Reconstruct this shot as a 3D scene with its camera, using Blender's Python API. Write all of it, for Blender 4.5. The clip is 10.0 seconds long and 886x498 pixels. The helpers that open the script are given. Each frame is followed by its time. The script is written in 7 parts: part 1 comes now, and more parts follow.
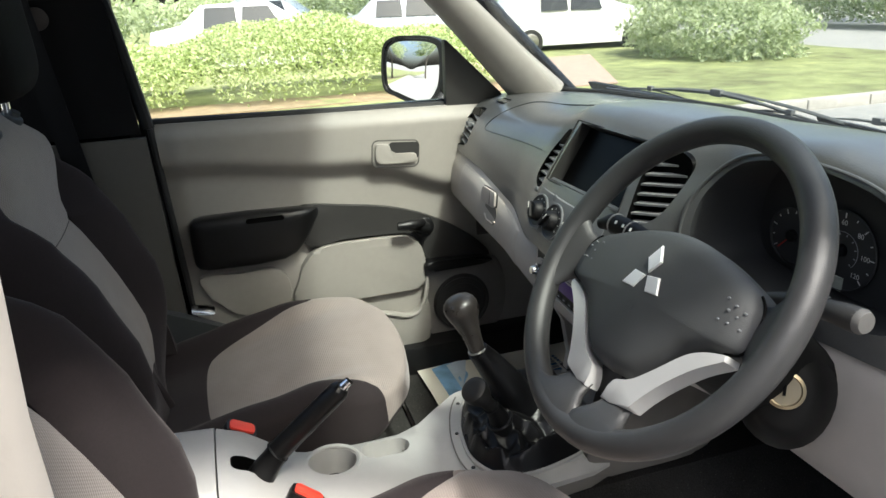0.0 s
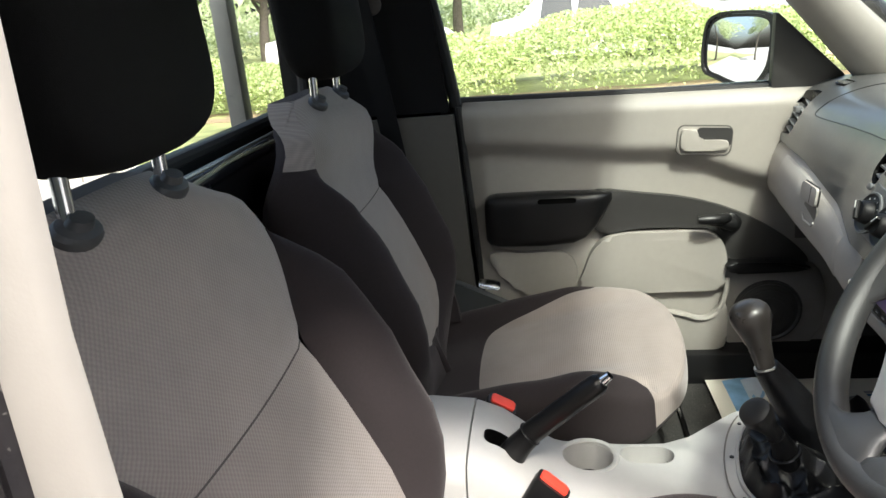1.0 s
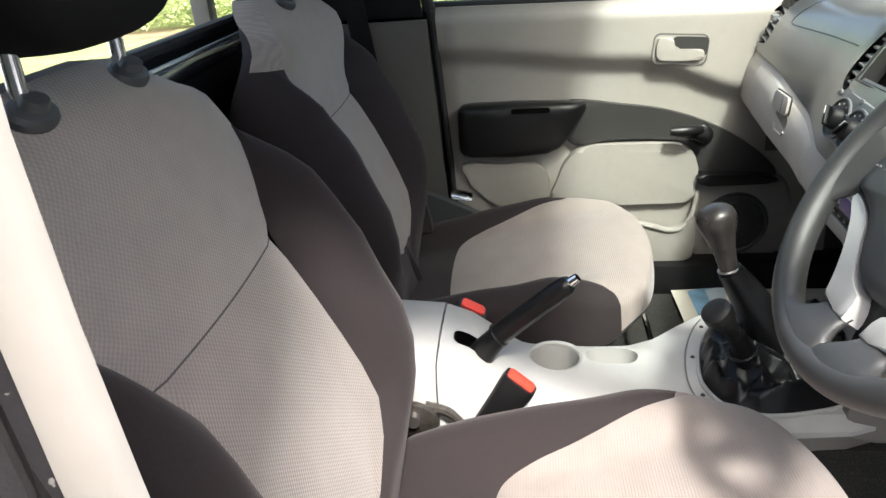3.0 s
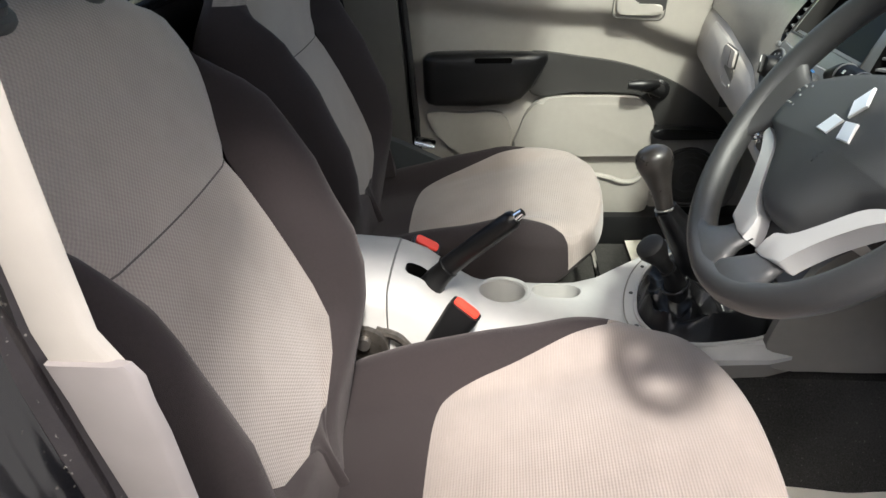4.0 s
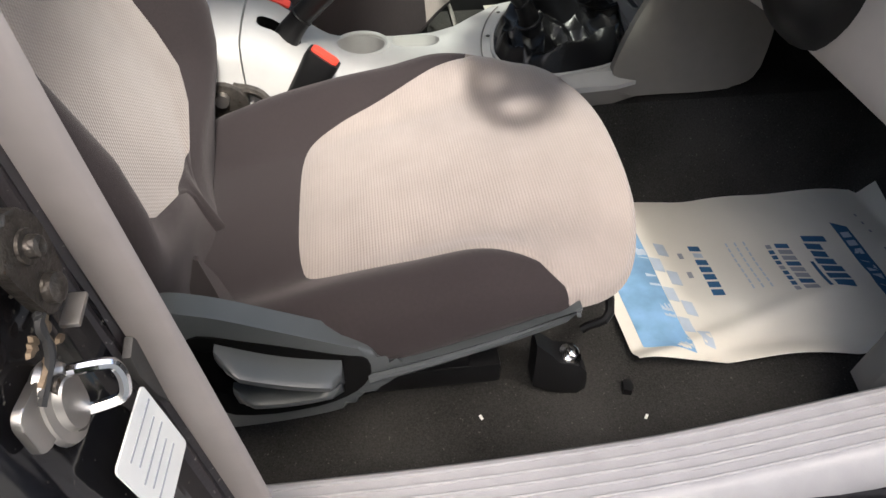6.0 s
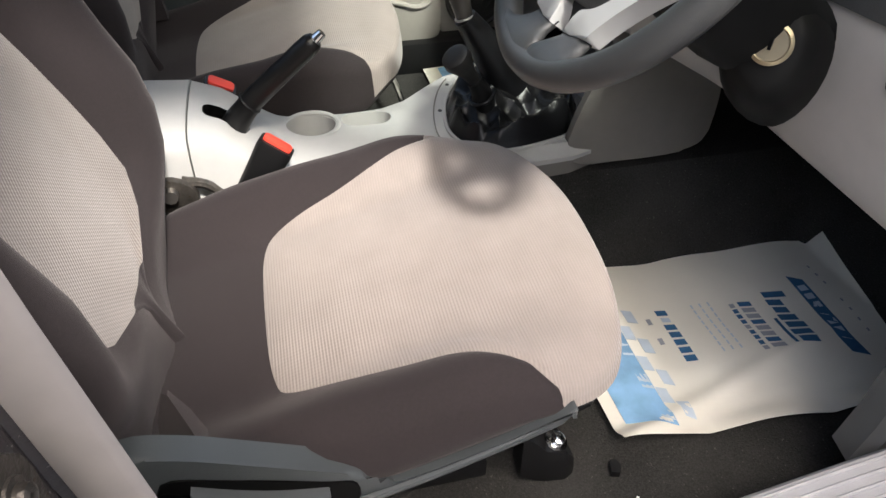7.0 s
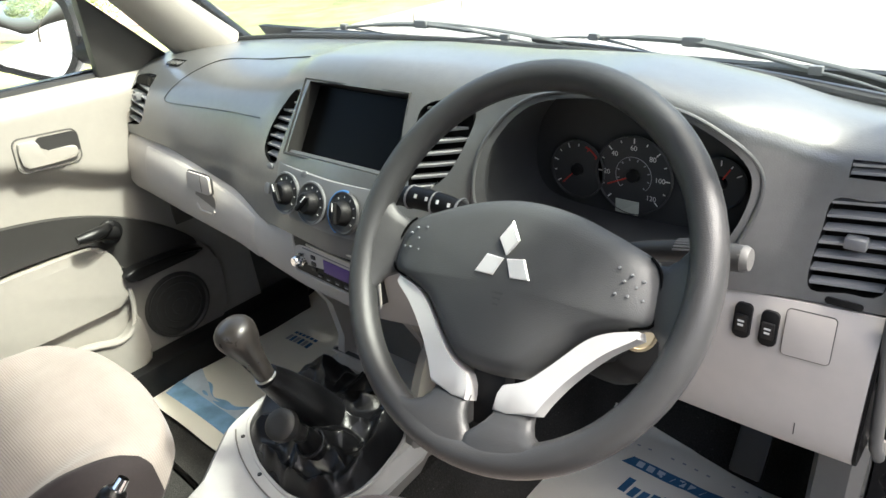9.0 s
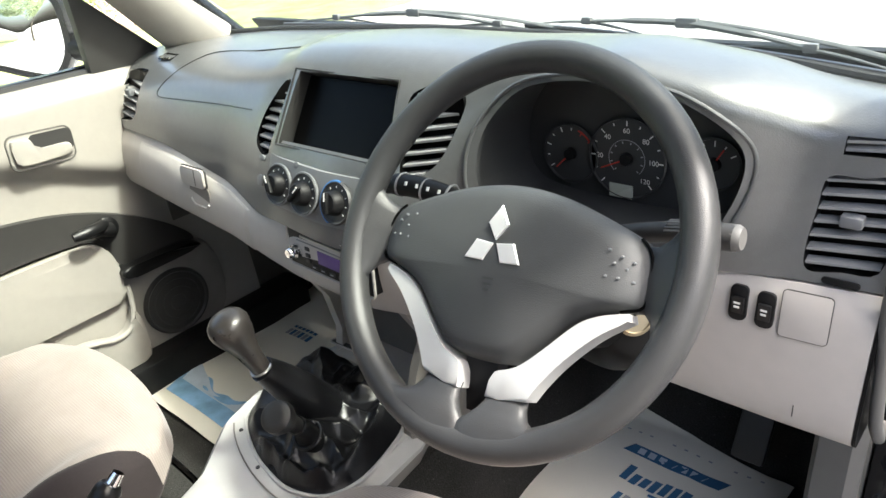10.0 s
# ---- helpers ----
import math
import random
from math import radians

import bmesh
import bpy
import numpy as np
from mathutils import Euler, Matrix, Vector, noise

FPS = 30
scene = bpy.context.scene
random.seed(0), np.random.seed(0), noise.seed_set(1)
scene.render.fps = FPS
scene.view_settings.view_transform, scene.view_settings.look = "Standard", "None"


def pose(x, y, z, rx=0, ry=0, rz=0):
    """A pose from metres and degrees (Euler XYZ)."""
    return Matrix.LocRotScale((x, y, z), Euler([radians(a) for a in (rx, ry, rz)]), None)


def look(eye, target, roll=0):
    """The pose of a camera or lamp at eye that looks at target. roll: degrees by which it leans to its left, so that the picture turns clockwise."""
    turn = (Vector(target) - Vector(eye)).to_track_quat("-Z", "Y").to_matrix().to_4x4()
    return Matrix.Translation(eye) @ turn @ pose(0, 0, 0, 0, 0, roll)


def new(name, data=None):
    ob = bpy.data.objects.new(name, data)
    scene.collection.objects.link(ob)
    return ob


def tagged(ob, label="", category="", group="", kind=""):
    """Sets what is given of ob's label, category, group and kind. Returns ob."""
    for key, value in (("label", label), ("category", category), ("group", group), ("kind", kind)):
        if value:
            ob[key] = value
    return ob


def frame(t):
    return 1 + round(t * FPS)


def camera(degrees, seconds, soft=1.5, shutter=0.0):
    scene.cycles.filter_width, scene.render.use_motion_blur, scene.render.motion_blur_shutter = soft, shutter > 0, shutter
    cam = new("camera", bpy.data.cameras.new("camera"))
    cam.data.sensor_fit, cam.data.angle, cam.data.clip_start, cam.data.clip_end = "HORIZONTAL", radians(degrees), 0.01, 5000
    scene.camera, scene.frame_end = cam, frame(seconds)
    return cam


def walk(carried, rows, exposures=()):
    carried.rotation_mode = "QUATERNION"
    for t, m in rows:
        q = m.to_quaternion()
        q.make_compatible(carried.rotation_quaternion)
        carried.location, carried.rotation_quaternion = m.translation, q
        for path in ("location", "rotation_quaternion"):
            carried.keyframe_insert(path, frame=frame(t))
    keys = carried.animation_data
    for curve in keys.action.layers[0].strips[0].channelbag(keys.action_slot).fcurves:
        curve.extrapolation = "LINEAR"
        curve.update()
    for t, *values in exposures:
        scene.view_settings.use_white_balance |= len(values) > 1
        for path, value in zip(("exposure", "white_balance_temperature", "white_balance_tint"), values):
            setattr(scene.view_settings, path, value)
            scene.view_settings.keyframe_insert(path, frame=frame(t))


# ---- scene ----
cam = camera(63.7, 10.0)
PATH = [
    (0, (0.94, -0.405, 0.94), (-0.86, 0.157, 0.273), -2.4),
    (0.5, (0.912, -0.365, 0.905), (-0.943, -0.361, 0.159), -1.4),
    (1, (0.906, -0.347, 0.913), (-0.965, -0.6395, 0.273), -5.1),
    (1.5, (0.895, -0.3585, 0.927), (-0.99, -0.736, 0.382), -4.6),
    (2, (0.891, -0.367, 0.931), (-1.003, -0.728, 0.398), -5.4),
    (2.5, (0.889, -0.377, 0.914), (-0.971, -0.723, 0.261), -6.0),
    (3, (0.914, -0.343, 0.887), (-0.883, -0.571, 0.041), -4.2),
    (3.2, (0.928, -0.327, 0.876), (-0.838, -0.532, -0.041), -3.1),
    (4.3, (0.987, -0.297, 0.859), (-0.764, -0.436, -0.097), -1.4),
    (4.5, (0.993, -0.295, 0.85), (-0.725, -0.381, -0.17), -2.5),
    (5, (1.024, -0.295, 0.827), (-0.558, -0.282, -0.397), -2.0),
    (5.5, (1.038, -0.293, 0.8), (-0.435, -0.22, -0.551), -1.6),
    (5.7, (1.052, -0.291, 0.785), (-0.42, -0.176, -0.564), -1.0),
    (6.8, (1.015, -0.304, 0.798), (-0.444, -0.023, -0.542), 0.7),
    (7, (0.98, -0.325, 0.815), (-0.523, 0.031, -0.455), 0.4),
    (7.5, (0.874, -0.382, 0.866), (-0.598, 0.386, -0.249), -4.7),
    (8, (0.77, -0.427, 0.919), (-0.53, 0.737, -0.051), -4.5),
    (8.5, (0.696, -0.429, 0.95), (-0.509, 0.886, 0.045), -6.3),
    (9, (0.704, -0.448, 0.959), (-0.525, 0.849, 0.061), -5.4),
    (9.5, (0.715, -0.451, 0.96), (-0.513, 0.858, 0.077), -5.4),
    (10, (0.711, -0.437, 0.948), (-0.523, 0.845, 0.036), -6.7),
]
EXPOSURES = [(0, 1.30, 6180, 7), (0.5, 1.30, 6180, 7), (1, 1.56, 6220, 8), (2, 1.86, 6150, 8), (3, 1.88, 6150, 8.5), (4.5, 1.55, 6220, 9), (5.5, 1.53, 6220, 9), (7, 1.5, 6220, 9), (7.5, 1.58, 6220, 9), (8, 2.06, 6300, 8), (8.5, 2.2, 6300, 8), (10, 2.28, 6300, 8)]
walk(cam, [(t, look(eye, target, roll)) for t, eye, target, roll in PATH], EXPOSURES)

# ---- world, sun, exposure ----
SUN = Vector((0.68, 0.22, 1.0)).normalized()
world = bpy.data.worlds.new("world")
scene.world = world
world.use_nodes = True
wn = world.node_tree
sky = wn.nodes.new("ShaderNodeTexSky")
sky.sky_type = "NISHITA"
sky.sun_disc = False
sky.sun_elevation = math.asin(SUN.z)
sky.sun_rotation = math.atan2(SUN.x, SUN.y)
sky.air_density, sky.dust_density, sky.ozone_density = 1.0, 7.0, 0.5
wn.links.new(sky.outputs[0], wn.nodes["Background"].inputs[0])
wn.nodes["Background"].inputs[1].default_value = 0.175
sun = new("sun", bpy.data.lights.new("sun", "SUN"))
sun.data.energy, sun.data.angle, sun.data.color = 2.6, radians(5.5), (1.0, 0.94, 0.86)
sun.matrix_world = look(SUN * 30, (0, 0, 0))


# ---- materials ----
def mat(name, color, rough=0.5, metal=0.0, var=0.12, scale=40.0, bump=0.0, bump_scale=600.0, coat=0.0, blotch=6.0, spec=0.5):
    """A surface with variation at two scales, fine relief and slightly uneven gloss."""
    m = bpy.data.materials.new(name)
    m.use_nodes = True
    nt = m.node_tree
    b = nt.nodes["Principled BSDF"]
    tc = nt.nodes.new("ShaderNodeTexCoord")
    n1, n2 = nt.nodes.new("ShaderNodeTexNoise"), nt.nodes.new("ShaderNodeTexNoise")
    n1.inputs["Scale"].default_value, n2.inputs["Scale"].default_value = scale, blotch
    n1.inputs["Detail"].default_value, n2.inputs["Detail"].default_value = 5, 3
    for n in (n1, n2):
        nt.links.new(tc.outputs["Object"], n.inputs["Vector"])
    add = nt.nodes.new("ShaderNodeMath")
    add.operation = "ADD"
    nt.links.new(n1.outputs[0], add.inputs[0])
    nt.links.new(n2.outputs[0], add.inputs[1])
    mr = nt.nodes.new("ShaderNodeMapRange")
    mr.inputs["From Min"].default_value, mr.inputs["From Max"].default_value = 0.6, 1.4
    mr.inputs["To Min"].default_value, mr.inputs["To Max"].default_value = 1 - var, 1 + var
    nt.links.new(add.outputs[0], mr.inputs[0])
    mul = nt.nodes.new("ShaderNodeVectorMath")
    mul.operation = "MULTIPLY"
    mul.inputs[0].default_value = color
    nt.links.new(mr.outputs[0], mul.inputs[1])
    nt.links.new(mul.outputs[0], b.inputs["Base Color"])
    rr = nt.nodes.new("ShaderNodeMapRange")
    rr.inputs["From Min"].default_value, rr.inputs["From Max"].default_value = 0.3, 0.7
    rr.inputs["To Min"].default_value, rr.inputs["To Max"].default_value = max(0.02, rough - 0.06), min(1, rough + 0.06)
    nt.links.new(n2.outputs[0], rr.inputs[0])
    nt.links.new(rr.outputs[0], b.inputs["Roughness"])
    b.inputs["Metallic"].default_value = metal
    b.inputs["Coat Weight"].default_value = coat
    b.inputs["Specular IOR Level"].default_value = spec
    if bump:
        n3 = nt.nodes.new("ShaderNodeTexNoise")
        n3.inputs["Scale"].default_value = bump_scale
        nt.links.new(tc.outputs["Object"], n3.inputs["Vector"])
        bp = nt.nodes.new("ShaderNodeBump")
        bp.inputs["Strength"].default_value, bp.inputs["Distance"].default_value = bump, 0.002
        nt.links.new(n3.outputs[0], bp.inputs["Height"])
        nt.links.new(bp.outputs[0], b.inputs["Normal"])
    return m


def woven(name, color, axis, period, depth, second, lo=0.80, hi=1.12):
    """Cloth with fine ribs along one axis (D: two diagonals, as a dotted weave) crossed by a fainter set, with soft wear."""
    m = mat(name, color, 0.9, var=0.1, scale=25, spec=0.2)
    nt = m.node_tree
    b = nt.nodes["Principled BSDF"]
    b.inputs["Sheen Weight"].default_value = 0.25
    b.inputs["Sheen Roughness"].default_value = 0.5
    tc = nt.nodes["Texture Coordinate"]
    sep = nt.nodes.new("ShaderNodeSeparateXYZ")
    if axis == "D":
        turn = nt.nodes.new("ShaderNodeVectorRotate")
        turn.rotation_type = "Y_AXIS"
        turn.inputs["Angle"].default_value = radians(38)
        nt.links.new(tc.outputs["Object"], turn.inputs["Vector"])
        nt.links.new(turn.outputs[0], sep.inputs[0])
    else:
        nt.links.new(tc.outputs["Object"], sep.inputs[0])
    height = None
    for out, p, w in ((("X", period, 1.0), ("Z", period, second)) if axis == "D" else ((axis, period, 1.0), ("X", period * 1.3, second))):
        k = nt.nodes.new("ShaderNodeMath")
        k.operation = "MULTIPLY"
        k.inputs[1].default_value = 2 * math.pi / p
        nt.links.new(sep.outputs[out], k.inputs[0])
        s = nt.nodes.new("ShaderNodeMath")
        s.operation = "SINE"
        nt.links.new(k.outputs[0], s.inputs[0])
        a = nt.nodes.new("ShaderNodeMath")
        a.operation = "MULTIPLY_ADD"
        a.inputs[1].default_value = w
        nt.links.new(s.outputs[0], a.inputs[0])
        if height is None:
            a.inputs[2].default_value = 0
        else:
            nt.links.new(height.outputs[0], a.inputs[2])
        height = a
    bp = nt.nodes.new("ShaderNodeBump")
    bp.inputs["Strength"].default_value, bp.inputs["Distance"].default_value = depth, 0.0006
    nt.links.new(height.outputs[0], bp.inputs["Height"])
    nt.links.new(bp.outputs[0], b.inputs["Normal"])
    mr = nt.nodes.new("ShaderNodeMapRange")
    mr.inputs["From Min"].default_value, mr.inputs["From Max"].default_value = -1.3, 1.3
    mr.inputs["To Min"].default_value, mr.inputs["To Max"].default_value = lo, hi
    nt.links.new(height.outputs[0], mr.inputs[0])
    old = b.inputs["Base Color"].links[0].from_socket
    mul = nt.nodes.new("ShaderNodeVectorMath")
    mul.operation = "MULTIPLY"
    nt.links.new(old, mul.inputs[0])
    nt.links.new(mr.outputs[0], mul.inputs[1])
    nt.links.new(mul.outputs[0], b.inputs["Base Color"])
    return m


def leafy(name, low, high):
    """Leaves whose green differs from piece to piece, letting some light through."""
    m = bpy.data.materials.new(name)
    m.use_nodes = True
    nt = m.node_tree
    b = nt.nodes["Principled BSDF"]
    geo = nt.nodes.new("ShaderNodeNewGeometry")
    ramp = nt.nodes.new("ShaderNodeMix")
    ramp.data_type = "RGBA"
    ramp.inputs[6].default_value, ramp.inputs[7].default_value = (*low, 1), (*high, 1)
    nt.links.new(geo.outputs["Random Per Island"], ramp.inputs[0])
    nt.links.new(ramp.outputs[2], b.inputs["Base Color"])
    b.inputs["Roughness"].default_value = 0.55
    tr = nt.nodes.new("ShaderNodeBsdfTranslucent")
    nt.links.new(ramp.outputs[2], tr.inputs[0])
    mix = nt.nodes.new("ShaderNodeMixShader")
    mix.inputs[0].default_value = 0.45
    out = nt.nodes["Material Output"]
    nt.links.new(b.outputs[0], mix.inputs[1])
    nt.links.new(tr.outputs[0], mix.inputs[2])
    nt.links.new(mix.outputs[0], out.inputs[0])
    return m


def glass_mat(name, tint=(0.95, 0.98, 0.96)):
    m = bpy.data.materials.new(name)
    m.use_nodes = True
    nt = m.node_tree
    nt.nodes.remove(nt.nodes["Principled BSDF"])
    tr, gl, mx = nt.nodes.new("ShaderNodeBsdfTransparent"), nt.nodes.new("ShaderNodeBsdfGlossy"), nt.nodes.new("ShaderNodeMixShader")
    tr.inputs[0].default_value = (*tint, 1)
    gl.inputs["Roughness"].default_value = 0.02
    lw, pw, ma = nt.nodes.new("ShaderNodeLayerWeight"), nt.nodes.new("ShaderNodeMath"), nt.nodes.new("ShaderNodeMath")
    lw.inputs[0].default_value = 0.5
    pw.operation, ma.operation = "POWER", "MULTIPLY_ADD"
    pw.inputs[1].default_value, ma.inputs[1].default_value, ma.inputs[2].default_value = 4.0, 0.5, 0.02
    nt.links.new(lw.outputs["Facing"], pw.inputs[0])
    nt.links.new(pw.outputs[0], ma.inputs[0])
    nt.links.new(ma.outputs[0], mx.inputs[0])
    nt.links.new(tr.outputs[0], mx.inputs[1])
    nt.links.new(gl.outputs[0], mx.inputs[2])
    nt.links.new(mx.outputs[0], nt.nodes["Material Output"].inputs[0])
    return m


M_INSERT = woven("cloth_light", (0.270, 0.231, 0.209), "Y", 0.0034, 0.35, 0.12, 0.91, 1.04)
M_INSERT_BACK = woven("cloth_light_back", (0.258, 0.222, 0.199), "D", 0.0038, 0.4, 0.7, 0.86, 1.05)
M_BOLSTER = mat("cloth_dark", (0.0260, 0.0210, 0.0215), 0.92, var=0.12, scale=300, bump=0.25, bump_scale=1500, spec=0.15)
M_BOLSTER.node_tree.nodes["Principled BSDF"].inputs["Sheen Weight"].default_value = 0.12
M_BOLSTER.node_tree.nodes["Principled BSDF"].inputs["Sheen Tint"].default_value = (0.86, 0.78, 0.77, 1)
M_HEADREST = mat("cloth_black", (0.010, 0.0098, 0.0093), 0.95, var=0.15, scale=300, bump=0.25, bump_scale=1500, spec=0.1)
M_SEATPLASTIC = mat("seat_plastic", (0.050, 0.055, 0.057), 0.32, var=0.08, bump=0.12, bump_scale=900)
M_BEIGE = mat("trim_beige", (0.30, 0.283, 0.255), 0.55, var=0.05, scale=60, bump=0.12, bump_scale=1100)
M_PILLAR = mat("trim_pillar", (0.31, 0.29, 0.262), 0.6, var=0.06, scale=60, bump=0.03, bump_scale=900)
M_CONSOLE = mat("console_grey", (0.3952, 0.3876, 0.3724), 0.5, var=0.05, scale=50, bump=0.12, bump_scale=1100)
M_LOWER = mat("dash_lower_grey", (0.41, 0.385, 0.356), 0.55, var=0.05, scale=50, bump=0.12, bump_scale=1100)
M_DASH = mat("dash_dark_grey", (0.088, 0.090, 0.0895), 0.44, var=0.12, scale=90, bump=0.22, bump_scale=650, spec=0.7, coat=1.0)
M_DASH.node_tree.nodes["Principled BSDF"].inputs["Coat Roughness"].default_value = 0.24
M_STACK = mat("stack_grey", (0.15, 0.155, 0.16), 0.45, var=0.06, scale=60, bump=0.1, bump_scale=900)
M_BLACK = mat("plastic_black", (0.007, 0.007, 0.00735), 0.5, var=0.15, bump=0.08, bump_scale=900, spec=0.22)
M_DOORBLACK = mat("door_black", (0.00675, 0.00675, 0.007125), 0.34, var=0.12, bump=0.15, bump_scale=700, spec=0.4)
M_BAND = mat("door_band_grey", (0.03, 0.02925, 0.02775), 0.5, var=0.1, bump=0.12, bump_scale=900)
M_SCREEN = mat("screen_black", (0.003, 0.003, 0.003), 0.3, var=0.2, spec=0.06)
M_RIM = mat("wheel_rim_grey", (0.03366, 0.03404, 0.03442), 0.40, var=0.1, scale=80, bump=0.22, bump_scale=1200)
M_HUB = mat("wheel_hub_grey", (0.0496, 0.0512, 0.0512), 0.55, var=0.06, bump=0.18, bump_scale=1100)
M_SILVER = mat("silver_paint", (0.50, 0.50, 0.485), 0.42, 0.25, var=0.04)
M_CHROME = mat("chrome", (0.82, 0.82, 0.82), 0.12, 1.0, var=0.04)
M_STEEL = mat("worn_steel", (0.45, 0.43, 0.40), 0.4, 1.0, var=0.2)
M_RUST = mat("dirty_steel", (0.16, 0.12, 0.08), 0.6, 0.6, var=0.5, scale=120, bump=0.3, bump_scale=300)
M_LEATHER = mat("boot_leather", (0.006, 0.006, 0.0068), 0.30, var=0.2, scale=60, bump=0.2, bump_scale=500, spec=0.36)
M_HOOD = mat("hood_lining", (0.042, 0.0432, 0.0444), 0.5, var=0.08, bump=0.15, bump_scale=800)
M_RED = mat("release_red", (0.75, 0.06, 0.035), 0.4, var=0.06)
M_CARPET = mat("carpet", (0.034, 0.033, 0.031), 1.0, var=0.6, scale=420, bump=0.9, bump_scale=500, spec=0.05)
M_PAPER = mat("paper", (0.76, 0.725, 0.63), 0.7, var=0.05, scale=12, bump=0.25, bump_scale=22, blotch=9)
M_INK = mat("ink_blue", (0.035, 0.12, 0.24), 0.7, var=0.12, scale=200)
M_INKGREY = mat("ink_grey", (0.32, 0.33, 0.35), 0.7, var=0.1, scale=200)
M_SKYINK = mat("ink_sky", (0.22, 0.40, 0.60), 0.65, var=0.4, scale=24, blotch=14)
M_PALE = mat("ink_pale", (0.48, 0.55, 0.62), 0.65, var=0.15, scale=40)
M_BODY = mat("paint_black", (0.007, 0.007, 0.008), 0.28, var=0.4, scale=30, coat=0.15, spec=0.4)
M_TRIMSHADE = mat("trim_shaded", (0.20, 0.183, 0.178), 0.6, var=0.08, scale=50)
M_SILL = mat("sill_plate", (0.35, 0.343, 0.345), 0.42, var=0.12, scale=30, bump=0.1, bump_scale=400)
M_RUBBER = mat("rubber", (0.015, 0.015, 0.015), 0.7, var=0.2)
M_WHITE = mat("white_mark", (0.75, 0.75, 0.72), 0.5, var=0.03)
M_LABEL = mat("label_white", (0.78, 0.78, 0.74), 0.6, var=0.04)
M_DIAL = mat("dial_face", (0.033, 0.0336, 0.0342), 0.5, var=0.1)
M_LCD = mat("lcd_grey", (0.42, 0.44, 0.38), 0.3, var=0.04)
M_NEEDLE = mat("needle_red", (0.45, 0.03, 0.02), 0.5, var=0.1)
M_ROOF = mat("headlining", (0.4, 0.384, 0.352), 0.9, var=0.06, scale=200)
M_MIRROR = mat("mirror_glass", (0.9, 0.9, 0.9), -0.05, 1.0, var=0.0)
M_GLASS = glass_mat("clear_glass")
M_SCREENGLASS = glass_mat("windscreen_glass", (0.83, 0.865, 0.845))
M_REARGLASS = glass_mat("rear_glass", (0.93, 0.95, 0.93))
M_RADIO_LCD = mat("radio_display", (0.075, 0.03, 0.20), 0.45, var=0.2)
M_BLUE = mat("heater_blue", (0.05, 0.17, 0.40), 0.6, var=0.1)
M_SLAT = mat("vent_slat", (0.23, 0.233, 0.233), 0.4, var=0.06, bump=0.08, bump_scale=900)
M_BADGE = mat("badge_silver", (0.90, 0.90, 0.88), 0.28, 0.45, var=0.03)
M_SEAM0 = mat("cable_sheath", (0.30, 0.29, 0.20), 0.5, var=0.15)
M_APILLAR = mat("trim_front_pillar", (0.288, 0.272, 0.248), 0.6, var=0.06, scale=60, bump=0.08, bump_scale=900)
M_PODLIGHT = mat("speaker_surround", (0.21, 0.20, 0.185), 0.55, var=0.08, bump=0.12, bump_scale=900)
M_POD = mat("speaker_pod_grey", (0.10, 0.098, 0.093), 0.5, var=0.08, bump=0.12, bump_scale=900)
# beige trim with the shade of the passenger side put into its colour
M_LINING = mat("lining_shaded", (0.09, 0.085, 0.077), 0.6, var=0.06, scale=60, bump=0.12, bump_scale=1100)
M_MATTE = mat("matte_black", (0.006, 0.006, 0.006), 0.55, var=0.15, bump=0.08, bump_scale=900, spec=0.12)
M_BRASS = mat("lock_brass", (0.36, 0.30, 0.20), 0.38, 0.9, var=0.15)
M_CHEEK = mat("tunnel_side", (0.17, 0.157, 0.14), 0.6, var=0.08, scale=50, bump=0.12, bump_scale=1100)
M_CHARCOAL = mat("wiper_grey", (0.14, 0.147, 0.145), 0.5, var=0.15)


def grimy(m, speck, dust, amount):
    """Adds dirt to a painted surface: small stuck specks and a thin smear of dust, dull where they lie."""
    nt = m.node_tree
    b = nt.nodes["Principled BSDF"]
    tc = nt.nodes["Texture Coordinate"]
    masks = []
    for scale, detail, lo, hi in ((240.0, 2.0, 0.69, 0.73), (9.0, 8.0, 0.58, 0.85)):
        n = nt.nodes.new("ShaderNodeTexNoise")
        n.inputs["Scale"].default_value, n.inputs["Detail"].default_value = scale, detail
        nt.links.new(tc.outputs["Object"], n.inputs["Vector"])
        r = nt.nodes.new("ShaderNodeMapRange")
        r.inputs["From Min"].default_value, r.inputs["From Max"].default_value = lo, hi
        r.inputs["To Max"].default_value = amount
        nt.links.new(n.outputs[0], r.inputs[0])
        masks.append(r)
    for colour, r in ((speck, masks[0]), (dust, masks[1])):
        old = b.inputs["Base Color"].links[0].from_socket
        mx = nt.nodes.new("ShaderNodeMix")
        mx.data_type = "RGBA"
        mx.inputs[7].default_value = (*colour, 1)
        nt.links.new(r.outputs[0], mx.inputs[0])
        nt.links.new(old, mx.inputs[6])
        nt.links.new(mx.outputs[2], b.inputs["Base Color"])
    return m


grimy(M_CARPET, (0.20, 0.19, 0.17), (0.06, 0.052, 0.042), 0.3)
M_POST = grimy(mat("post_paint", (0.005, 0.005, 0.006), 0.09, var=0.3, scale=30, spec=0.45, bump=0.55, bump_scale=16), (0.24, 0.22, 0.18), (0.05, 0.042, 0.032), 0.22)
nt = M_POST.node_tree
pull = nt.nodes.new("ShaderNodeMapping")  # the paint's ripples run up and down the post
pull.inputs["Scale"].default_value = (3.0, 3.0, 0.35)
nt.links.new(nt.nodes["Texture Coordinate"].outputs["Object"], pull.inputs["Vector"])
nt.links.new(pull.outputs[0], nt.nodes["Bump"].inputs["Height"].links[0].from_node.inputs["Vector"])
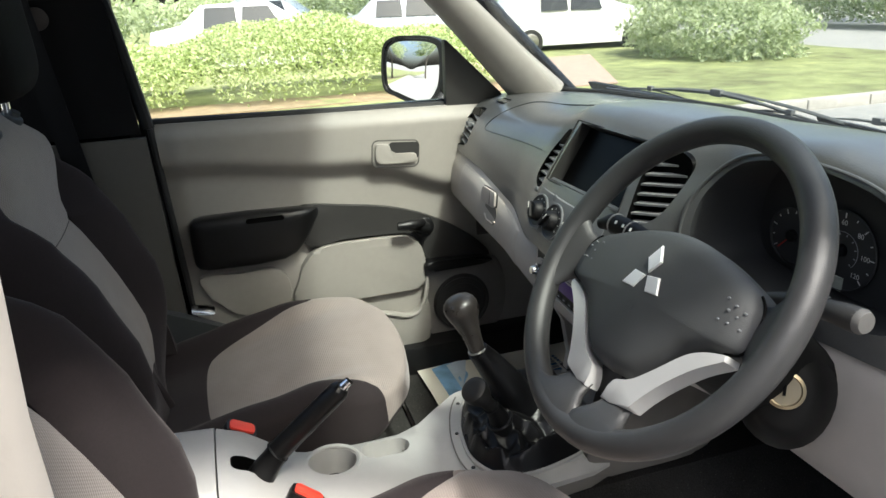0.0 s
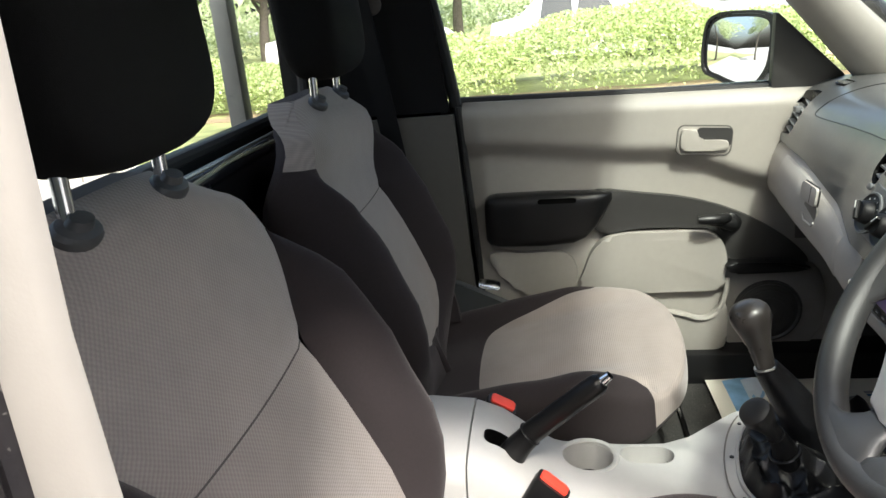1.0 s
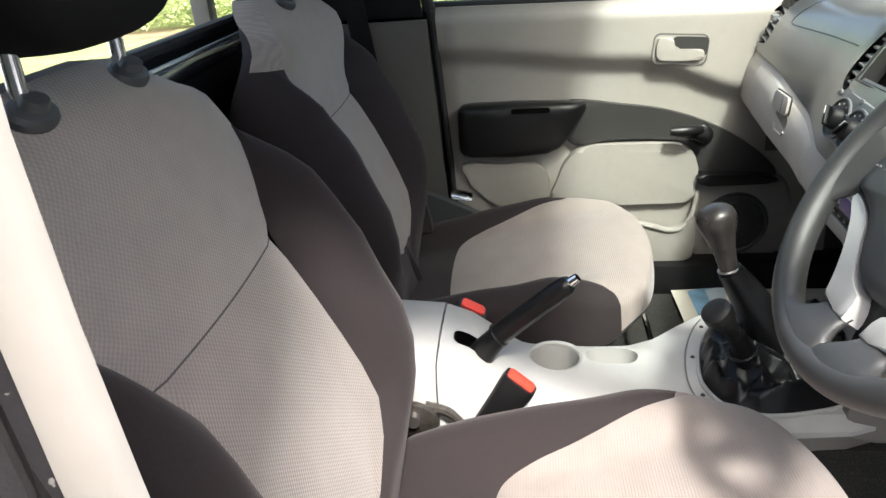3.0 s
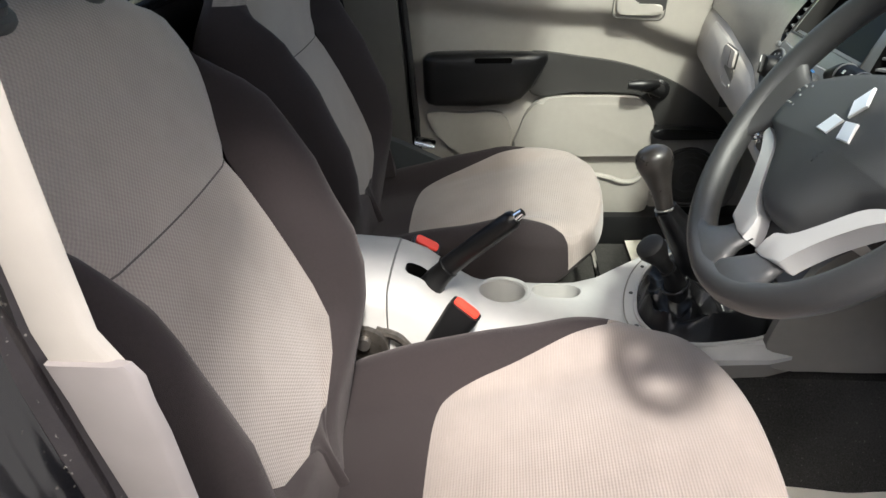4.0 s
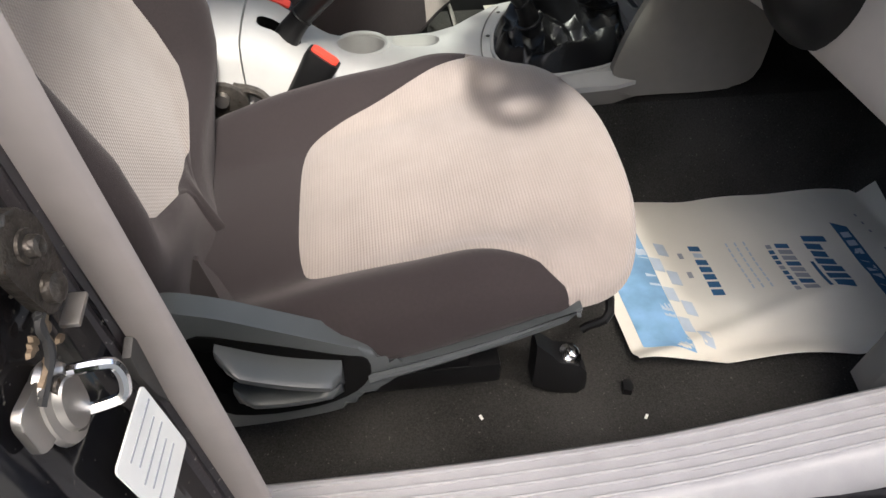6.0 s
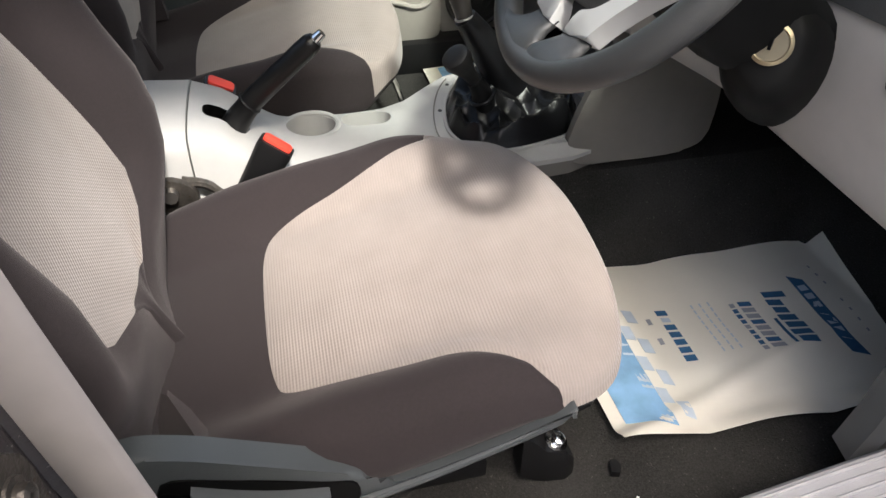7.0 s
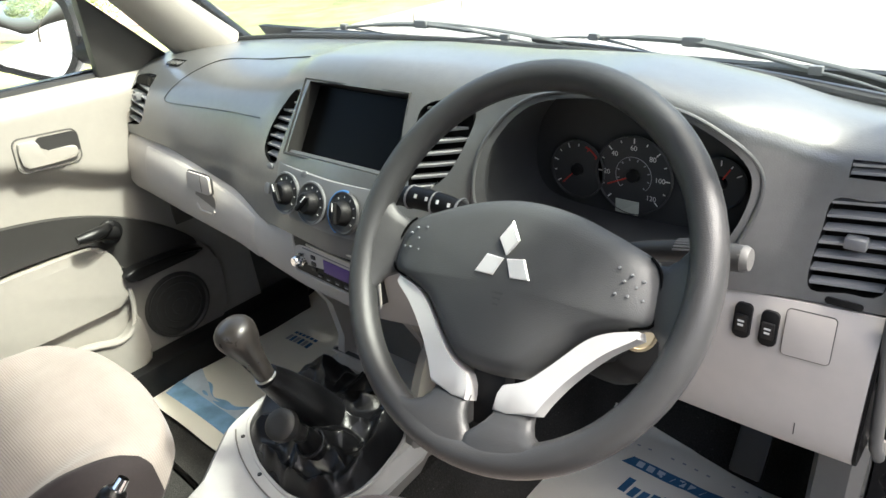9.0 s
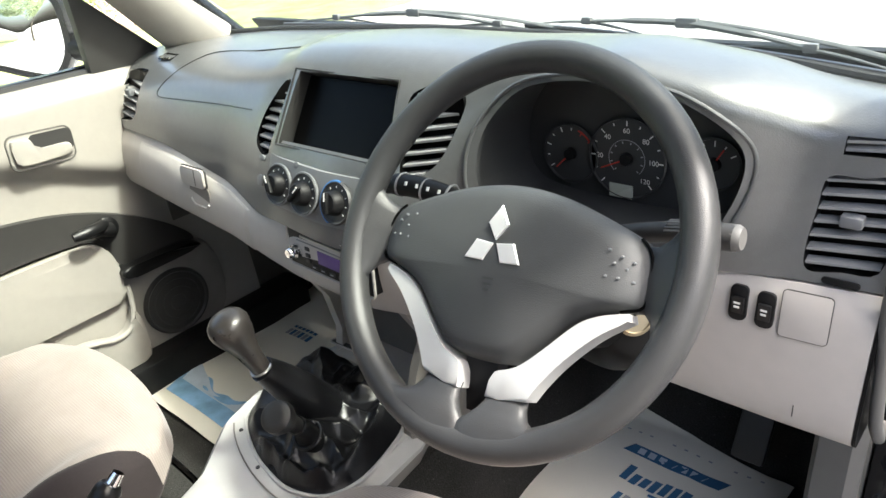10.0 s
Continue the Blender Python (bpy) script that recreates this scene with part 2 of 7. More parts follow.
M_SEALDARK = grimy(mat("seal_black", (0.016, 0.0135, 0.0145), 0.45, var=0.3, scale=80, bump=0.2, bump_scale=300), (0.35, 0.33, 0.30), (0.05, 0.045, 0.042), 0.45)
M_GRIME = grimy(mat("grimy_steel", (0.085, 0.076, 0.066), 0.42, 0.75, var=0.5, scale=120, bump=0.5, bump_scale=260), (0.05, 0.03, 0.015), (0.10, 0.06, 0.03), 0.9)
M_KNOBWORN = mat("knob_worn", (0.022, 0.0195, 0.018), 0.3, var=0.6, scale=45, bump=0.06, bump_scale=160, spec=0.42, blotch=30)
M_KNOBDULL = mat("knob_dull", (0.016, 0.0155, 0.015), 0.5, var=0.2, scale=60, bump=0.15, bump_scale=500, spec=0.4)


# ---- builders ----
def bmnew():
    return bmesh.new()


def finish(name, bm, material, angle=38):
    bmesh.ops.remove_doubles(bm, verts=bm.verts, dist=1e-6)
    bmesh.ops.recalc_face_normals(bm, faces=bm.faces)
    me = bpy.data.meshes.new(name)
    bm.to_mesh(me)
    bm.free()
    me.polygons.foreach_set("use_smooth", [True] * len(me.polygons))
    me.set_sharp_from_angle(angle=radians(angle))
    me.materials.append(material)
    return me


def base(name, at, label, category, group="", kind=""):
    """The empty of a thing, at its base."""
    ob = new(name)
    ob.empty_display_size = 0.05
    ob.location = at
    return tagged(ob, label, category, group, kind)


def part(name, bm, material, parent, label="", angle=38):
    ob = new(name, finish(name, bm, material, angle))
    ob.parent = parent
    ob.matrix_parent_inverse = Matrix.Translation(-parent.location)
    return tagged(ob, label)


def thing(name, bm, material, label, category="", group="", kind="", angle=38):
    return tagged(new(name, finish(name, bm, material, angle)), label, category, group, kind)


def loft(rings, bm=None, closed=True, caps=True):
    """A skin over rings of equally many points; caps close its ends."""
    bm = bm or bmnew()
    vs = [[bm.verts.new(p) for p in r] for r in rings]
    n = len(vs[0])
    for a, b in zip(vs, vs[1:]):
        for i in range(n if closed else n - 1):
            j = (i + 1) % n
            bm.faces.new((a[i], a[j], b[j], b[i]))
    if caps and closed:
        bm.faces.new(vs[0][::-1])
        bm.faces.new(vs[-1])
    return bm


def spline(pts, n=8):
    """Catmull-Rom through points, n steps a span."""
    p = [Vector(q) for q in pts]
    p = [2 * p[0] - p[1]] + p + [2 * p[-1] - p[-2]]
    out = []
    for i in range(1, len(p) - 2):
        a, b, c, d = p[i - 1 : i + 3]
        for k in range(n):
            t = k / n
            out.append(0.5 * (2 * b + (c - a) * t + (2 * a - 5 * b + 4 * c - d) * t * t + (3 * b - a - 3 * c + d) * t**3))
    return out + [p[-2]]


def tube(pts, radius, n=12, bm=None, flat=1.0):
    """A round bar along points; radius may be one number or one a point; flat squeezes its second axis."""
    pts = [Vector(p) for p in pts]
    rad = radius if isinstance(radius, (list, tuple)) else [radius] * len(pts)
    up, rings = None, []
    for i, p in enumerate(pts):
        d = (pts[min(i + 1, len(pts) - 1)] - pts[max(i - 1, 0)]).normalized()
        if up is None:
            up = d.orthogonal().normalized()
        up = (up - d * up.dot(d)).normalized()
        side = d.cross(up)
        rings.append([p + float(rad[i]) * (math.cos(a) * up + flat * math.sin(a) * side) for a in (2 * math.pi * k / n for k in range(n))])
    return loft(rings, bm)


def frame_of(at, normal, upish=(0, 0, 1)):
    """Axes with z along normal and y as near to upish as can be."""
    z = Vector(normal).normalized()
    x = Vector(upish).cross(z).normalized()
    y = z.cross(x)
    return Matrix((x, y, z)).transposed().to_4x4() if at is None else Matrix.Translation(at) @ Matrix((x, y, z)).transposed().to_4x4()


def plate(outline, m, depth, bev=0.0, seg=2, bm=None):
    """A flat outline in x, y, raised from 0 to depth along z, its upper edge rounded; m places it."""
    own = bmnew()
    lo = [own.verts.new((x, y, 0)) for x, y in outline]
    hi = [own.verts.new((x, y, depth)) for x, y in outline]
    n = len(outline)
    own.faces.new(lo[::-1])
    top = own.faces.new(hi)
    for i in range(n):
        own.faces.new((lo[i], lo[(i + 1) % n], hi[(i + 1) % n], hi[i]))
    if bev:
        bmesh.ops.bevel(own, geom=list(top.edges), offset=bev, segments=seg, affect="EDGES", profile=0.6)
    bmesh.ops.transform(own, matrix=m, verts=own.verts)
    if bm is None:
        return own
    me = bpy.data.meshes.new("tmp")
    own.to_mesh(me)
    own.free()
    bm.from_mesh(me)
    bpy.data.meshes.remove(me)
    return bm


def rbox(size, m, bev=0.004, seg=2, bm=None):
    """A box round its own centre with rounded edges."""
    own = bmnew()
    bmesh.ops.create_cube(own, size=1, matrix=Matrix.Diagonal((*size, 1)))
    if bev:
        bmesh.ops.bevel(own, geom=list(own.edges), offset=min(bev, min(size) * 0.45), segments=seg, affect="EDGES", profile=0.6)
    bmesh.ops.transform(own, matrix=m, verts=own.verts)
    if bm is None:
        return own
    me = bpy.data.meshes.new("tmp")
    own.to_mesh(me)
    own.free()
    bm.from_mesh(me)
    bpy.data.meshes.remove(me)
    return bm


def lathe(profile, m, n=24, bm=None):
    """Turns (radius, height) pairs round the z axis of m."""
    bm = bm or bmnew()
    rings = [[m @ Vector((r * math.cos(a), r * math.sin(a), h)) for a in (2 * math.pi * k / n for k in range(n))] for r, h in profile]
    return loft(rings, bm)


def rounded(w, h, r, n=5):
    """Outline of a rectangle with round corners, centred."""
    out = []
    for cx, cy, a0 in ((w / 2 - r, h / 2 - r, 0), (-w / 2 + r, h / 2 - r, 90), (-w / 2 + r, -h / 2 + r, 180), (w / 2 - r, -h / 2 + r, 270)):
        out += [(cx + r * math.cos(radians(a0 + 90 * k / n)), cy + r * math.sin(radians(a0 + 90 * k / n))) for k in range(n + 1)]
    return out


def smooth_outline(pts, n=5):
    """A closed smooth line through points in a plane."""
    p = [Vector((x, y, 0)) for x, y in pts]
    out = []
    for i in range(len(p)):
        a, b, c, d = p[i - 1], p[i], p[(i + 1) % len(p)], p[(i + 2) % len(p)]
        for k in range(n):
            t = k / n
            q = 0.5 * (2 * b + (c - a) * t + (2 * a - 5 * b + 4 * c - d) * t * t + (3 * b - a - 3 * c + d) * t**3)
            out.append((q.x, q.y))
    return out


def sheet(fn, nu, nv, thick, toward):
    """A curved panel: fn(u, v) over 0..1, given thickness along toward."""
    bm = bmnew()
    d = Vector(toward)
    g = [[[bm.verts.new(Vector(fn(i / nu, j / nv)) + d * thick * k) for j in range(nv + 1)] for i in range(nu + 1)] for k in (0, 1)]
    for k in (0, 1):
        for i in range(nu):
            for j in range(nv):
                bm.faces.new((g[k][i][j], g[k][i + 1][j], g[k][i + 1][j + 1], g[k][i][j + 1]))
    for i in range(nu):
        for j in (0, nv):
            bm.faces.new((g[0][i][j], g[0][i + 1][j], g[1][i + 1][j], g[1][i][j]))
    for j in range(nv):
        for i in (0, nu):
            bm.faces.new((g[0][i][j], g[0][i][j + 1], g[1][i][j + 1], g[1][i][j]))
    return bm


def sstep(a, b, x):
    t = min(1, max(0, (x - a) / (b - a)))
    return t * t * (3 - 2 * t)


def cut(ob, cutters):
    """Takes the cutters out of ob's mesh for good and throws them away."""
    for c in cutters:
        md = ob.modifiers.new("cut", "BOOLEAN")
        md.operation, md.object, md.solver, md.material_mode = "DIFFERENCE", c, "EXACT", "TRANSFER"
    me = bpy.data.meshes.new_from_object(ob.evaluated_get(bpy.context.evaluated_depsgraph_get()))
    ob.modifiers.clear()
    old = ob.data
    ob.data = me
    bpy.data.meshes.remove(old)
    me.polygons.foreach_set("use_smooth", [True] * len(me.polygons))
    me.set_sharp_from_angle(angle=radians(35))
    for c in cutters:
        d = c.data
        bpy.data.objects.remove(c)
        bpy.data.meshes.remove(d)


# ---- cab shell ----
def floor_z(x, y):
    tunnel = 0.168 * (1 - sstep(0.115, 0.19, abs(x)))
    toe = 0.95 * max(0.0, y - 0.50)
    return 0.035 + max(tunnel * sstep(-0.75, -0.3, y + 0.1), 0) + toe


thing("floor", sheet(lambda u, v: (-0.70 + 1.34 * u, -0.90 + 1.72 * v, floor_z(-0.70 + 1.34 * u, -0.90 + 1.72 * v)), 90, 80, 0.03, (0, 0, -1)),
      M_CARPET, "dark speckled carpet over the cab floor and tunnel", "floor", kind="structure")

# driver's sill with a ribbed scuff plate
bm = rbox((0.16, 1.02, 0.10), pose(0.745, -0.06, 0.055), 0.012)
thing("sill", bm, M_BODY, "black painted door sill under the scuff plate", "sill", kind="structure")
scuff = base("scuff_plate", (0.665, -0.06, 0.107), "worn grey ribbed scuff plate on the door sill", "scuff plate")


def scuff_pt(u, v):
    y = -0.46 + 0.82 * v
    z = 0.121 + 0.045 * sstep(-0.05, 0.40, y) - 0.035 * max(0, (u - 0.72) / 0.28) ** 2 - 0.012 * max(0, (0.1 - u) / 0.1) ** 2
    return (0.654 - 0.022 * sstep(-0.30, 0.35, y) + 0.095 * u, y, z + 0.02 * sstep(0.9, 1.0, v))


part("plate", sheet(scuff_pt, 24, 30, 0.006, (0, 0, -1)), M_SILL, scuff)
for k in range(5):
    part("rib", tube([Vector(scuff_pt(0.14 + 0.135 * k, 0.02 + 0.08 * j)) + Vector((0, 0, 0.0005)) for j in range(12)], 0.0020, 6), M_SILL, scuff)

# passenger's sill
thing("sill", rbox((0.09, 1.0, 0.10), pose(-0.665, -0.05, 0.06), 0.01), M_BLACK, "black plastic door sill on the passenger side", "sill", kind="structure")

# roof and headlining
thing("roof", sheet(lambda u, v: (-0.66 + 1.32 * u, -0.92 + 0.86 * v, 1.375 - 0.04 * (2 * u - 1) ** 2 - 0.12 * max(0, (v - 0.6) / 0.4) ** 2), 12, 16, 0.02, (0, 0, 1)),
      M_BODY, "black painted steel cab roof", "roof", kind="structure")
thing("ceiling", sheet(lambda u, v: (-0.62 + 1.24 * u, -0.90 + 0.83 * v, 1.305 - 0.03 * (2 * u - 1) ** 2 - 0.10 * max(0, (v - 0.6) / 0.4) ** 2), 12, 16, 0.012, (0, 0, 1)),
      M_ROOF, "plain beige headlining under the cab roof", "ceiling", kind="structure")

# roof rails and windscreen posts, both sides
for s, nm in ((1, "driver"), (-1, "passenger")):
    rail = spline([(s * 0.68, -0.92, 1.30), (s * 0.67, -0.5, 1.325), (s * 0.66, -0.22, 1.30), (s * 0.65, -0.04, 1.15), (s * 0.655, 0.12, 0.99), (s * 0.665, 0.27, 0.84), (s * 0.675, 0.40, 0.715), (s * 0.68, 0.52, 0.60)], 6)
    thing("roof_rail", tube(rail, 0.045, 14, flat=0.8), M_BODY, "black painted roof rail running into the windscreen post", "roof rail", kind="structure")
    trim = spline([(s * 0.612, -0.16, 1.16), (s * 0.622, 0.02, 1.025), (s * 0.632, 0.16, 0.895), (s * 0.64, 0.27, 0.785), (s * 0.648, 0.36, 0.70)], 6)
    rad = [0.034 + 0.028 * (i / (len(trim) - 1)) ** 1.4 for i in range(len(trim))]
    bm = tube(trim, rad, 16, flat=0.62)
    thing("a_pillar_trim", bm, M_APILLAR, "beige plastic trim over the windscreen post", "pillar trim", kind="structure")
thing("windscreen_header", tube([(-0.62, -0.10, 1.195), (0, -0.075, 1.215), (0.62, -0.10, 1.195)], 0.028, 10), M_ROOF, "beige trimmed windscreen header rail", "header", kind="structure")


# windscreen
def ws_base(x):
    return 0.485 - 0.30 * x * x, 0.705


def ws_pt(u, v):
    x = -0.655 + 1.31 * u
    y0, z0 = ws_base(x)
    x1 = x * 0.93
    y1, z1 = -0.075 - 0.06 * x * x, 1.20
    b = 0.02 * math.sin(math.pi * v)
    return (x + (x1 - x) * v, y0 + (y1 - y0) * v + b, z0 + (z1 - z0) * v + b)


thing("windscreen", sheet(ws_pt, 16, 10, 0.004, (0, 0.7, 0.7)), M_SCREENGLASS, "clear raked laminated windscreen with faint reflections", "windscreen", kind="structure")
thing("windscreen_seal", tube([Vector(ws_pt(k / 24, 0.0)) + Vector((0, -0.004, 0.004)) for k in range(25)], 0.009, 8), M_RUBBER,
      "black rubber seal along the windscreen foot", "seal", kind="structure")


# rear wall with the window opening
def wall_rear():
    y0, y1 = -0.90, -0.855
    for x0, x1, z0, z1 in ((-0.69, 0.69, 0.0, 0.742), (-0.69, 0.69, 1.105, 1.30), (-0.69, -0.605, 0.742, 1.105), (0.605, 0.69, 0.742, 1.105)):
        yield x0, x1, y0, y1, z0, z1


bm = bmnew()
for x0, x1, y0, y1, z0, z1 in wall_rear():
    rbox((x1 - x0, y1 - y0, z1 - z0), pose((x0 + x1) / 2, (y0 + y1) / 2, (z0 + z1) / 2), 0.0, bm=bm)
thing("wall_rear", bm, M_BLACK, "black trimmed rear wall of the cab", "wall", kind="structure")
win = base("window_1", (0, -0.9, 0.74), "rear cab window with black rubber surround", "window", kind="structure")
pane = part("pane", rbox((1.23, 0.004, 0.38), pose(0, -0.875, 0.925), 0.0), M_REARGLASS, win, "slightly tinted glass")
pane.visible_shadow = False
fr = [(x, y) for x, y in rounded(1.22, 0.37, 0.05, 6)]
ring = [Vector((x, -0.858, 0.925 + z)) for x, z in fr]
part("frame", tube(ring + ring[:2], 0.010, 8), M_RUBBER, win)
shelf = base("rear_ledge", (0, -0.86, 0.66), "glossy black ledge below the rear window", "ledge")
part("ledge", tube([(-0.66, -0.838, 0.708), (-0.2, -0.835, 0.706), (0.3, -0.835, 0.704), (0.66, -0.838, 0.70)], 0.014, 10), M_BODY, shelf)
part("panel", rbox((1.30, 0.02, 0.10), pose(0, -0.845, 0.65), 0.006), M_DOORBLACK, shelf)
part("trim_strip", tube([(-0.64, -0.828, 0.727), (-0.1, -0.826, 0.725), (0.64, -0.828, 0.722)], 0.004, 8), M_STEEL, shelf, "thin bright strip")
part("cable", tube(spline([(-0.50, -0.822, 0.720), (-0.30, -0.818, 0.716), (-0.12, -0.822, 0.719), (0.05, -0.817, 0.714), (0.25, -0.822, 0.717), (0.5, -0.82, 0.713)], 6), 0.0035, 6), M_SEAM0, shelf, "pale loose cable")

# side posts behind the doors
def strip(z):
    """The two edges (front, rear) of the trim strip on the driver's door post at a height."""
    front = float(np.interp(z, [0.12, 0.32, 0.44, 0.51, 0.61, 0.66, 0.70, 0.72, 0.78, 0.84, 0.89, 0.94, 1.2], [-0.372, -0.392, -0.405, -0.413, -0.424, -0.430, -0.438, -0.449, -0.454, -0.4565, -0.4555, -0.4515, -0.42]))
    rear = float(np.interp(z, [0.12, 0.32, 0.45, 0.52, 0.58, 0.65, 0.69, 0.72, 0.78, 0.84, 0.88, 0.91, 0.95, 1.2], [-0.393, -0.417, -0.434, -0.444, -0.448, -0.457, -0.465, -0.473, -0.477, -0.4765, -0.4745, -0.4715, -0.4655, -0.435]))
    return front, rear


for s in (1, -1):
    rings = []
    for z, xo in ((0.0, 0.875), (0.12, 0.877), (0.3, 0.88), (0.45, 0.88), (0.62, 0.875), (0.70, 0.87), (0.78, 0.86), (0.86, 0.85), (0.95, 0.835), (1.08, 0.80), (1.33, 0.745)):
        y = strip(z)[1] if s > 0 else -0.575
        xo += 0.025 if s > 0 else -0.085
        xi = 0.765 - 0.19 * max(0, z - 0.95) if s > 0 else 0.702
        k = sstep(0.62, 0.80, z)  # higher up the face slants outwards and back
        run = [(0.0, 0.002), (0.012, 0.006), (0.022, 0.0085 + 0.003 * k), (0.03, 0.010 + 0.007 * k), (0.05, 0.012 + 0.018 * k), (0.075, 0.016 + 0.034 * k)]
        rings.append([(s * min(xi + dx, xo - 0.02), y - dy, z) for dx, dy in run] + [(s * (xo - 0.012), y - 0.022 - 0.04 * k, z), (s * (xo - 0.003), y - 0.03 - 0.05 * k, z), (s * xo, y - 0.045 - 0.055 * k, z), (s * xo, -0.93, z), (s * (xo - 0.075), -0.93, z)])
    thing("b_pillar", loft(rings), M_POST, "glossy black painted door post with scratches and dirt", "door post", kind="structure")
# inner lining of the passenger's post
thing("pillar_lining", sheet(lambda u, v: (-0.695 + 0.03 * v, -0.89 + 0.335 * u - 0.045 * v, 0.69 + 0.5 * v), 8, 8, 0.012, (-1, 0, 0)), M_BLACK,
      "black upper lining behind the passenger door", "lining", kind="structure")
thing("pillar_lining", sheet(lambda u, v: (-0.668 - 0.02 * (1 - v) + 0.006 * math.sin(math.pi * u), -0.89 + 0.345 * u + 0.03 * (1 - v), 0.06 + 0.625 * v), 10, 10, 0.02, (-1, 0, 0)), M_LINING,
      "grey-beige lower lining behind the passenger door, darkened for its shade", "lining", kind="structure")
thing("pillar_lining", sheet(lambda u, v: (0.776 - 0.02 * v, -0.89 + 0.40 * u - 0.02 * v, 0.06 + 1.1 * v), 8, 8, 0.012, (1, 0, 0)), M_PILLAR,
      "beige lining behind the driver's door", "lining", kind="structure")

# driver's door opening: pillar trim and seal
trim = base("b_pillar_trim", (0.77, -0.45, 0.66), "pale beige trim along the driver's door post", "pillar trim")
# the lower length carries its shade as a greyer colour
for nm, zs, m_, lab in (("upper_trim", (1.25, 1.1, 0.98, 0.92, 0.85, 0.80, 0.75, 0.72, 0.704), M_PILLAR, ""), ("lower_trim", (0.708, 0.702, 0.69, 0.675, 0.63, 0.55, 0.45, 0.35, 0.24, 0.12), M_TRIMSHADE, "greyer lower length of trim")):
    rings = []
    for k, z in enumerate(zs):
        a, b = strip(z)
        x = 0.772 - 0.19 * max(0, z - 0.95)
        if nm == "lower_trim":
            a = max(a, -0.437) + (0.004 if 0 < k < 4 else 0)
            x += 0.003 if k < 4 else 0
        rings.append([Vector(p) for p in ((x - 0.004, a - 0.014, z), (x - 0.004, a - 0.004, z), (x - 0.003, a, z), (x, a - 0.002, z), (x + 0.001, a - 0.005, z), (x + 0.001, b + 0.0015, z), (x, b, z), (x - 0.008, b, z))])
    part(nm, loft(rings), m_, trim, lab)
rings = []
for z in np.linspace(1.2, 0.14, 24):
    x, y = 0.7665 - 0.19 * max(0, z - 0.95), strip(z)[1]
    rings.append([Vector((x + dx, y - dy, z)) for dx, dy in ((0, 0.0005), (0.0045, 0.0005), (0.006, 0.0025), (0.0075, 0.004), (0.009, 0.004), (0.0105, 0.003), (0.013, 0.0032), (0.0145, 0.005), (0.0165, 0.0085), (0.016, 0.012), (0.0, 0.012))])
thing("door_seal", loft(rings), M_SEALDARK, "dusty black ridged rubber door seal beside the pillar trim", "door seal", kind="structure")

# striker, bracket, rubber stop and label on the post
stk = base("door_striker", (0.765, -0.495, 0.45), "bright steel door striker loop on a round plate", "striker")
sf = frame_of((0.768, -0.500, 0.452), (0.1, 1, 0.05))
part("plate", lathe([(0.0, 0), (0.021, 0), (0.023, 0.003), (0.021, 0.007), (0.015, 0.008), (0.013, 0.012), (0.0, 0.013)], sf @ Matrix.Diagonal((0.8, 1.25, 1, 1)), 24), M_STEEL, stk, "round pressed steel plate")
part("rear_plate", plate(rounded(0.030, 0.032, 0.008), frame_of((0.782, -0.5015, 0.462), (0.1, 1, 0.05)), 0.005, 0.0015), M_STEEL, stk)
for z in (0.014, -0.014):
    part("screw", lathe([(0, 0), (0.0065, 0), (0.006, 0.003), (0.003, 0.0035), (0.002, 0.002), (0, 0.002)], sf @ pose(0.0, z, 0.0075), 10), M_GRIME, stk)
part("loop", tube(spline([(0.757, -0.492, 0.464), (0.754, -0.478, 0.463), (0.752, -0.471, 0.459), (0.754, -0.469, 0.448), (0.758, -0.473, 0.439), (0.763, -0.492, 0.437)], 5), 0.0034, 8), M_CHROME, stk)
lat = base("belt_anchor", (0.717, -0.49, 0.50), "dirty dark steel bracket with a bolt on the door post", "bracket")
bf = frame_of((0.722, -0.4985, 0.512), (0.1, 1, 0.1))
part("bracket", plate(smooth_outline([(-0.017, 0.018), (-0.006, 0.028), (0.010, 0.027), (0.018, 0.014), (0.017, -0.004), (0.010, -0.024), (-0.006, -0.026), (-0.013, -0.010)], 4), bf, 0.007, 0.003), M_GRIME, lat, "grimy pressed bracket")
part("bolt", lathe([(0, 0), (0.009, 0), (0.0085, 0.002), (0.0058, 0.0025), (0.0052, 0.007), (0.003, 0.008), (0, 0.006)], bf @ pose(0.002, 0.010, 0.0065), 16), M_GRIME, lat, "grimy bolt head")
part("pivot", lathe([(0, 0), (0.008, 0), (0.0075, 0.005), (0.004, 0.007), (0, 0.007)], bf @ pose(0.0, -0.014, 0.0065), 14), M_GRIME, lat)
wr = random.Random(4)
for q in range(3):
    part("cable", tube(spline([(0.728 + 0.004 * q, -0.494, 0.492), (0.738 + wr.uniform(-0.004, 0.006), -0.495, 0.483 + 0.004 * q), (0.744 + wr.uniform(-0.005, 0.005), -0.494, 0.473), (0.756 + 0.003 * q, -0.497, 0.466 - 0.003 * q)], 6), 0.0024, 6), M_RUBBER if q else M_RUST, lat)
for q in range(9):
    part("grit", lathe([(0, -0.001), (0.003, -0.0005), (0.0022, 0.0016), (0, 0.002)], frame_of((0.735 + wr.uniform(-0.016, 0.016), -0.4975, 0.474 + wr.uniform(-0.012, 0.014)), (0.1, 1, 0.1)) @ Matrix.Rotation(q, 4, "Z") @ Matrix.Diagonal((1.4, 0.8, 1, 1)), 6), M_RUST, lat)
part("clip", rbox((0.020, 0.010, 0.0035), pose(0.714, -0.490, 0.474, 0, 8, 0), 0.001), M_STEEL, lat)
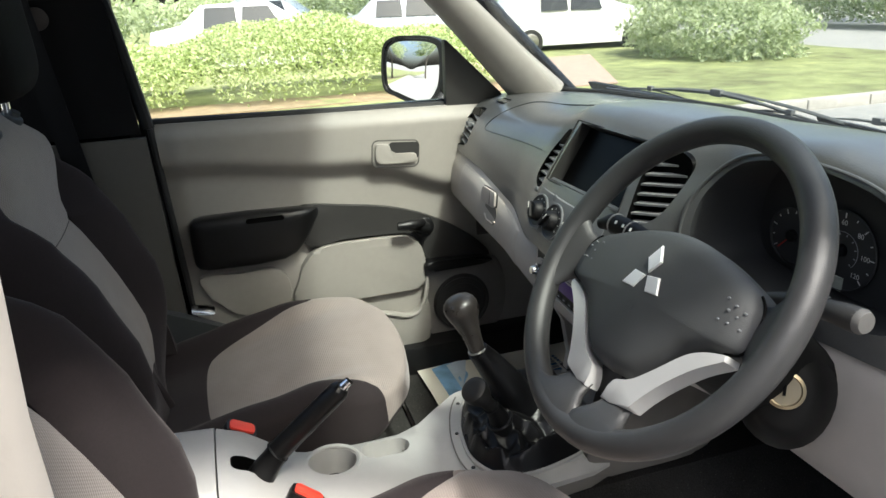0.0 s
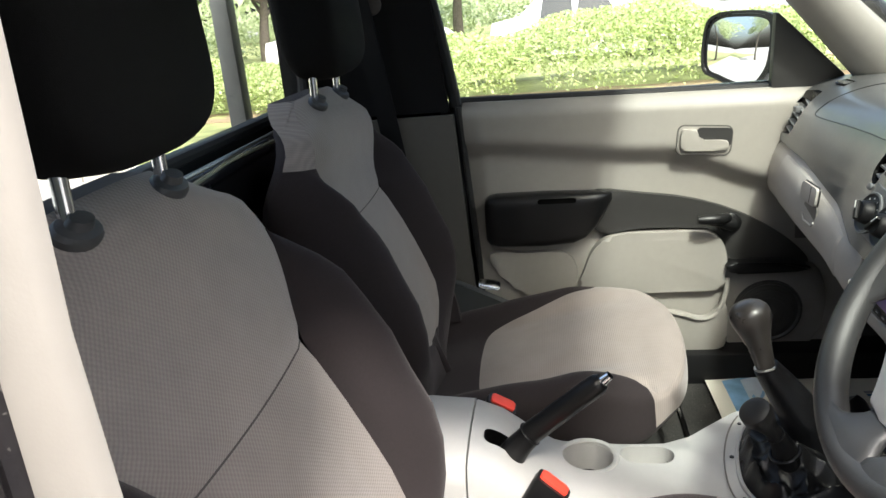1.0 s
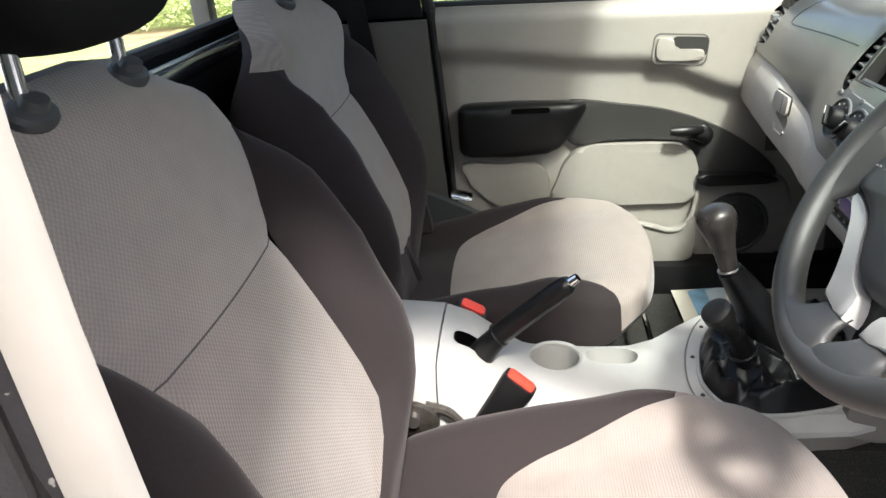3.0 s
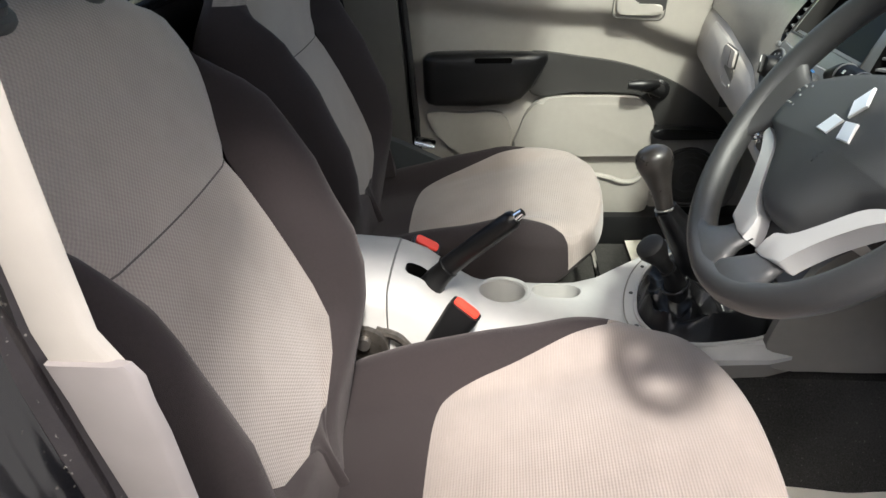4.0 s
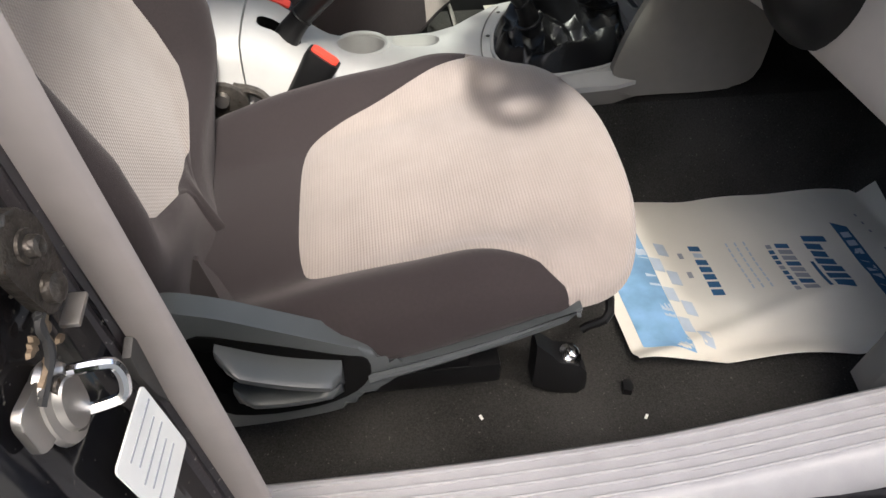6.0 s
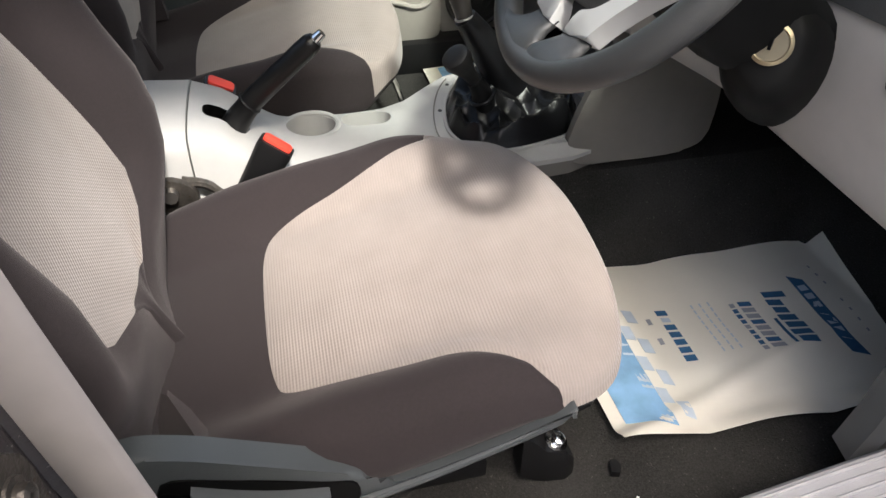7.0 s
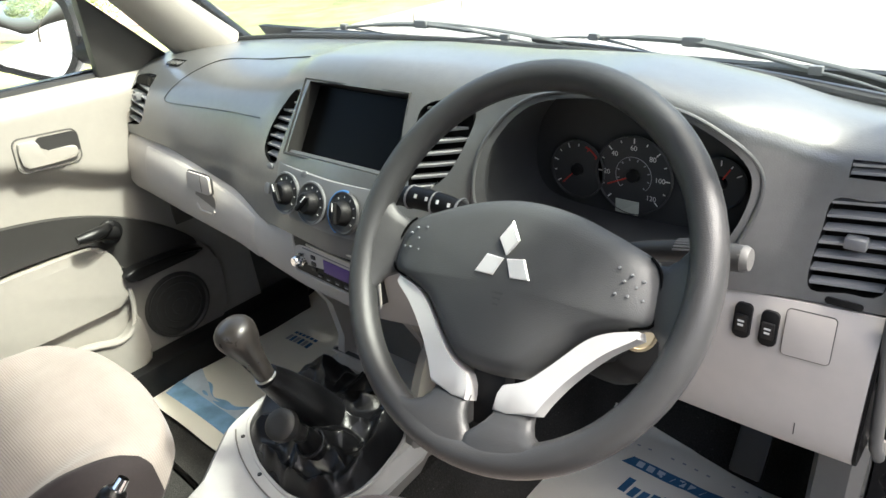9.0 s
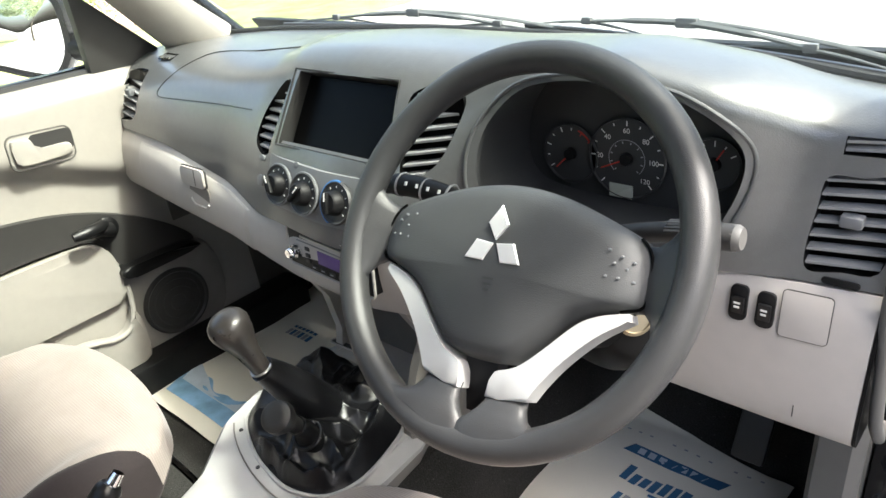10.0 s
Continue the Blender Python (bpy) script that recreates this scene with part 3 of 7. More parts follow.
flap = base("rubber_flap", (0.712, -0.47, 0.38), "dark grey rubber flap low on the door post", "flap")
part("flap", plate([(-0.012, 0.048), (0.0, 0.054), (0.012, 0.044), (0.028, 0.004), (0.040, -0.044), (0.034, -0.050), (0.022, -0.044), (0.006, -0.026), (-0.006, 0.0), (-0.013, 0.03)], frame_of((0.714, -0.4775, 0.378), (0.1, 1, 0.05)), 0.006, 0.003), M_BAND, flap)
lab = base("post_label", (0.765, -0.49, 0.34), "white paper label stuck to the black door post", "label")
part("paper", plate(rounded(0.054, 0.080, 0.004), frame_of((0.744, -0.4805, 0.350), (0.12, 1, 0.05)) @ pose(0, 0, 0, 0, 0, 8), 0.0012), M_LABEL, lab)
for k in range(5):
    part("text_bar", rbox((0.040 - 0.008 * (k % 2), 0.0016, 0.0005), frame_of((0.744, -0.4805, 0.350), (0.12, 1, 0.05)) @ pose(0, 0.028 - 0.012 * k, 0.0015, 0, 0, 8), 0.0), M_INKGREY, lab)

# each fitting sits on the face of the post
for ob, at, k in ((stk, (0.831, -0.446, 0.505), 0.92), (lat, (0.804, -0.440, 0.560), 0.95), (flap, (0.772, -0.429, 0.437), 0.88), (lab, (0.830, -0.442, 0.410), 0.95)):
    ob.location, ob.scale = at, (k, k, k)

# front hinge post and its grey trim
rings = [[(0.633, 0.31 + dy, z), (0.65, 0.302 + dy, z), (0.69, 0.30 + dy, z), (0.72, 0.33 + dy, z), (0.72, 0.52, z), (0.633, 0.52, z)] for z, dy in ((0.0, -0.02), (0.2, -0.01), (0.45, 0.0), (0.70, 0.03))]
post = thing("hinge_post", loft(rings), M_BODY, "black painted front hinge post", "door post", kind="structure")
rings = []
for z, y in ((0.10, 0.255), (0.16, 0.268), (0.25, 0.276), (0.36, 0.283), (0.40, 0.285)):
    rings.append([(0.574, y + 0.01, z), (0.581, y - 0.004, z), (0.616, y - 0.010, z), (0.629, y - 0.002, z), (0.631, y + 0.06, z), (0.574, y + 0.06, z)])
thing("kick_trim", loft(rings), M_POD, "grey plastic kick trim at the front of the door sill", "trim", kind="structure")
lip = tube([(0.600, 0.268, 0.402), (0.625, 0.262, 0.404), (0.640, 0.262, 0.402), (0.642, 0.262, 0.388)], 0.004, 8)
thing("trim_lip", lip, M_PODLIGHT, "folded lip on top of the kick trim", "trim", kind="structure")
thing("door_seal", tube(spline([(0.640, 0.245, 0.395), (0.637, 0.225, 0.43), (0.633, 0.222, 0.50), (0.628, 0.224, 0.58), (0.630, 0.262, 0.68), (0.64, 0.30, 0.74)], 5), 0.0065, 10), M_POD, "grey rubber seal up the front of the door opening", "door seal", kind="structure")
hf = frame_of((0.637, 0.297, 0.431), (0.35, -1, 0.1))
leaf = part("hinge_leaf", plate(rounded(0.022, 0.034, 0.005), hf, 0.004, 0.0015), M_STEEL, post, "worn steel hinge leaf")
part("bolt", lathe([(0, 0), (0.008, 0), (0.0075, 0.005), (0.004, 0.006), (0, 0.005)], hf @ pose(0, 0.004, 0.004), 10), M_CHROME, leaf)
thing("bulkhead", sheet(lambda u, v: (-0.72 + 1.44 * u, 0.80 - 0.28 * v, 0.30 + 0.42 * v), 6, 6, 0.02, (0, 1, 0)), M_BLACK, "black bulkhead ahead of the footwells", "bulkhead", kind="structure")
thing("kick_panel", sheet(lambda u, v: (-0.70, 0.20 + 0.6 * u, 0.03 + 0.62 * v), 4, 4, 0.02, (-1, 0, 0)), M_LINING, "grey-beige kick panel in the passenger footwell, darkened for its shade", "panel", kind="structure")
thing("kick_panel", sheet(lambda u, v: (0.662, 0.30 + 0.5 * u, 0.03 + 0.62 * v), 4, 4, 0.02, (1, 0, 0)), M_BLACK, "black kick panel in the driver's footwell", "panel", kind="structure")


# ---- passenger door ----
door = base("door_1", (-0.72, -0.1, 0.07), "closed passenger door with beige trim, black armrest and window winder", "door", kind="structure")


def crease_z(y):
    return 0.615 - 0.03 * sstep(-0.5, -0.1, y) - 0.075 * sstep(-0.1, 0.16, y)


def door_x(y, z):
    """The inner face of the door: a padded upper roll, a hollow below its crease, a fuller lower half."""
    c = crease_z(y)
    d = 0.03 * sstep(c - 0.04, c + 0.015, z) - 0.018 * sstep(0.675, 0.705, z)
    d += 0.016 * sstep(0.40, 0.30, z)
    d -= 0.012 * sstep(-0.48, -0.53, y)
    return -0.705 + d


part("trim_panel", sheet(lambda u, v: (door_x(-0.528 + 0.86 * u + 0.028 * (1 - v), 0.075 + 0.632 * v), -0.528 + 0.86 * u + 0.028 * (1 - v), 0.075 + 0.632 * v - 0.015 * u * v), 90, 70, 0.03, (-1, 0, 0)), M_BEIGE, door)
# armrest and dark band
DOORM = Matrix(((0, 0, 1, 0), (1, 0, 0, 0), (0, 1, 0, 0), (0, 0, 0, 1)))  # x, y of an outline become y, z of the door; height goes inward


def on_door(x):
    return Matrix.Translation((x, 0, 0)) @ DOORM


secs = []
for y, zt, zb, dep in ((-0.490, 0.470, 0.405, 0.030), (-0.487, 0.485, 0.388, 0.050), (-0.478, 0.493, 0.379, 0.058), (-0.46, 0.497, 0.375, 0.062), (-0.36, 0.498, 0.373, 0.063), (-0.29, 0.496, 0.378, 0.062), (-0.262, 0.495, 0.390, 0.060), (-0.240, 0.494, 0.412, 0.056), (-0.222, 0.492, 0.440, 0.048), (-0.208, 0.490, 0.462, 0.036), (-0.198, 0.487, 0.474, 0.022)):
    ring = []
    for q in range(24):
        a = 2 * math.pi * q / 24
        ca, sa = math.cos(a), math.sin(a)
        ring.append((-0.71 + dep * (0.5 + 0.5 * math.copysign(abs(ca) ** 0.45, ca)) , y, (zt + zb) / 2 + (zt - zb) / 2 * math.copysign(abs(sa) ** 0.45, sa)))
    secs.append(ring)
part("armrest", loft(secs), M_DOORBLACK, door, "soft black armrest", 60)
part("pull_slot", plate(rounded(0.085, 0.012, 0.0055), on_door(-0.6475) @ pose(-0.325, 0.4845, 0), 0.003), M_SCREEN, door)
band = smooth_outline([(-0.25, 0.491), (-0.12, 0.48), (-0.02, 0.462), (0.07, 0.43), (0.15, 0.385), (0.21, 0.335), (0.225, 0.30), (0.15, 0.30), (0.08, 0.303), (0.055, 0.33), (0.03, 0.385), (-0.03, 0.397), (-0.14, 0.40), (-0.22, 0.39), (-0.25, 0.42)], 5)
part("dark_band", plate(band, on_door(-0.70), 0.016, 0.005, 2), M_BAND, door, "dark grey swage band")
pock = smooth_outline([(-0.265, 0.31), (-0.245, 0.355), (-0.20, 0.388), (-0.10, 0.392), (-0.0, 0.388), (0.035, 0.37), (0.05, 0.33), (0.048, 0.28), (0.040, 0.250), (-0.05, 0.246), (-0.18, 0.246), (-0.26, 0.250), (-0.28, 0.27)], 5)
part("pocket_panel", plate(pock, on_door(-0.70), 0.028, 0.01, 3), M_BEIGE, door, "pale beige padded pocket panel")
part("pocket_back", plate([(-0.28, 0.15), (-0.28, 0.262), (0.040, 0.262), (0.052, 0.24), (0.052, 0.15)], on_door(-0.70), 0.012), M_BEIGE, door)
part("pocket_lip", tube(spline([(-0.652, -0.28, 0.208), (-0.648, -0.10, 0.207), (-0.645, -0.05, 0.201), (-0.645, -0.015, 0.190), (-0.648, 0.015, 0.192), (-0.654, 0.036, 0.212), (-0.668, 0.050, 0.246), (-0.678, 0.054, 0.275)], 6), 0.0055, 8), M_BEIGE, door)
part("pocket_bin", plate(smooth_outline([(-0.30, 0.10), (-0.30, 0.200), (-0.1, 0.203), (-0.045, 0.196), (-0.012, 0.185), (0.012, 0.187), (0.034, 0.207), (0.046, 0.225), (0.050, 0.16), (0.030, 0.105), (-0.15, 0.095)], 4), on_door(-0.678), 0.032, 0.010, 3), M_BEIGE, door, "beige door bin with a dipped lip")
part("rear_recess", plate(smooth_outline([(-0.485, 0.352), (-0.40, 0.352), (-0.302, 0.347), (-0.285, 0.27), (-0.36, 0.235), (-0.45, 0.28)], 4), on_door(-0.70), 0.021, 0.005, 2), M_BEIGE, door)
# inner handle
part("handle_bezel", plate(rounded(0.112, 0.062, 0.014), on_door(-0.682) @ pose(-0.0075, 0.596, 0, 0, 0, -4), 0.008, 0.004, 3), M_BEIGE, door)
part("bezel_edge", tube([(-0.6745, y, z) for y, z in (((on_door(0) @ pose(-0.0075, 0.596, 0, 0, 0, -4)) @ Vector((p[0], p[1], 0)))[1:3] for p in rounded(0.113, 0.063, 0.014) + rounded(0.113, 0.063, 0.014)[:1])], 0.0016, 6), M_LINING, door)
# a flat dark plate stands in for the shade inside the handle cup
part("handle_recess", plate(rounded(0.074, 0.040, 0.010), on_door(-0.675) @ pose(0.012, 0.602, 0, 0, 0, -4), 0.003), M_BAND, door, "finger recess, its shade put into a darker colour")
part("handle_lever", plate(smooth_outline([(-0.056, 0.619), (-0.045, 0.622), (-0.026, 0.620), (-0.021, 0.610), (-0.018, 0.599), (0.0, 0.597), (0.034, 0.595), (0.042, 0.588), (0.041, 0.579), (0.034, 0.574), (-0.01, 0.574), (-0.050, 0.577), (-0.057, 0.586)], 3), on_door(-0.676), 0.009, 0.004, 3), M_BEIGE, door, "beige pull lever")
# winder
wd = part("winder", lathe([(0, 0), (0.026, 0), (0.024, 0.012), (0.014, 0.018), (0, 0.018)], on_door(-0.69) @ pose(0.055, 0.405, 0), 20), M_DOORBLACK, door, "black window winder")
part("winder_arm", tube([(-0.668, 0.057, 0.405), (-0.655, 0.03, 0.415), (-0.648, 0.01, 0.42)], [0.015, 0.011, 0.010], 10), M_DOORBLACK, wd)
part("winder_knob", tube([(-0.66, 0.045, 0.424), (-0.645, 0.03, 0.426), (-0.64, -0.0, 0.427), (-0.642, -0.022, 0.427)], [0.010, 0.012, 0.012, 0.009], 12), M_DOORBLACK, wd)
# speaker and dark lower corner
part("speaker_pod", plate(smooth_outline([(0.05, 0.30), (0.13, 0.30), (0.24, 0.30), (0.27, 0.20), (0.24, 0.10), (0.15, 0.075), (0.07, 0.09), (0.058, 0.16), (0.055, 0.24)], 5), on_door(-0.70), 0.02, 0.008, 3), M_PODLIGHT, door, "grey-beige speaker pod")
part("speaker_shelf", plate(smooth_outline([(0.05, 0.315), (0.10, 0.318), (0.20, 0.312), (0.22, 0.296), (0.10, 0.292), (0.055, 0.295)], 4), on_door(-0.70), 0.045, 0.006, 3), M_DOORBLACK, door)
spk = part("speaker_grille", lathe([(0, 0.004), (0.05, 0.003), (0.066, 0.0), (0.070, 0.004), (0.074, 0.004), (0.076, 0), (0.076, -0.012), (0, -0.012)], on_door(-0.675) @ pose(0.145, 0.19, 0), 32), M_BAND, door, "round dark speaker grille")
for k in range(3):
    part("grille_ring", tube([(-0.6705 - 0.0006 * k, 0.145 + (0.018 + 0.018 * k) * math.cos(a), 0.19 + (0.018 + 0.018 * k) * math.sin(a)) for a in np.linspace(0, 2 * math.pi, 32)], 0.0016, 6), M_BAND, spk)
part("door_shell", sheet(lambda u, v: (-0.742 + 0.01 * v, -0.61 + 0.99 * u, 0.02 + 0.685 * v), 6, 6, 0.02, (-1, 0, 0)), M_BODY, door)
part("door_jamb", rbox((0.05, 0.012, 0.64), pose(-0.725, -0.54, 0.38, 0, 0, 0), 0.003), M_BLACK, door)
# window channel, frame, corner panel and glass
part("waist_seal", tube([(-0.712, -0.545, 0.71), (-0.712, -0.2, 0.703), (-0.712, 0.14, 0.695), (-0.712, 0.25, 0.688)], 0.009, 8), M_RUBBER, door)
part("window_frame", tube(spline([(-0.705, -0.54, 0.70), (-0.700, -0.565, 0.86), (-0.688, -0.60, 1.06), (-0.67, -0.60, 1.15), (-0.66, -0.5, 1.165), (-0.655, -0.13, 1.15), (-0.67, 0.02, 1.03), (-0.688, 0.15, 0.895), (-0.70, 0.262, 0.775), (-0.708, 0.345, 0.69)], 6), 0.017, 10, flat=0.7), M_RUBBER, door)
part("rear_edge", tube([(-0.693, -0.535, 0.70), (-0.697, -0.52, 0.47), (-0.699, -0.505, 0.22), (-0.70, -0.50, 0.09)], 0.007, 8), M_RUBBER, door)
part("corner_panel", plate([(0.128, 0.692), (0.285, 0.687), (0.27, 0.715), (0.135, 0.845), (0.128, 0.845)], on_door(-0.712), 0.02, 0.005, 2), M_BAND, door, "dark grey mirror corner panel")
gl = part("glass", rbox((0.004, 0.80, 0.50), pose(-0.703, -0.16, 0.93, 0, 5, 0), 0.0), M_GLASS, door)
gl.visible_shadow = False
# outside mirror
MM = Matrix.Translation((-0.965, 0.125, 0.752)) @ Matrix.Rotation(radians(31), 4, "Z") @ Matrix.Rotation(radians(87), 4, "X")
mo = smooth_outline([(-0.112, -0.045), (-0.112, 0.055), (-0.075, 0.088), (0.0, 0.094), (0.075, 0.09), (0.108, 0.07), (0.112, 0.0), (0.10, -0.05), (0.06, -0.092), (0.02, -0.09), (-0.06, -0.07)], 5)
mir = part("mirror_housing", loft([[MM @ Vector((x * k, y * k, z)) for x, y in mo] for z, k in ((-0.10, 0.3), (-0.085, 0.6), (-0.05, 0.88), (-0.01, 1.0), (0.004, 1.0), (0.004, 0.93), (0.0, 0.92))]), M_BODY, door, "black outside mirror housing")
part("mirror_glass", loft([[MM @ Vector((x * 0.925 * k, y * 0.925 * k, -0.001 + 0.006 * (1 - k * k))) for x, y in mo] for k in [q / 16 for q in range(16, 0, -1)]]), M_MIRROR, mir, "curved mirror glass", 80)
part("mirror_arm", tube([(-0.73, 0.21, 0.725), (-0.80, 0.215, 0.715), (-0.88, 0.20, 0.72)], [0.03, 0.025, 0.03], 10), M_BLACK, mir)


# ---- dashboard ----
def stations(rows, smooth=7):
    """Keypoints (y, z) along x, evened out: a function of x that gives the profile."""
    xs = np.array([r[0] for r in rows])
    pts = np.array([[c for p in r[1:] for c in p] for r in rows])
    grid = np.linspace(-0.70, 0.70, 141)
    val = np.stack([np.interp(grid, xs, pts[:, k]) for k in range(pts.shape[1])], 1)
    ker = np.hanning(smooth + 2)[1:-1]
    ker /= ker.sum()
    pad = smooth // 2
    ext = np.concatenate([np.repeat(val[:1], pad, 0), val, np.repeat(val[-1:], pad, 0)])
    val = np.stack([np.convolve(ext[:, k], ker, "valid") for k in range(val.shape[1])], 1)
    return lambda x: [(float(np.interp(x, grid, val[:, 2 * k])), float(np.interp(x, grid, val[:, 2 * k + 1]))) for k in range(val.shape[1] // 2)]


UP = stations([
    (-0.70, (0.38, 0.712), (0.29, 0.712), (0.225, 0.700), (0.185, 0.672), (0.165, 0.645), (0.152, 0.612), (0.148, 0.588)),
    (-0.50, (0.43, 0.722), (0.32, 0.728), (0.245, 0.722), (0.185, 0.698), (0.158, 0.665), (0.140, 0.620), (0.135, 0.584)),
    (-0.30, (0.46, 0.725), (0.33, 0.738), (0.250, 0.733), (0.190, 0.708), (0.160, 0.670), (0.138, 0.605), (0.130, 0.548)),
    (-0.20, (0.47, 0.727), (0.33, 0.748), (0.255, 0.748), (0.200, 0.728), (0.158, 0.680), (0.118, 0.595), (0.108, 0.522)),
    (-0.12, (0.475, 0.728), (0.33, 0.758), (0.240, 0.764), (0.185, 0.752), (0.135, 0.680), (0.098, 0.602), (0.088, 0.534)),
    (0.00, (0.475, 0.728), (0.33, 0.765), (0.230, 0.772), (0.175, 0.760), (0.126, 0.680), (0.088, 0.602), (0.078, 0.530)),
    (0.10, (0.475, 0.728), (0.33, 0.765), (0.235, 0.772), (0.180, 0.758), (0.130, 0.680), (0.096, 0.602), (0.086, 0.532)),
    (0.17, (0.472, 0.728), (0.33, 0.765), (0.245, 0.770), (0.190, 0.755), (0.150, 0.690), (0.128, 0.602), (0.122, 0.545)),
    (0.23, (0.465, 0.728), (0.33, 0.768), (0.250, 0.772), (0.195, 0.758), (0.175, 0.690), (0.175, 0.612), (0.180, 0.560)),
    (0.36, (0.45, 0.727), (0.33, 0.772), (0.250, 0.780), (0.195, 0.768), (0.190, 0.695), (0.190, 0.615), (0.198, 0.562)),
    (0.47, (0.42, 0.722), (0.33, 0.755), (0.255, 0.758), (0.205, 0.742), (0.205, 0.690), (0.203, 0.620), (0.208, 0.563)),
    (0.54, (0.40, 0.718), (0.33, 0.732), (0.285, 0.730), (0.250, 0.712), (0.242, 0.680), (0.236, 0.620), (0.225, 0.566)),
    (0.70, (0.37, 0.710), (0.32, 0.718), (0.290, 0.714), (0.265, 0.702), (0.258, 0.670), (0.252, 0.620), (0.240, 0.570)),
])
LOW = stations([
    (-0.70, (0.150, 0.586), (0.137, 0.560), (0.130, 0.515), (0.142, 0.470), (0.20, 0.44)),
    (-0.45, (0.136, 0.578), (0.115, 0.545), (0.110, 0.500), (0.126, 0.462), (0.20, 0.43)),
    (-0.30, (0.130, 0.546), (0.114, 0.522), (0.109, 0.482), (0.124, 0.450), (0.20, 0.42)),
    (-0.20, (0.108, 0.520), (0.101, 0.503), (0.098, 0.472), (0.112, 0.442), (0.19, 0.42)),
    (-0.10, (0.090, 0.532), (0.086, 0.512), (0.086, 0.475), (0.098, 0.440), (0.17, 0.42)),
    (0.05, (0.080, 0.530), (0.078, 0.512), (0.080, 0.472), (0.092, 0.440), (0.16, 0.42)),
    (0.15, (0.112, 0.535), (0.110, 0.505), (0.118, 0.465), (0.135, 0.430), (0.20, 0.41)),
    (0.25, (0.186, 0.558), (0.185, 0.525), (0.192, 0.470), (0.204, 0.405), (0.26, 0.395)),
    (0.55, (0.224, 0.564), (0.212, 0.535), (0.206, 0.480), (0.208, 0.402), (0.26, 0.392)),
    (0.70, (0.240, 0.568), (0.226, 0.535), (0.216, 0.480), (0.214, 0.402), (0.26, 0.392)),
])


def curve_of(kps, n):
    return [(p.x, p.y) for p in spline([(y, z, 0) for y, z in kps], n)]


def upper_ring(x):
    c = curve_of(UP(x), 6)
    return [Vector((x, y, z)) for y, z in c] + [Vector((x, 0.40, 0.56)), Vector((x, c[0][0] + 0.01, 0.66))]


def lower_ring(x):
    c = curve_of(LOW(x), 6)
    return [Vector((x, y, z)) for y, z in c] + [Vector((x, 0.36, 0.42)), Vector((x, 0.36, 0.55))]


def face_y(x, z, prof=UP):
    """How far forward the dashboard's face stands at a place across and a height."""
    c = curve_of(prof(x), 8)
    c = c[12:] if prof is UP else c
    zs = np.array([p[1] for p in c])[::-1]
    return float(np.interp(z, zs, np.array([p[0] for p in c])[::-1]))


dash = base("dashboard", (0, 0.25, 0.40), "two-tone grey plastic dashboard with round vents, dials and black screen", "dashboard")
X = np.linspace(-0.695, 0.672, 150)
upper = part("upper_moulding", loft([upper_ring(float(x)) for x in X]), M_DASH, dash, "dark grey grained upper moulding", 50)
part("lower_moulding", loft([lower_ring(float(x)) for x in np.linspace(-0.690, 0.622, 140)]), M_LOWER, dash, "light grey lower moulding", 50)

part("front_edge", tube([Vector((float(x), UP(float(x))[0][0] + 0.004, UP(float(x))[0][1] + 0.003)) for x in np.linspace(-0.66, 0.66, 45)], 0.0055, 8), M_RUBBER, dash, "black seal along the windscreen foot")
part("end_cap", loft([[p + Vector((dx, 0, 0)) for p in lower_ring(0.622)] for dx in (0.0006, 0.004)]), M_MATTE, dash, "dark end of the lower moulding")
# openings: instruments, screen and vents
CLUSTER = smooth_outline([(0.213, 0.615), (0.206, 0.655), (0.218, 0.70), (0.255, 0.738), (0.31, 0.752), (0.37, 0.752), (0.425, 0.742), (0.462, 0.724), (0.485, 0.70), (0.491, 0.672), (0.480, 0.63), (0.457, 0.60), (0.36, 0.592), (0.25, 0.596)], 5)
XZ = Matrix(((1, 0, 0, 0), (0, 0, 1, 0), (0, 1, 0, 0), (0, 0, 0, 1)))  # an outline in x, z raised along y


def cutter(bm, lining=M_SCREEN):
    return new("cutter", finish("cutter", bm, lining))


SLOPE = math.atan2(0.05, 0.095)
SCRM = Matrix.Translation((-0.006, 0.1405, 0.692)) @ Matrix.Rotation(radians(90) - SLOPE, 4, "X")  # screen axes: x across, y up the slope, z out of it
scr_cut = plate([(-0.112, -0.052), (0.108, -0.052), (0.098, 0.052), (-0.098, 0.052)], SCRM @ pose(0, 0, -0.045), 0.12)
VENT_L = smooth_outline([(-0.122, 0.722), (-0.140, 0.716), (-0.165, 0.695), (-0.186, 0.665), (-0.194, 0.635), (-0.175, 0.622), (-0.148, 0.625), (-0.142, 0.64), (-0.13, 0.68)], 5)
VENT_R = smooth_outline([(0.118, 0.728), (0.15, 0.738), (0.178, 0.735), (0.190, 0.722), (0.182, 0.69), (0.165, 0.655), (0.138, 0.634), (0.122, 0.632), (0.118, 0.66), (0.114, 0.70)], 5)
VENT_D = smooth_outline([(0.558, 0.670), (0.585, 0.672), (0.614, 0.673), (0.617, 0.63), (0.613, 0.586), (0.583, 0.581), (0.554, 0.578), (0.549, 0.60), (0.553, 0.64)], 4)
VENT_P = smooth_outline([(-0.655, 0.69), (-0.62, 0.694), (-0.598, 0.688), (-0.60, 0.65), (-0.612, 0.615), (-0.65, 0.606), (-0.682, 0.607), (-0.682, 0.64), (-0.672, 0.672)], 4)
VENT_T = [(0.566, 0.692), (0.618, 0.692), (0.618, 0.708), (0.566, 0.708)]
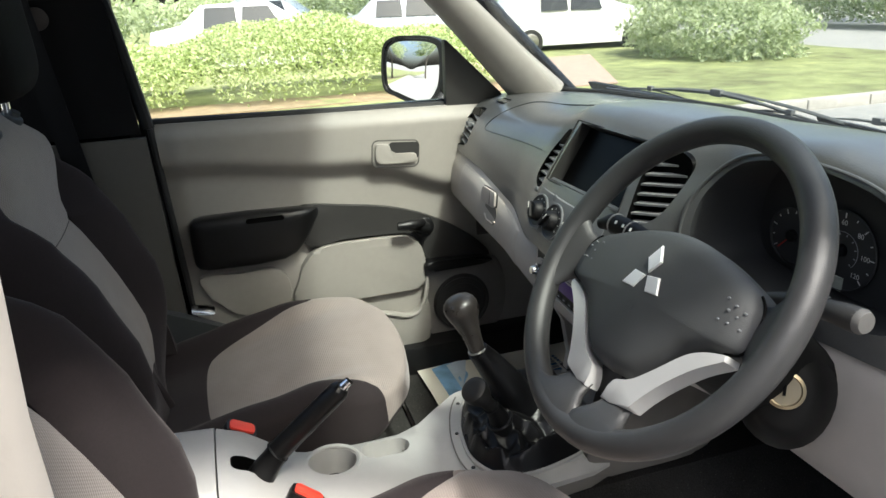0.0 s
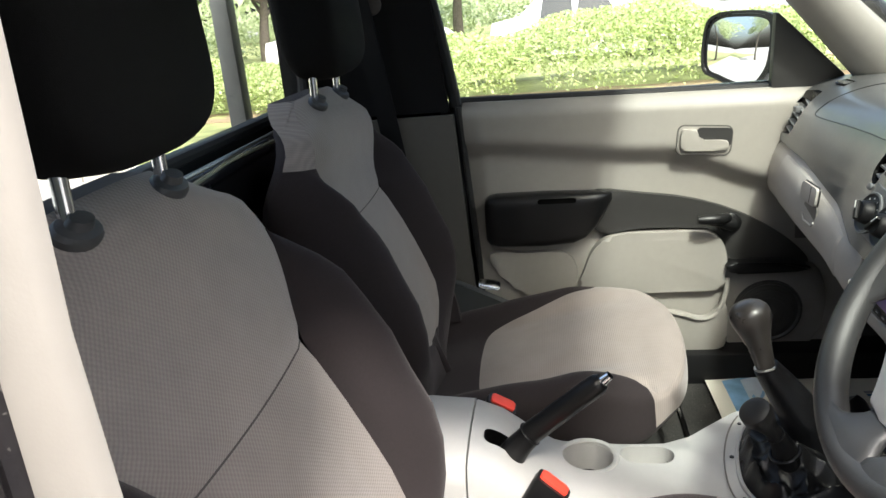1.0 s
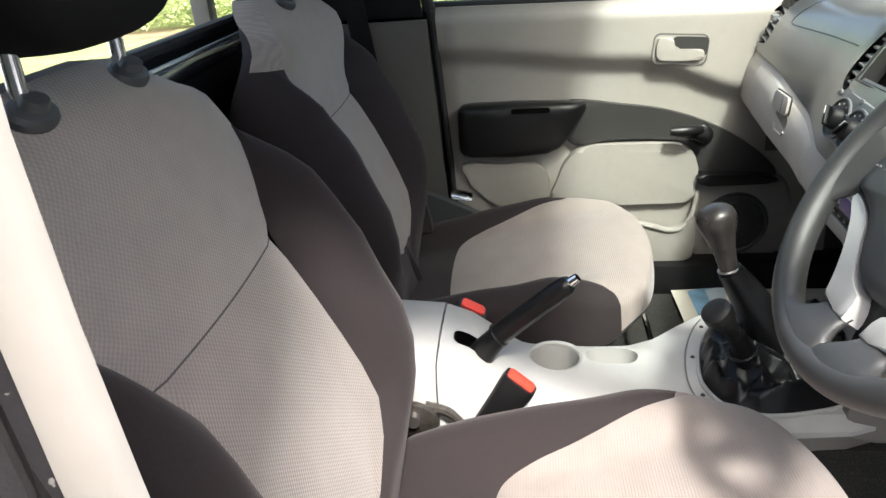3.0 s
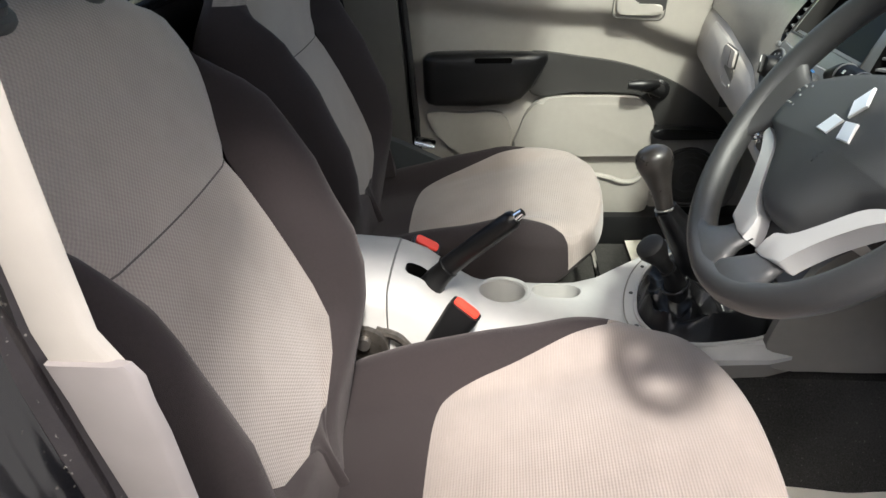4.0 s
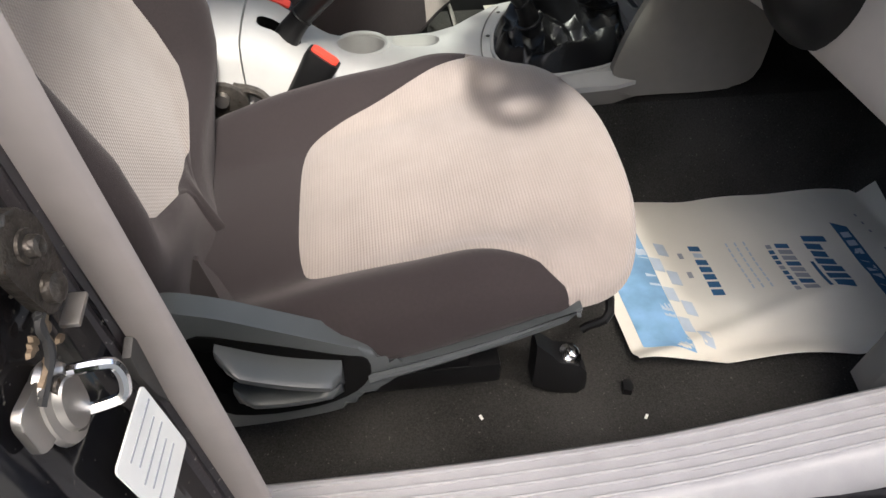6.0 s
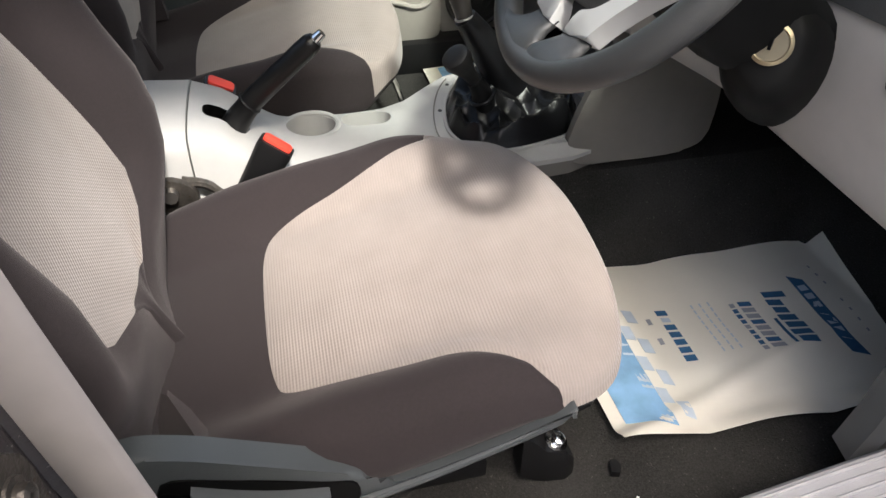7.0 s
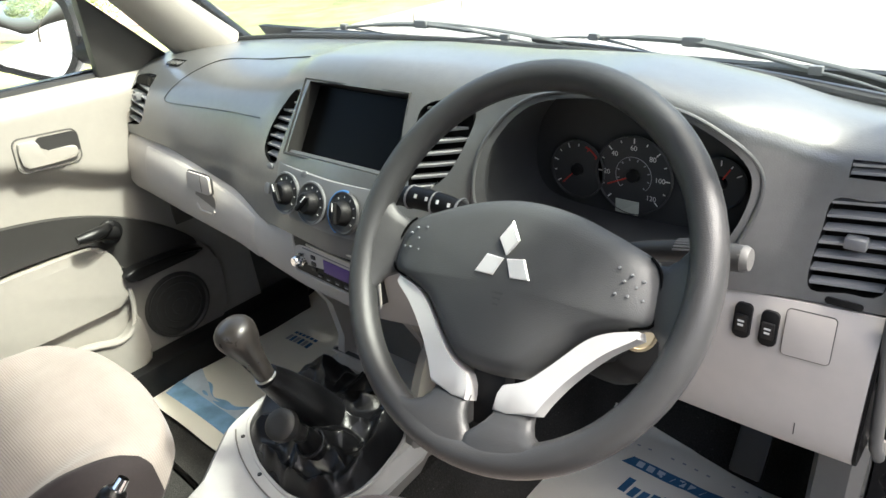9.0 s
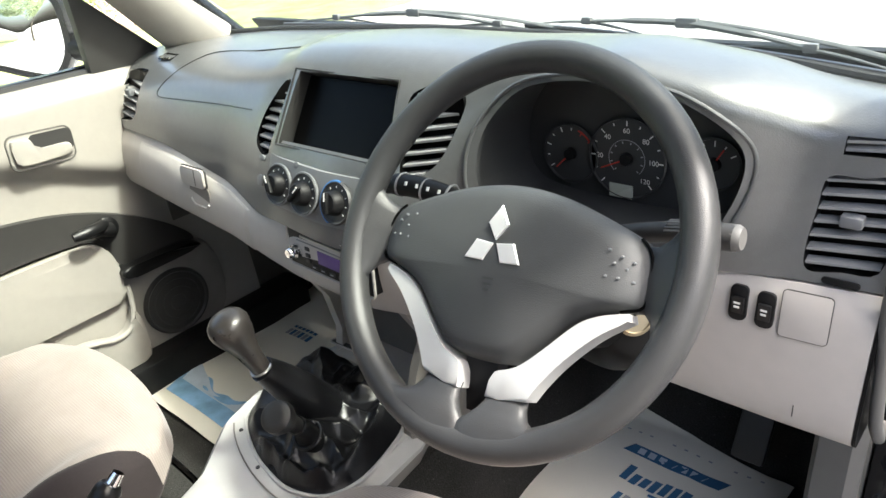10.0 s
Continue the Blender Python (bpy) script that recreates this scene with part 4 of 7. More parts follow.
cuts = [cutter(plate(CLUSTER, Matrix.Translation((0, 0.10, 0)) @ XZ, 0.215), M_HOOD), cutter(scr_cut, M_BAND)]
VENTS = [(VENT_L, 8, 4), (VENT_R, 8, 8), (VENT_D, 7, 4), (VENT_P, 6, -6), (VENT_T, 2, 3)]


def middle(outline):
    return sum(p[0] for p in outline) / len(outline), sum(p[1] for p in outline) / len(outline)


def vent_y(outline):
    x, z = middle(outline)
    return face_y(x, z)


for o, n, tilt in VENTS:
    y = vent_y(o)
    cuts.append(cutter(plate(o, Matrix.Translation((0, y - 0.05, 0)) @ XZ, 0.085)))
cut(upper, cuts)


def slat_bm(o, f, tilt):
    """One slat across a vent at the share f of its height, following the face round it."""
    z0, z1 = min(p[1] for p in o), max(p[1] for p in o)
    z = z0 + (z1 - z0) * f
    xs = []
    for (xa, za), (xb, zb) in zip(o, o[1:] + o[:1]):
        if (za - z) * (zb - z) < 0:
            xs.append(xa + (xb - xa) * (z - za) / (zb - za))
    xa, xb = min(xs) - 0.001, max(xs) + 0.001
    rings = []
    for k in range(6):
        x = xa + (xb - xa) * k / 5
        dz = (k / 5 - 0.5) * (xb - xa) * math.tan(radians(tilt))
        y = face_y(x, min(z1, max(z0, z + dz))) + 0.005
        zz = z + dz
        rings.append([(x, y, zz - 0.0016), (x, y, zz + 0.0012), (x, y + 0.011, zz + 0.0028), (x, y + 0.011, zz + 0.001)])
    return loft(rings)


for o, n, tilt in VENTS:
    x, z = middle(o)
    y = vent_y(o)
    v = part("air_vent", plate(o, Matrix.Translation((0, y + 0.022, 0)) @ XZ, 0.012), M_SCREEN, dash, "black air vent with grey slats")
    for k in range(n):
        part("slat", slat_bm(o, (k + 0.6) / (n + 0.2), tilt), M_SLAT, v)
    if n in (6, 7):
        part("slider", rbox((0.02, 0.014, 0.012), pose(x + (0.002 if n == 7 else 0), y + 0.004, z + 0.004), 0.003), M_STACK, v)

# raised rim of the instrument hood
cxm, czm = middle(CLUSTER)
hood = []
for x, z in CLUSTER:
    xx, zz_ = cxm + (x - cxm) * 1.07, czm + (z - czm) * 1.09
    if zz_ > 0.605:
        hood.append(Vector((xx, face_y(xx, min(zz_, 0.755)) - 0.002, zz_)))
start = max(range(len(hood)), key=lambda q: (hood[q] - hood[q - 1]).length)
hood = hood[start:] + hood[:start]
part("hood_rim", tube(hood, 0.0022, 8), M_DASH, dash, "raised rim round the instruments")

# screen in its hooded recess
sc = part("screen_unit", plate([(-0.110, -0.050), (0.106, -0.050), (0.097, 0.050), (-0.099, 0.050)], SCRM @ pose(0, 0, -0.028), 0.004), M_SCREEN, dash, "switched-off black display")
part("screen_floor", plate([(-0.111, -0.051), (0.107, -0.051), (0.104, -0.047), (-0.107, -0.047)], SCRM @ pose(0, 0, -0.026), 0.022), M_STACK, sc)
ring = [SCRM @ Vector((x, y, 0.002)) for x, y in ((-0.114, -0.054), (0.11, -0.054), (0.10, 0.054), (-0.10, 0.054))]
part("bezel", tube([ring[0], ring[1], ring[2], ring[3], ring[0]], 0.0016, 8), M_BAND, sc)

# heater controls
stack = part("heater_panel", sheet(lambda u, v: (-0.135 + 0.225 * u, face_y(-0.135 + 0.225 * u, 0.562 + 0.068 * v) - 0.003 * math.sin(math.pi * u) - 0.001, 0.562 + 0.068 * v), 20, 6, 0.004, (0, 1, 0)), M_STACK, dash, "grey heater control panel")
for k, x in enumerate((-0.094, -0.032, 0.033)):
    z = 0.597
    y = face_y(x, z) - 0.004
    m = frame_of((x, y, z), (0, -0.93, 0.36))
    d = part("control_dial", lathe([(0, 0.0), (0.028, 0.0), (0.029, 0.004), (0.027, 0.007), (0.0245, 0.005), (0.0, 0.005)], m, 32), M_DIAL, stack, "blue-ringed temperature dial" if k == 2 else "")
    part("knob", lathe([(0, 0.004), (0.0165, 0.005), (0.015, 0.016), (0.012, 0.019), (0, 0.019)], m, 24), M_BLACK, d)
    part("pointer", rbox((0.006, 0.028, 0.006), m @ pose(0, 0, 0.021, 0, 0, (35, -40, 10)[k]), 0.002), M_BLACK, d)
    part("pointer_line", rbox((0.0016, 0.011, 0.0008), m @ pose(0, 0, 0.0242, 0, 0, (35, -40, 10)[k]) @ pose(0, 0.0075, 0), 0.0), M_WHITE, d)
    part("dial_ring", tube([m @ Vector((0.0285 * math.cos(a), 0.0285 * math.sin(a), 0.005)) for a in (np.linspace(0, 2 * math.pi, 40) if k < 2 else np.linspace(radians(80), radians(250), 24))], 0.0016, 6), M_STACK if k < 2 else M_BLUE, d)
    for j in range(9):
        a = radians(220 - 32 * j)
        part("tick", rbox((0.0025, 0.0012, 0.0006), m @ pose(0.021 * math.cos(a), 0.021 * math.sin(a), 0.0057, 0, 0, math.degrees(a)), 0.0), M_WHITE, d)
for x, z in ((-0.16, 0.618), (-0.163, 0.586), (-0.062, 0.570), (-0.004, 0.572), (-0.062, 0.627)):
    m = frame_of((x, face_y(x, z) - 0.001, z), (0, -0.95, 0.3))
    part("push_button", plate(rounded(0.013, 0.009 if z != 0.586 else 0.016, 0.004), m, 0.003, 0.001), M_STACK, dash)

# radio
RM = pose(-0.008, face_y(-0.005, 0.505, LOW) + 0.0005, 0.505, -4, 0, -3)
rad = part("radio", rbox((0.184, 0.02, 0.056), RM @ pose(0, 0.010, 0), 0.003), M_BLACK, dash, "black car radio with purple display")
part("surround", tube([RM @ Vector((x, 0.001, z)) for x, z in rounded(0.190, 0.062, 0.008) + rounded(0.190, 0.062, 0.008)[:1]], 0.0022, 8), M_LOWER, rad)
part("display", rbox((0.088, 0.002, 0.020), RM @ pose(0.022, -0.0005, -0.002), 0.001), M_RADIO_LCD, rad, "dim purple display")
part("volume_knob", lathe([(0, 0), (0.011, 0), (0.0105, 0.008), (0.008, 0.009), (0.0075, 0.017), (0.006, 0.019), (0, 0.019)], RM @ pose(-0.070, -0.0002, -0.004, 90, 0, 0), 22), M_CHROME, rad, "chrome volume knob")
part("disc_slot", rbox((0.13, 0.003, 0.0035), RM @ pose(0.005, -0.0005, 0.0205), 0.001), M_STEEL, rad, "bright disc slot")
part("face_line", rbox((0.15, 0.002, 0.0015), RM @ pose(0.005, -0.0003, 0.0125), 0.0004), M_STACK, rad)
for k in range(6):
    part("radio_button", rbox((0.012, 0.003, 0.005), RM @ pose(-0.032 + 0.020 * k, -0.0005, -0.0205), 0.001), M_BAND, rad)
    part("mark", rbox((0.006, 0.001, 0.0012), RM @ pose(-0.032 + 0.020 * k, -0.0022, -0.0205), 0.0), M_INKGREY, rad)
for z in (0.004, -0.006, -0.014):
    part("radio_button", rbox((0.010, 0.003, 0.006), RM @ pose(-0.046, -0.0005, z), 0.001), M_BAND, rad)

# glovebox lid with catch
def glove(u, v):
    x = -0.595 + 0.37 * u
    c = curve_of(LOW(x), 10)
    k = (3 + 25 * (1 - v))
    i = int(k)
    f = k - i
    y, z = c[i][0] * (1 - f) + c[min(i + 1, len(c) - 1)][0] * f, c[i][1] * (1 - f) + c[min(i + 1, len(c) - 1)][1] * f
    e = 1 if min(u, 1 - u, v, 1 - v) > 0.012 else 0
    return (x, y - 0.0035 * e + 0.001, z)


gb = part("glovebox_lid", sheet(glove, 60, 30, 0.004, (0, 1, 0)), M_LOWER, dash, "light grey glovebox lid", 60)
cx, cz = -0.378, 0.532
cy = face_y(cx, cz, LOW) - 0.003
m = frame_of((cx, cy, cz), (0, -1, 0.1))
part("catch_gap", plate(rounded(0.074, 0.036, 0.008), m @ pose(0, 0.018, -0.001), 0.0025), M_BAND, gb)
part("catch", plate(rounded(0.070, 0.032, 0.007), m @ pose(0, 0.018, 0), 0.006, 0.0025), M_LOWER, gb, "grey pull catch")
part("catch_line", rbox((0.0012, 0.028, 0.002), m @ pose(0.010, 0.018, 0.0055), 0.0), M_BAND, gb)
# the hollow below the catch is a flat plate, coloured as its shade
part("catch_recess", plate(smooth_outline([(-0.014, 0.002), (0.036, 0.002), (0.036, -0.026), (0.026, -0.032), (-0.008, -0.032), (-0.020, -0.016)], 4), m @ pose(0, 0, 0), 0.0012), M_CHEEK, gb, "finger recess, its shade put into a darker colour")
part("recess_lip", tube([m @ Vector(p) for p in ((-0.018, -0.022, 0.002), (-0.008, -0.033, 0.002), (0.028, -0.033, 0.002), (0.036, -0.026, 0.002))], 0.0022, 6), M_LOWER, gb)

# airbag lid line and small top vent


def top_pt(x, k):
    """A place on the upper moulding: k runs 0..1 from the windscreen foot to the brow."""
    c = curve_of(UP(x), 10)
    f = k * 30
    i = int(f)
    f -= i
    return Vector((x, c[i][0] * (1 - f) + c[i + 1][0] * f, c[i][1] * (1 - f) + c[i + 1][1] * f + 0.0004))


seam = [Vector((x, face_y(x, z) - 0.0003, z)) for x, z in ((-0.225, 0.671), (-0.30, 0.669), (-0.37, 0.667), (-0.45, 0.664), (-0.51, 0.662), (-0.523, 0.668), (-0.512, 0.680), (-0.497, 0.692))] + [top_pt(-0.480, 0.92), top_pt(-0.462, 0.80), top_pt(-0.440, 0.70), top_pt(-0.40, 0.66), top_pt(-0.33, 0.66), top_pt(-0.25, 0.68), top_pt(-0.185, 0.74)]
part("airbag_seam", tube(spline(seam, 4), 0.0009, 6), M_BAND, dash, "thin line of the airbag lid")
tv = part("demist_vent", plate(rounded(0.05, 0.022, 0.005), frame_of(top_pt(-0.575, 0.72), (0, -0.3, 1), (0, 1, 0)), 0.0015), M_SCREEN, dash, "small black demister vent")
for k in range(4):
    p = top_pt(-0.575, 0.72)
    part("slat", rbox((0.004, 0.02, 0.003), pose(p.x - 0.016 + 0.011 * k, p.y, p.z + 0.002), 0.0), M_DASH, tv)

# instruments
ins = part("instrument_panel", plate(CLUSTER, Matrix.Translation((0, 0.268, 0)) @ XZ, 0.008), M_DIAL, dash, "black instrument panel with three dials")
for x, z, r, a0, a1, n, na in ((0.343, 0.646, 0.048, 225, -45, 13, 205), (0.269, 0.641, 0.037, 215, 35, 8, 225), (0.443, 0.656, 0.029, 150, 30, 5, 60)):
    m = Matrix.Translation((x, 0.264, z)) @ Matrix.Rotation(radians(90), 4, "X")
    g = part("gauge", lathe([(0, 0), (r, 0), (r + 0.001, 0.003), (r - 0.001, 0.004), (r - 0.002, 0.001), (0, 0.001)], m, 40), M_DIAL, ins, "speedometer" if n == 13 else "")
    for k in range(n):
        a = radians(a0 + (a1 - a0) * k / (n - 1))
        part("mark", rbox((0.006 if k % 2 == 0 else 0.003, 0.0012, 0.0006), m @ pose((r - 0.006) * math.cos(a), (r - 0.006) * math.sin(a), 0.002, 0, 0, math.degrees(a)), 0.0), M_WHITE if not (n == 8 and k > 5) else M_NEEDLE, g)
    a = radians(na)
    part("needle", rbox((r * 0.75, 0.0015, 0.001), m @ pose(r * 0.35 * math.cos(a), r * 0.35 * math.sin(a), 0.004, 0, 0, na), 0.0), M_NEEDLE, g)
    if n == 13:
        part("inner_scale", tube([m @ Vector((0.0225 * math.cos(radians(q)), 0.0225 * math.sin(radians(q)), 0.0015)) for q in range(-45, 226, 10)], 0.0004, 4), M_INKGREY, g)
        for k in range(10):
            q = radians(225 - 30 * k)
            part("small_mark", rbox((0.0026, 0.0012, 0.0006), m @ pose(0.0195 * math.cos(q), 0.0195 * math.sin(q), 0.0018, 0, 0, math.degrees(q)), 0.0), M_INKGREY, g)
    if n == 8:
        part("red_band", tube([m @ Vector((0.032 * math.cos(radians(q)), 0.032 * math.sin(radians(q)), 0.0015)) for q in range(34, 72, 4)], 0.0011, 4), M_NEEDLE, g, "red band of the rev counter")
    part("hub_cap", lathe([(0, 0.001), (0.008, 0.001), (0.007, 0.006), (0, 0.007)], m, 16), M_BLACK, g)
part("trip_display", rbox((0.030, 0.002, 0.017), pose(0.337, 0.2615, 0.606), 0.001), M_LCD, ins, "pale grey trip display")
part("warning_lamp", rbox((0.004, 0.001, 0.004), pose(0.412, 0.263, 0.614), 0.0), M_NEEDLE, ins)
# numbers round the speedometer
for k, t in enumerate(("20", "40", "60", "80", "100", "120")):
    cu = bpy.data.curves.new("numeral", "FONT")
    cu.body, cu.size, cu.align_x, cu.align_y = t, 0.0085, "CENTER", "CENTER"
    tmp = bpy.data.objects.new("tmp", cu)
    scene.collection.objects.link(tmp)
    me = bpy.data.meshes.new_from_object(tmp.evaluated_get(bpy.context.evaluated_depsgraph_get()))
    bpy.data.objects.remove(tmp)
    me.materials.clear()
    me.materials.append(M_WHITE)
    a = radians(180 - 45 * k)
    me.transform(Matrix.Translation((0.343 + 0.0335 * math.cos(a), 0.2612, 0.646 + 0.0335 * math.sin(a))) @ Matrix.Rotation(radians(90), 4, "X"))
    ob = new("numeral", me)
    ob.parent = ins

# switches and blank panel on the driver's side
for k, (x, z) in enumerate(((0.501, 0.536), (0.527, 0.534))):
    y = face_y(x, z, LOW) - 0.001
    m = frame_of((x, y, z), (0, -1, 0.12))
    s = part("switch", plate(rounded(0.0175, 0.039, 0.0055), m, 0.004, 0.0015), M_BLACK, dash, "black dashboard switch")
    part("rocker", rbox((0.0125, 0.019, 0.004), m @ pose(0, -0.002, 0.005, 8, 0, 0), 0.0015), M_DOORBLACK, s)
    for j in range(2):
        part("mark", rbox((0.0065 - 0.001 * j, 0.0022, 0.0006), m @ pose(0, 0.001 - 0.0045 * j, 0.0076, 8, 0, 0), 0.0), M_WHITE, s)
m = frame_of((0.563, face_y(0.563, 0.535, LOW) - 0.002, 0.535), (0.08, -1, 0.12))
part("blank_panel", plate(rounded(0.0445, 0.0505, 0.004), m, 0.0011, 0.0003), M_LOWER, dash, "plain blanking panel")
part("panel_gap", plate(rounded(0.046, 0.052, 0.005), m @ pose(0, 0, -0.001), 0.0017), M_BAND, dash)
part("panel_nick", rbox((0.0008, 0.001, 0.014), pose(0.566, face_y(0.566, 0.425, LOW) - 0.0003, 0.425), 0.0), M_BAND, dash)
part("coin_tray", plate(rounded(0.034, 0.007, 0.0034), frame_of((0.585, face_y(0.585, 0.571) - 0.001, 0.5715), (0, -1, 0.1)), 0.002, 0.001), M_BLACK, dash)

# centre stack down to the tunnel
cs = base("centre_stack", (-0.02, 0.2, 0.20), "light grey centre support between dashboard and tunnel", "centre stack")
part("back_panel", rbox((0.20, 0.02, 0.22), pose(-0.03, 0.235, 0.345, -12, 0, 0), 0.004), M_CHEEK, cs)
for x in (-0.135, 0.075):
    rings = [[(x - 0.008, y0, z), (x + 0.008, y0, z), (x + 0.008, y1, z), (x - 0.008, y1, z)] for z, y0, y1 in ((0.235, 0.155, 0.30), (0.30, 0.168, 0.29), (0.37, 0.155, 0.27), (0.44, 0.115, 0.25))]
    part("side_cheek", loft(rings), M_LOWER, cs)
part("tray", rbox((0.19, 0.09, 0.012), pose(-0.03, 0.185, 0.262), 0.004), M_LOWER, cs)
slot = rounded(0.086, 0.013, 0.006, 4)
part("tray_slot", plate(slot, pose(-0.112, 0.166, 0.2682, 0, 0, 3), 0.0012), M_BAND, cs, "long dark slot")
part("slot_rim", tube([pose(-0.112, 0.166, 0.2692, 0, 0, 3) @ Vector((x, y, 0)) for x, y in slot + slot[:1]], 0.0016, 6), M_LOWER, cs)
part("socket", lathe([(0, 0), (0.012, 0), (0.012, 0.008), (0.007, 0.010), (0, 0.006)], frame_of((0.02, 0.222, 0.35), (0, -1, 0.2)), 16), M_BLACK, cs, "black power socket")
cheek = smooth_outline([(0.075, 0.225), (0.16, 0.212), (0.285, 0.218), (0.31, 0.26), (0.30, 0.36), (0.22, 0.42), (0.14, 0.40), (0.095, 0.33)], 5)
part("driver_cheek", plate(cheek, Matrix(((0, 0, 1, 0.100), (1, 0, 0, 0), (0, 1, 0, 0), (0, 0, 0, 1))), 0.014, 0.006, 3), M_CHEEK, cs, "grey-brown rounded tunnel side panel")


# ---- steering wheel and column ----
TILT = radians(36)
WM = Matrix(((1, 0, 0, 0.36), (0, math.sin(TILT), -math.cos(TILT), 0.0), (0, math.cos(TILT), math.sin(TILT), 0.66), (0, 0, 0, 1)))
WH = WM @ Matrix.Rotation(radians(5), 4, "Z")
wheel = base("steering_wheel", (0.36, 0.0, 0.5), "grey four-spoke steering wheel with silver lower spokes", "steering wheel")
ringp = [[WM @ Vector(((0.1735 + 0.0145 * math.cos(b)) * math.cos(a), (0.1735 + 0.0145 * math.cos(b)) * math.sin(a), 0.0155 * math.sin(b))) for b in (2 * math.pi * j / 14 for j in range(14))] for a in (2 * math.pi * i / 80 for i in range(81))]
part("rim", loft(ringp, caps=False), M_RIM, wheel, "worn grey leather-look rim", 80)
half = [(0.05, 0.050), (0.10, 0.034), (0.128, 0.020), (0.137, -0.002), (0.136, -0.028), (0.118, -0.036), (0.086, -0.050), (0.060, -0.076), (0.040, -0.095), (0.018, -0.102)]
hub_o = smooth_outline([(0, 0.056)] + half + [(-x, y) for x, y in half[::-1]], 4)


def dome(outline, m, rise, drop, rings=10):
    """A cushion-like cover over an outline: domed on top, rolled over at its edge."""
    cxm = sum(p[0] for p in outline) / len(outline)
    cym = sum(p[1] for p in outline) / len(outline)
    rr = []
    for k in range(rings + 1):
        s = 0.02 + 0.98 * k / rings
        e = max(0, (s - 0.82) / 0.18)
        z = rise * (1 - s * s) - drop * (1 - math.sqrt(max(0, 1 - min(1, e) ** 2)))
        rr.append([m @ Vector((cxm + (x - cxm) * s, cym + (y - cym) * s, z)) for x, y in outline])
    rr.append([m @ Vector((x, y, -0.035)) for x, y in outline])
    return loft(rr)


for s in (-1, 1):
    gap = [(x, y) for x, y in hub_o if s * x > 0.118 and y < 0.026]
    gap.sort(key=lambda q: q[1])
    part("cover_gap", tube([WH @ Vector((x + s * 0.0012, y, -0.0085)) for x, y in gap], 0.0014, 6), M_SCREEN, wheel, "dark gap beside the airbag cover")
hub = part("airbag_cover", dome(hub_o, WH @ pose(0, 0, 0.002), 0.010, 0.012), M_HUB, wheel, "dark grey airbag cover")
for s in (-1, 1):
    arms = []
    for x, ya, yb, zt, th in ((0.112, 0.020, -0.030, -0.016, 0.016), (0.136, 0.021, -0.034, -0.008, 0.018), (0.146, 0.026, -0.042, -0.001, 0.017), (0.156, 0.036, -0.056, 0.005, 0.015), (0.163, 0.050, -0.070, 0.009, 0.014), (0.168, 0.060, -0.080, 0.009, 0.012)):
        ring = []
        for q in range(12):
            a = 2 * math.pi * q / 12
            ca, sa = math.cos(a), math.sin(a)
            y = (ya + yb) / 2 + (ya - yb) / 2 * math.copysign(abs(ca) ** 0.6, ca)
            xx = x if x < 0.15 else math.sqrt(max(0.0001, (x + 0.004) ** 2 - y * y))
            ring.append(WH @ Vector((s * xx, y, zt - th / 2 + th / 2 * math.copysign(abs(sa) ** 0.7, sa))))
        arms.append(ring)
    part("spoke", loft(arms), M_RIM, wheel, "", 70)
    flat2 = lambda pts: [(p.x, p.y) for p in spline([(x, y, 0) for x, y in pts], 4)]
    inner = flat2(((0.125, -0.036), (0.102, -0.043), (0.084, -0.054), (0.060, -0.080), (0.040, -0.099), (0.019, -0.108)))
    outer = flat2(((0.055, -0.125), (0.064, -0.108), (0.080, -0.085), (0.103, -0.060), (0.127, -0.042)))
    blade = [(s * x, y) for x, y in inner + [(0.0155, -0.116), (0.0145, -0.131), (0.030, -0.130)] + outer]
    part("lower_spoke", plate(blade, WH @ pose(0.004, 0, -0.020), 0.020, 0.003, 2), M_SILVER, wheel, "silver painted lower spoke", 50)
    feet = []
    for y, xa, xb, zt, th in ((-0.126, 0.0145, 0.0525, -0.003, 0.014), (-0.134, 0.014, 0.055, 0.001, 0.015), (-0.141, 0.011, 0.060, 0.006, 0.016), (-0.149, 0.004, 0.070, 0.010, 0.016), (-0.157, -0.004, 0.084, 0.0125, 0.016), (-0.166, -0.004, 0.094, 0.0135, 0.014)):
        ring = []
        for q in range(14):
            a = 2 * math.pi * q / 14
            ca, sa = math.cos(a), math.sin(a)
            x = (xa + xb) / 2 + (xb - xa) / 2 * math.copysign(abs(ca) ** 0.6, ca)
            lift = 0.22 * max(0.0, x - 0.03) ** 1.3 * sstep(-0.14, -0.166, y) * 4
            ring.append(WH @ Vector((s * x + 0.004, y + lift, zt - th / 2 + th / 2 * math.copysign(abs(sa) ** 0.7, sa))))
        feet.append(ring)
    part("spoke_foot", loft(feet), M_RIM, wheel, "", 70)
    # paler grey studs stand in for highlights on small dimples of the cover
    for x, y in (((-0.096, 0.015), (-0.108, 0.013), (-0.114, 0.007), (-0.103, 0.003), (-0.120, -0.007), (-0.111, -0.007), (-0.100, -0.008)) if s < 0 else ((0.106, 0.010), (0.117, 0.006), (0.126, 0.003), (0.112, 0.0), (0.122, -0.003), (0.107, -0.011), (0.117, -0.011), (0.128, -0.012))):
        part("dimple_glint", lathe([(0, -0.004), (0.0013, -0.004), (0.0011, -0.0012), (0, -0.0009)], WH @ pose(x, y, 0.0085 - 0.9 * max(0, abs(x) - 0.112) ** 1.2), 8), M_STACK, hub)
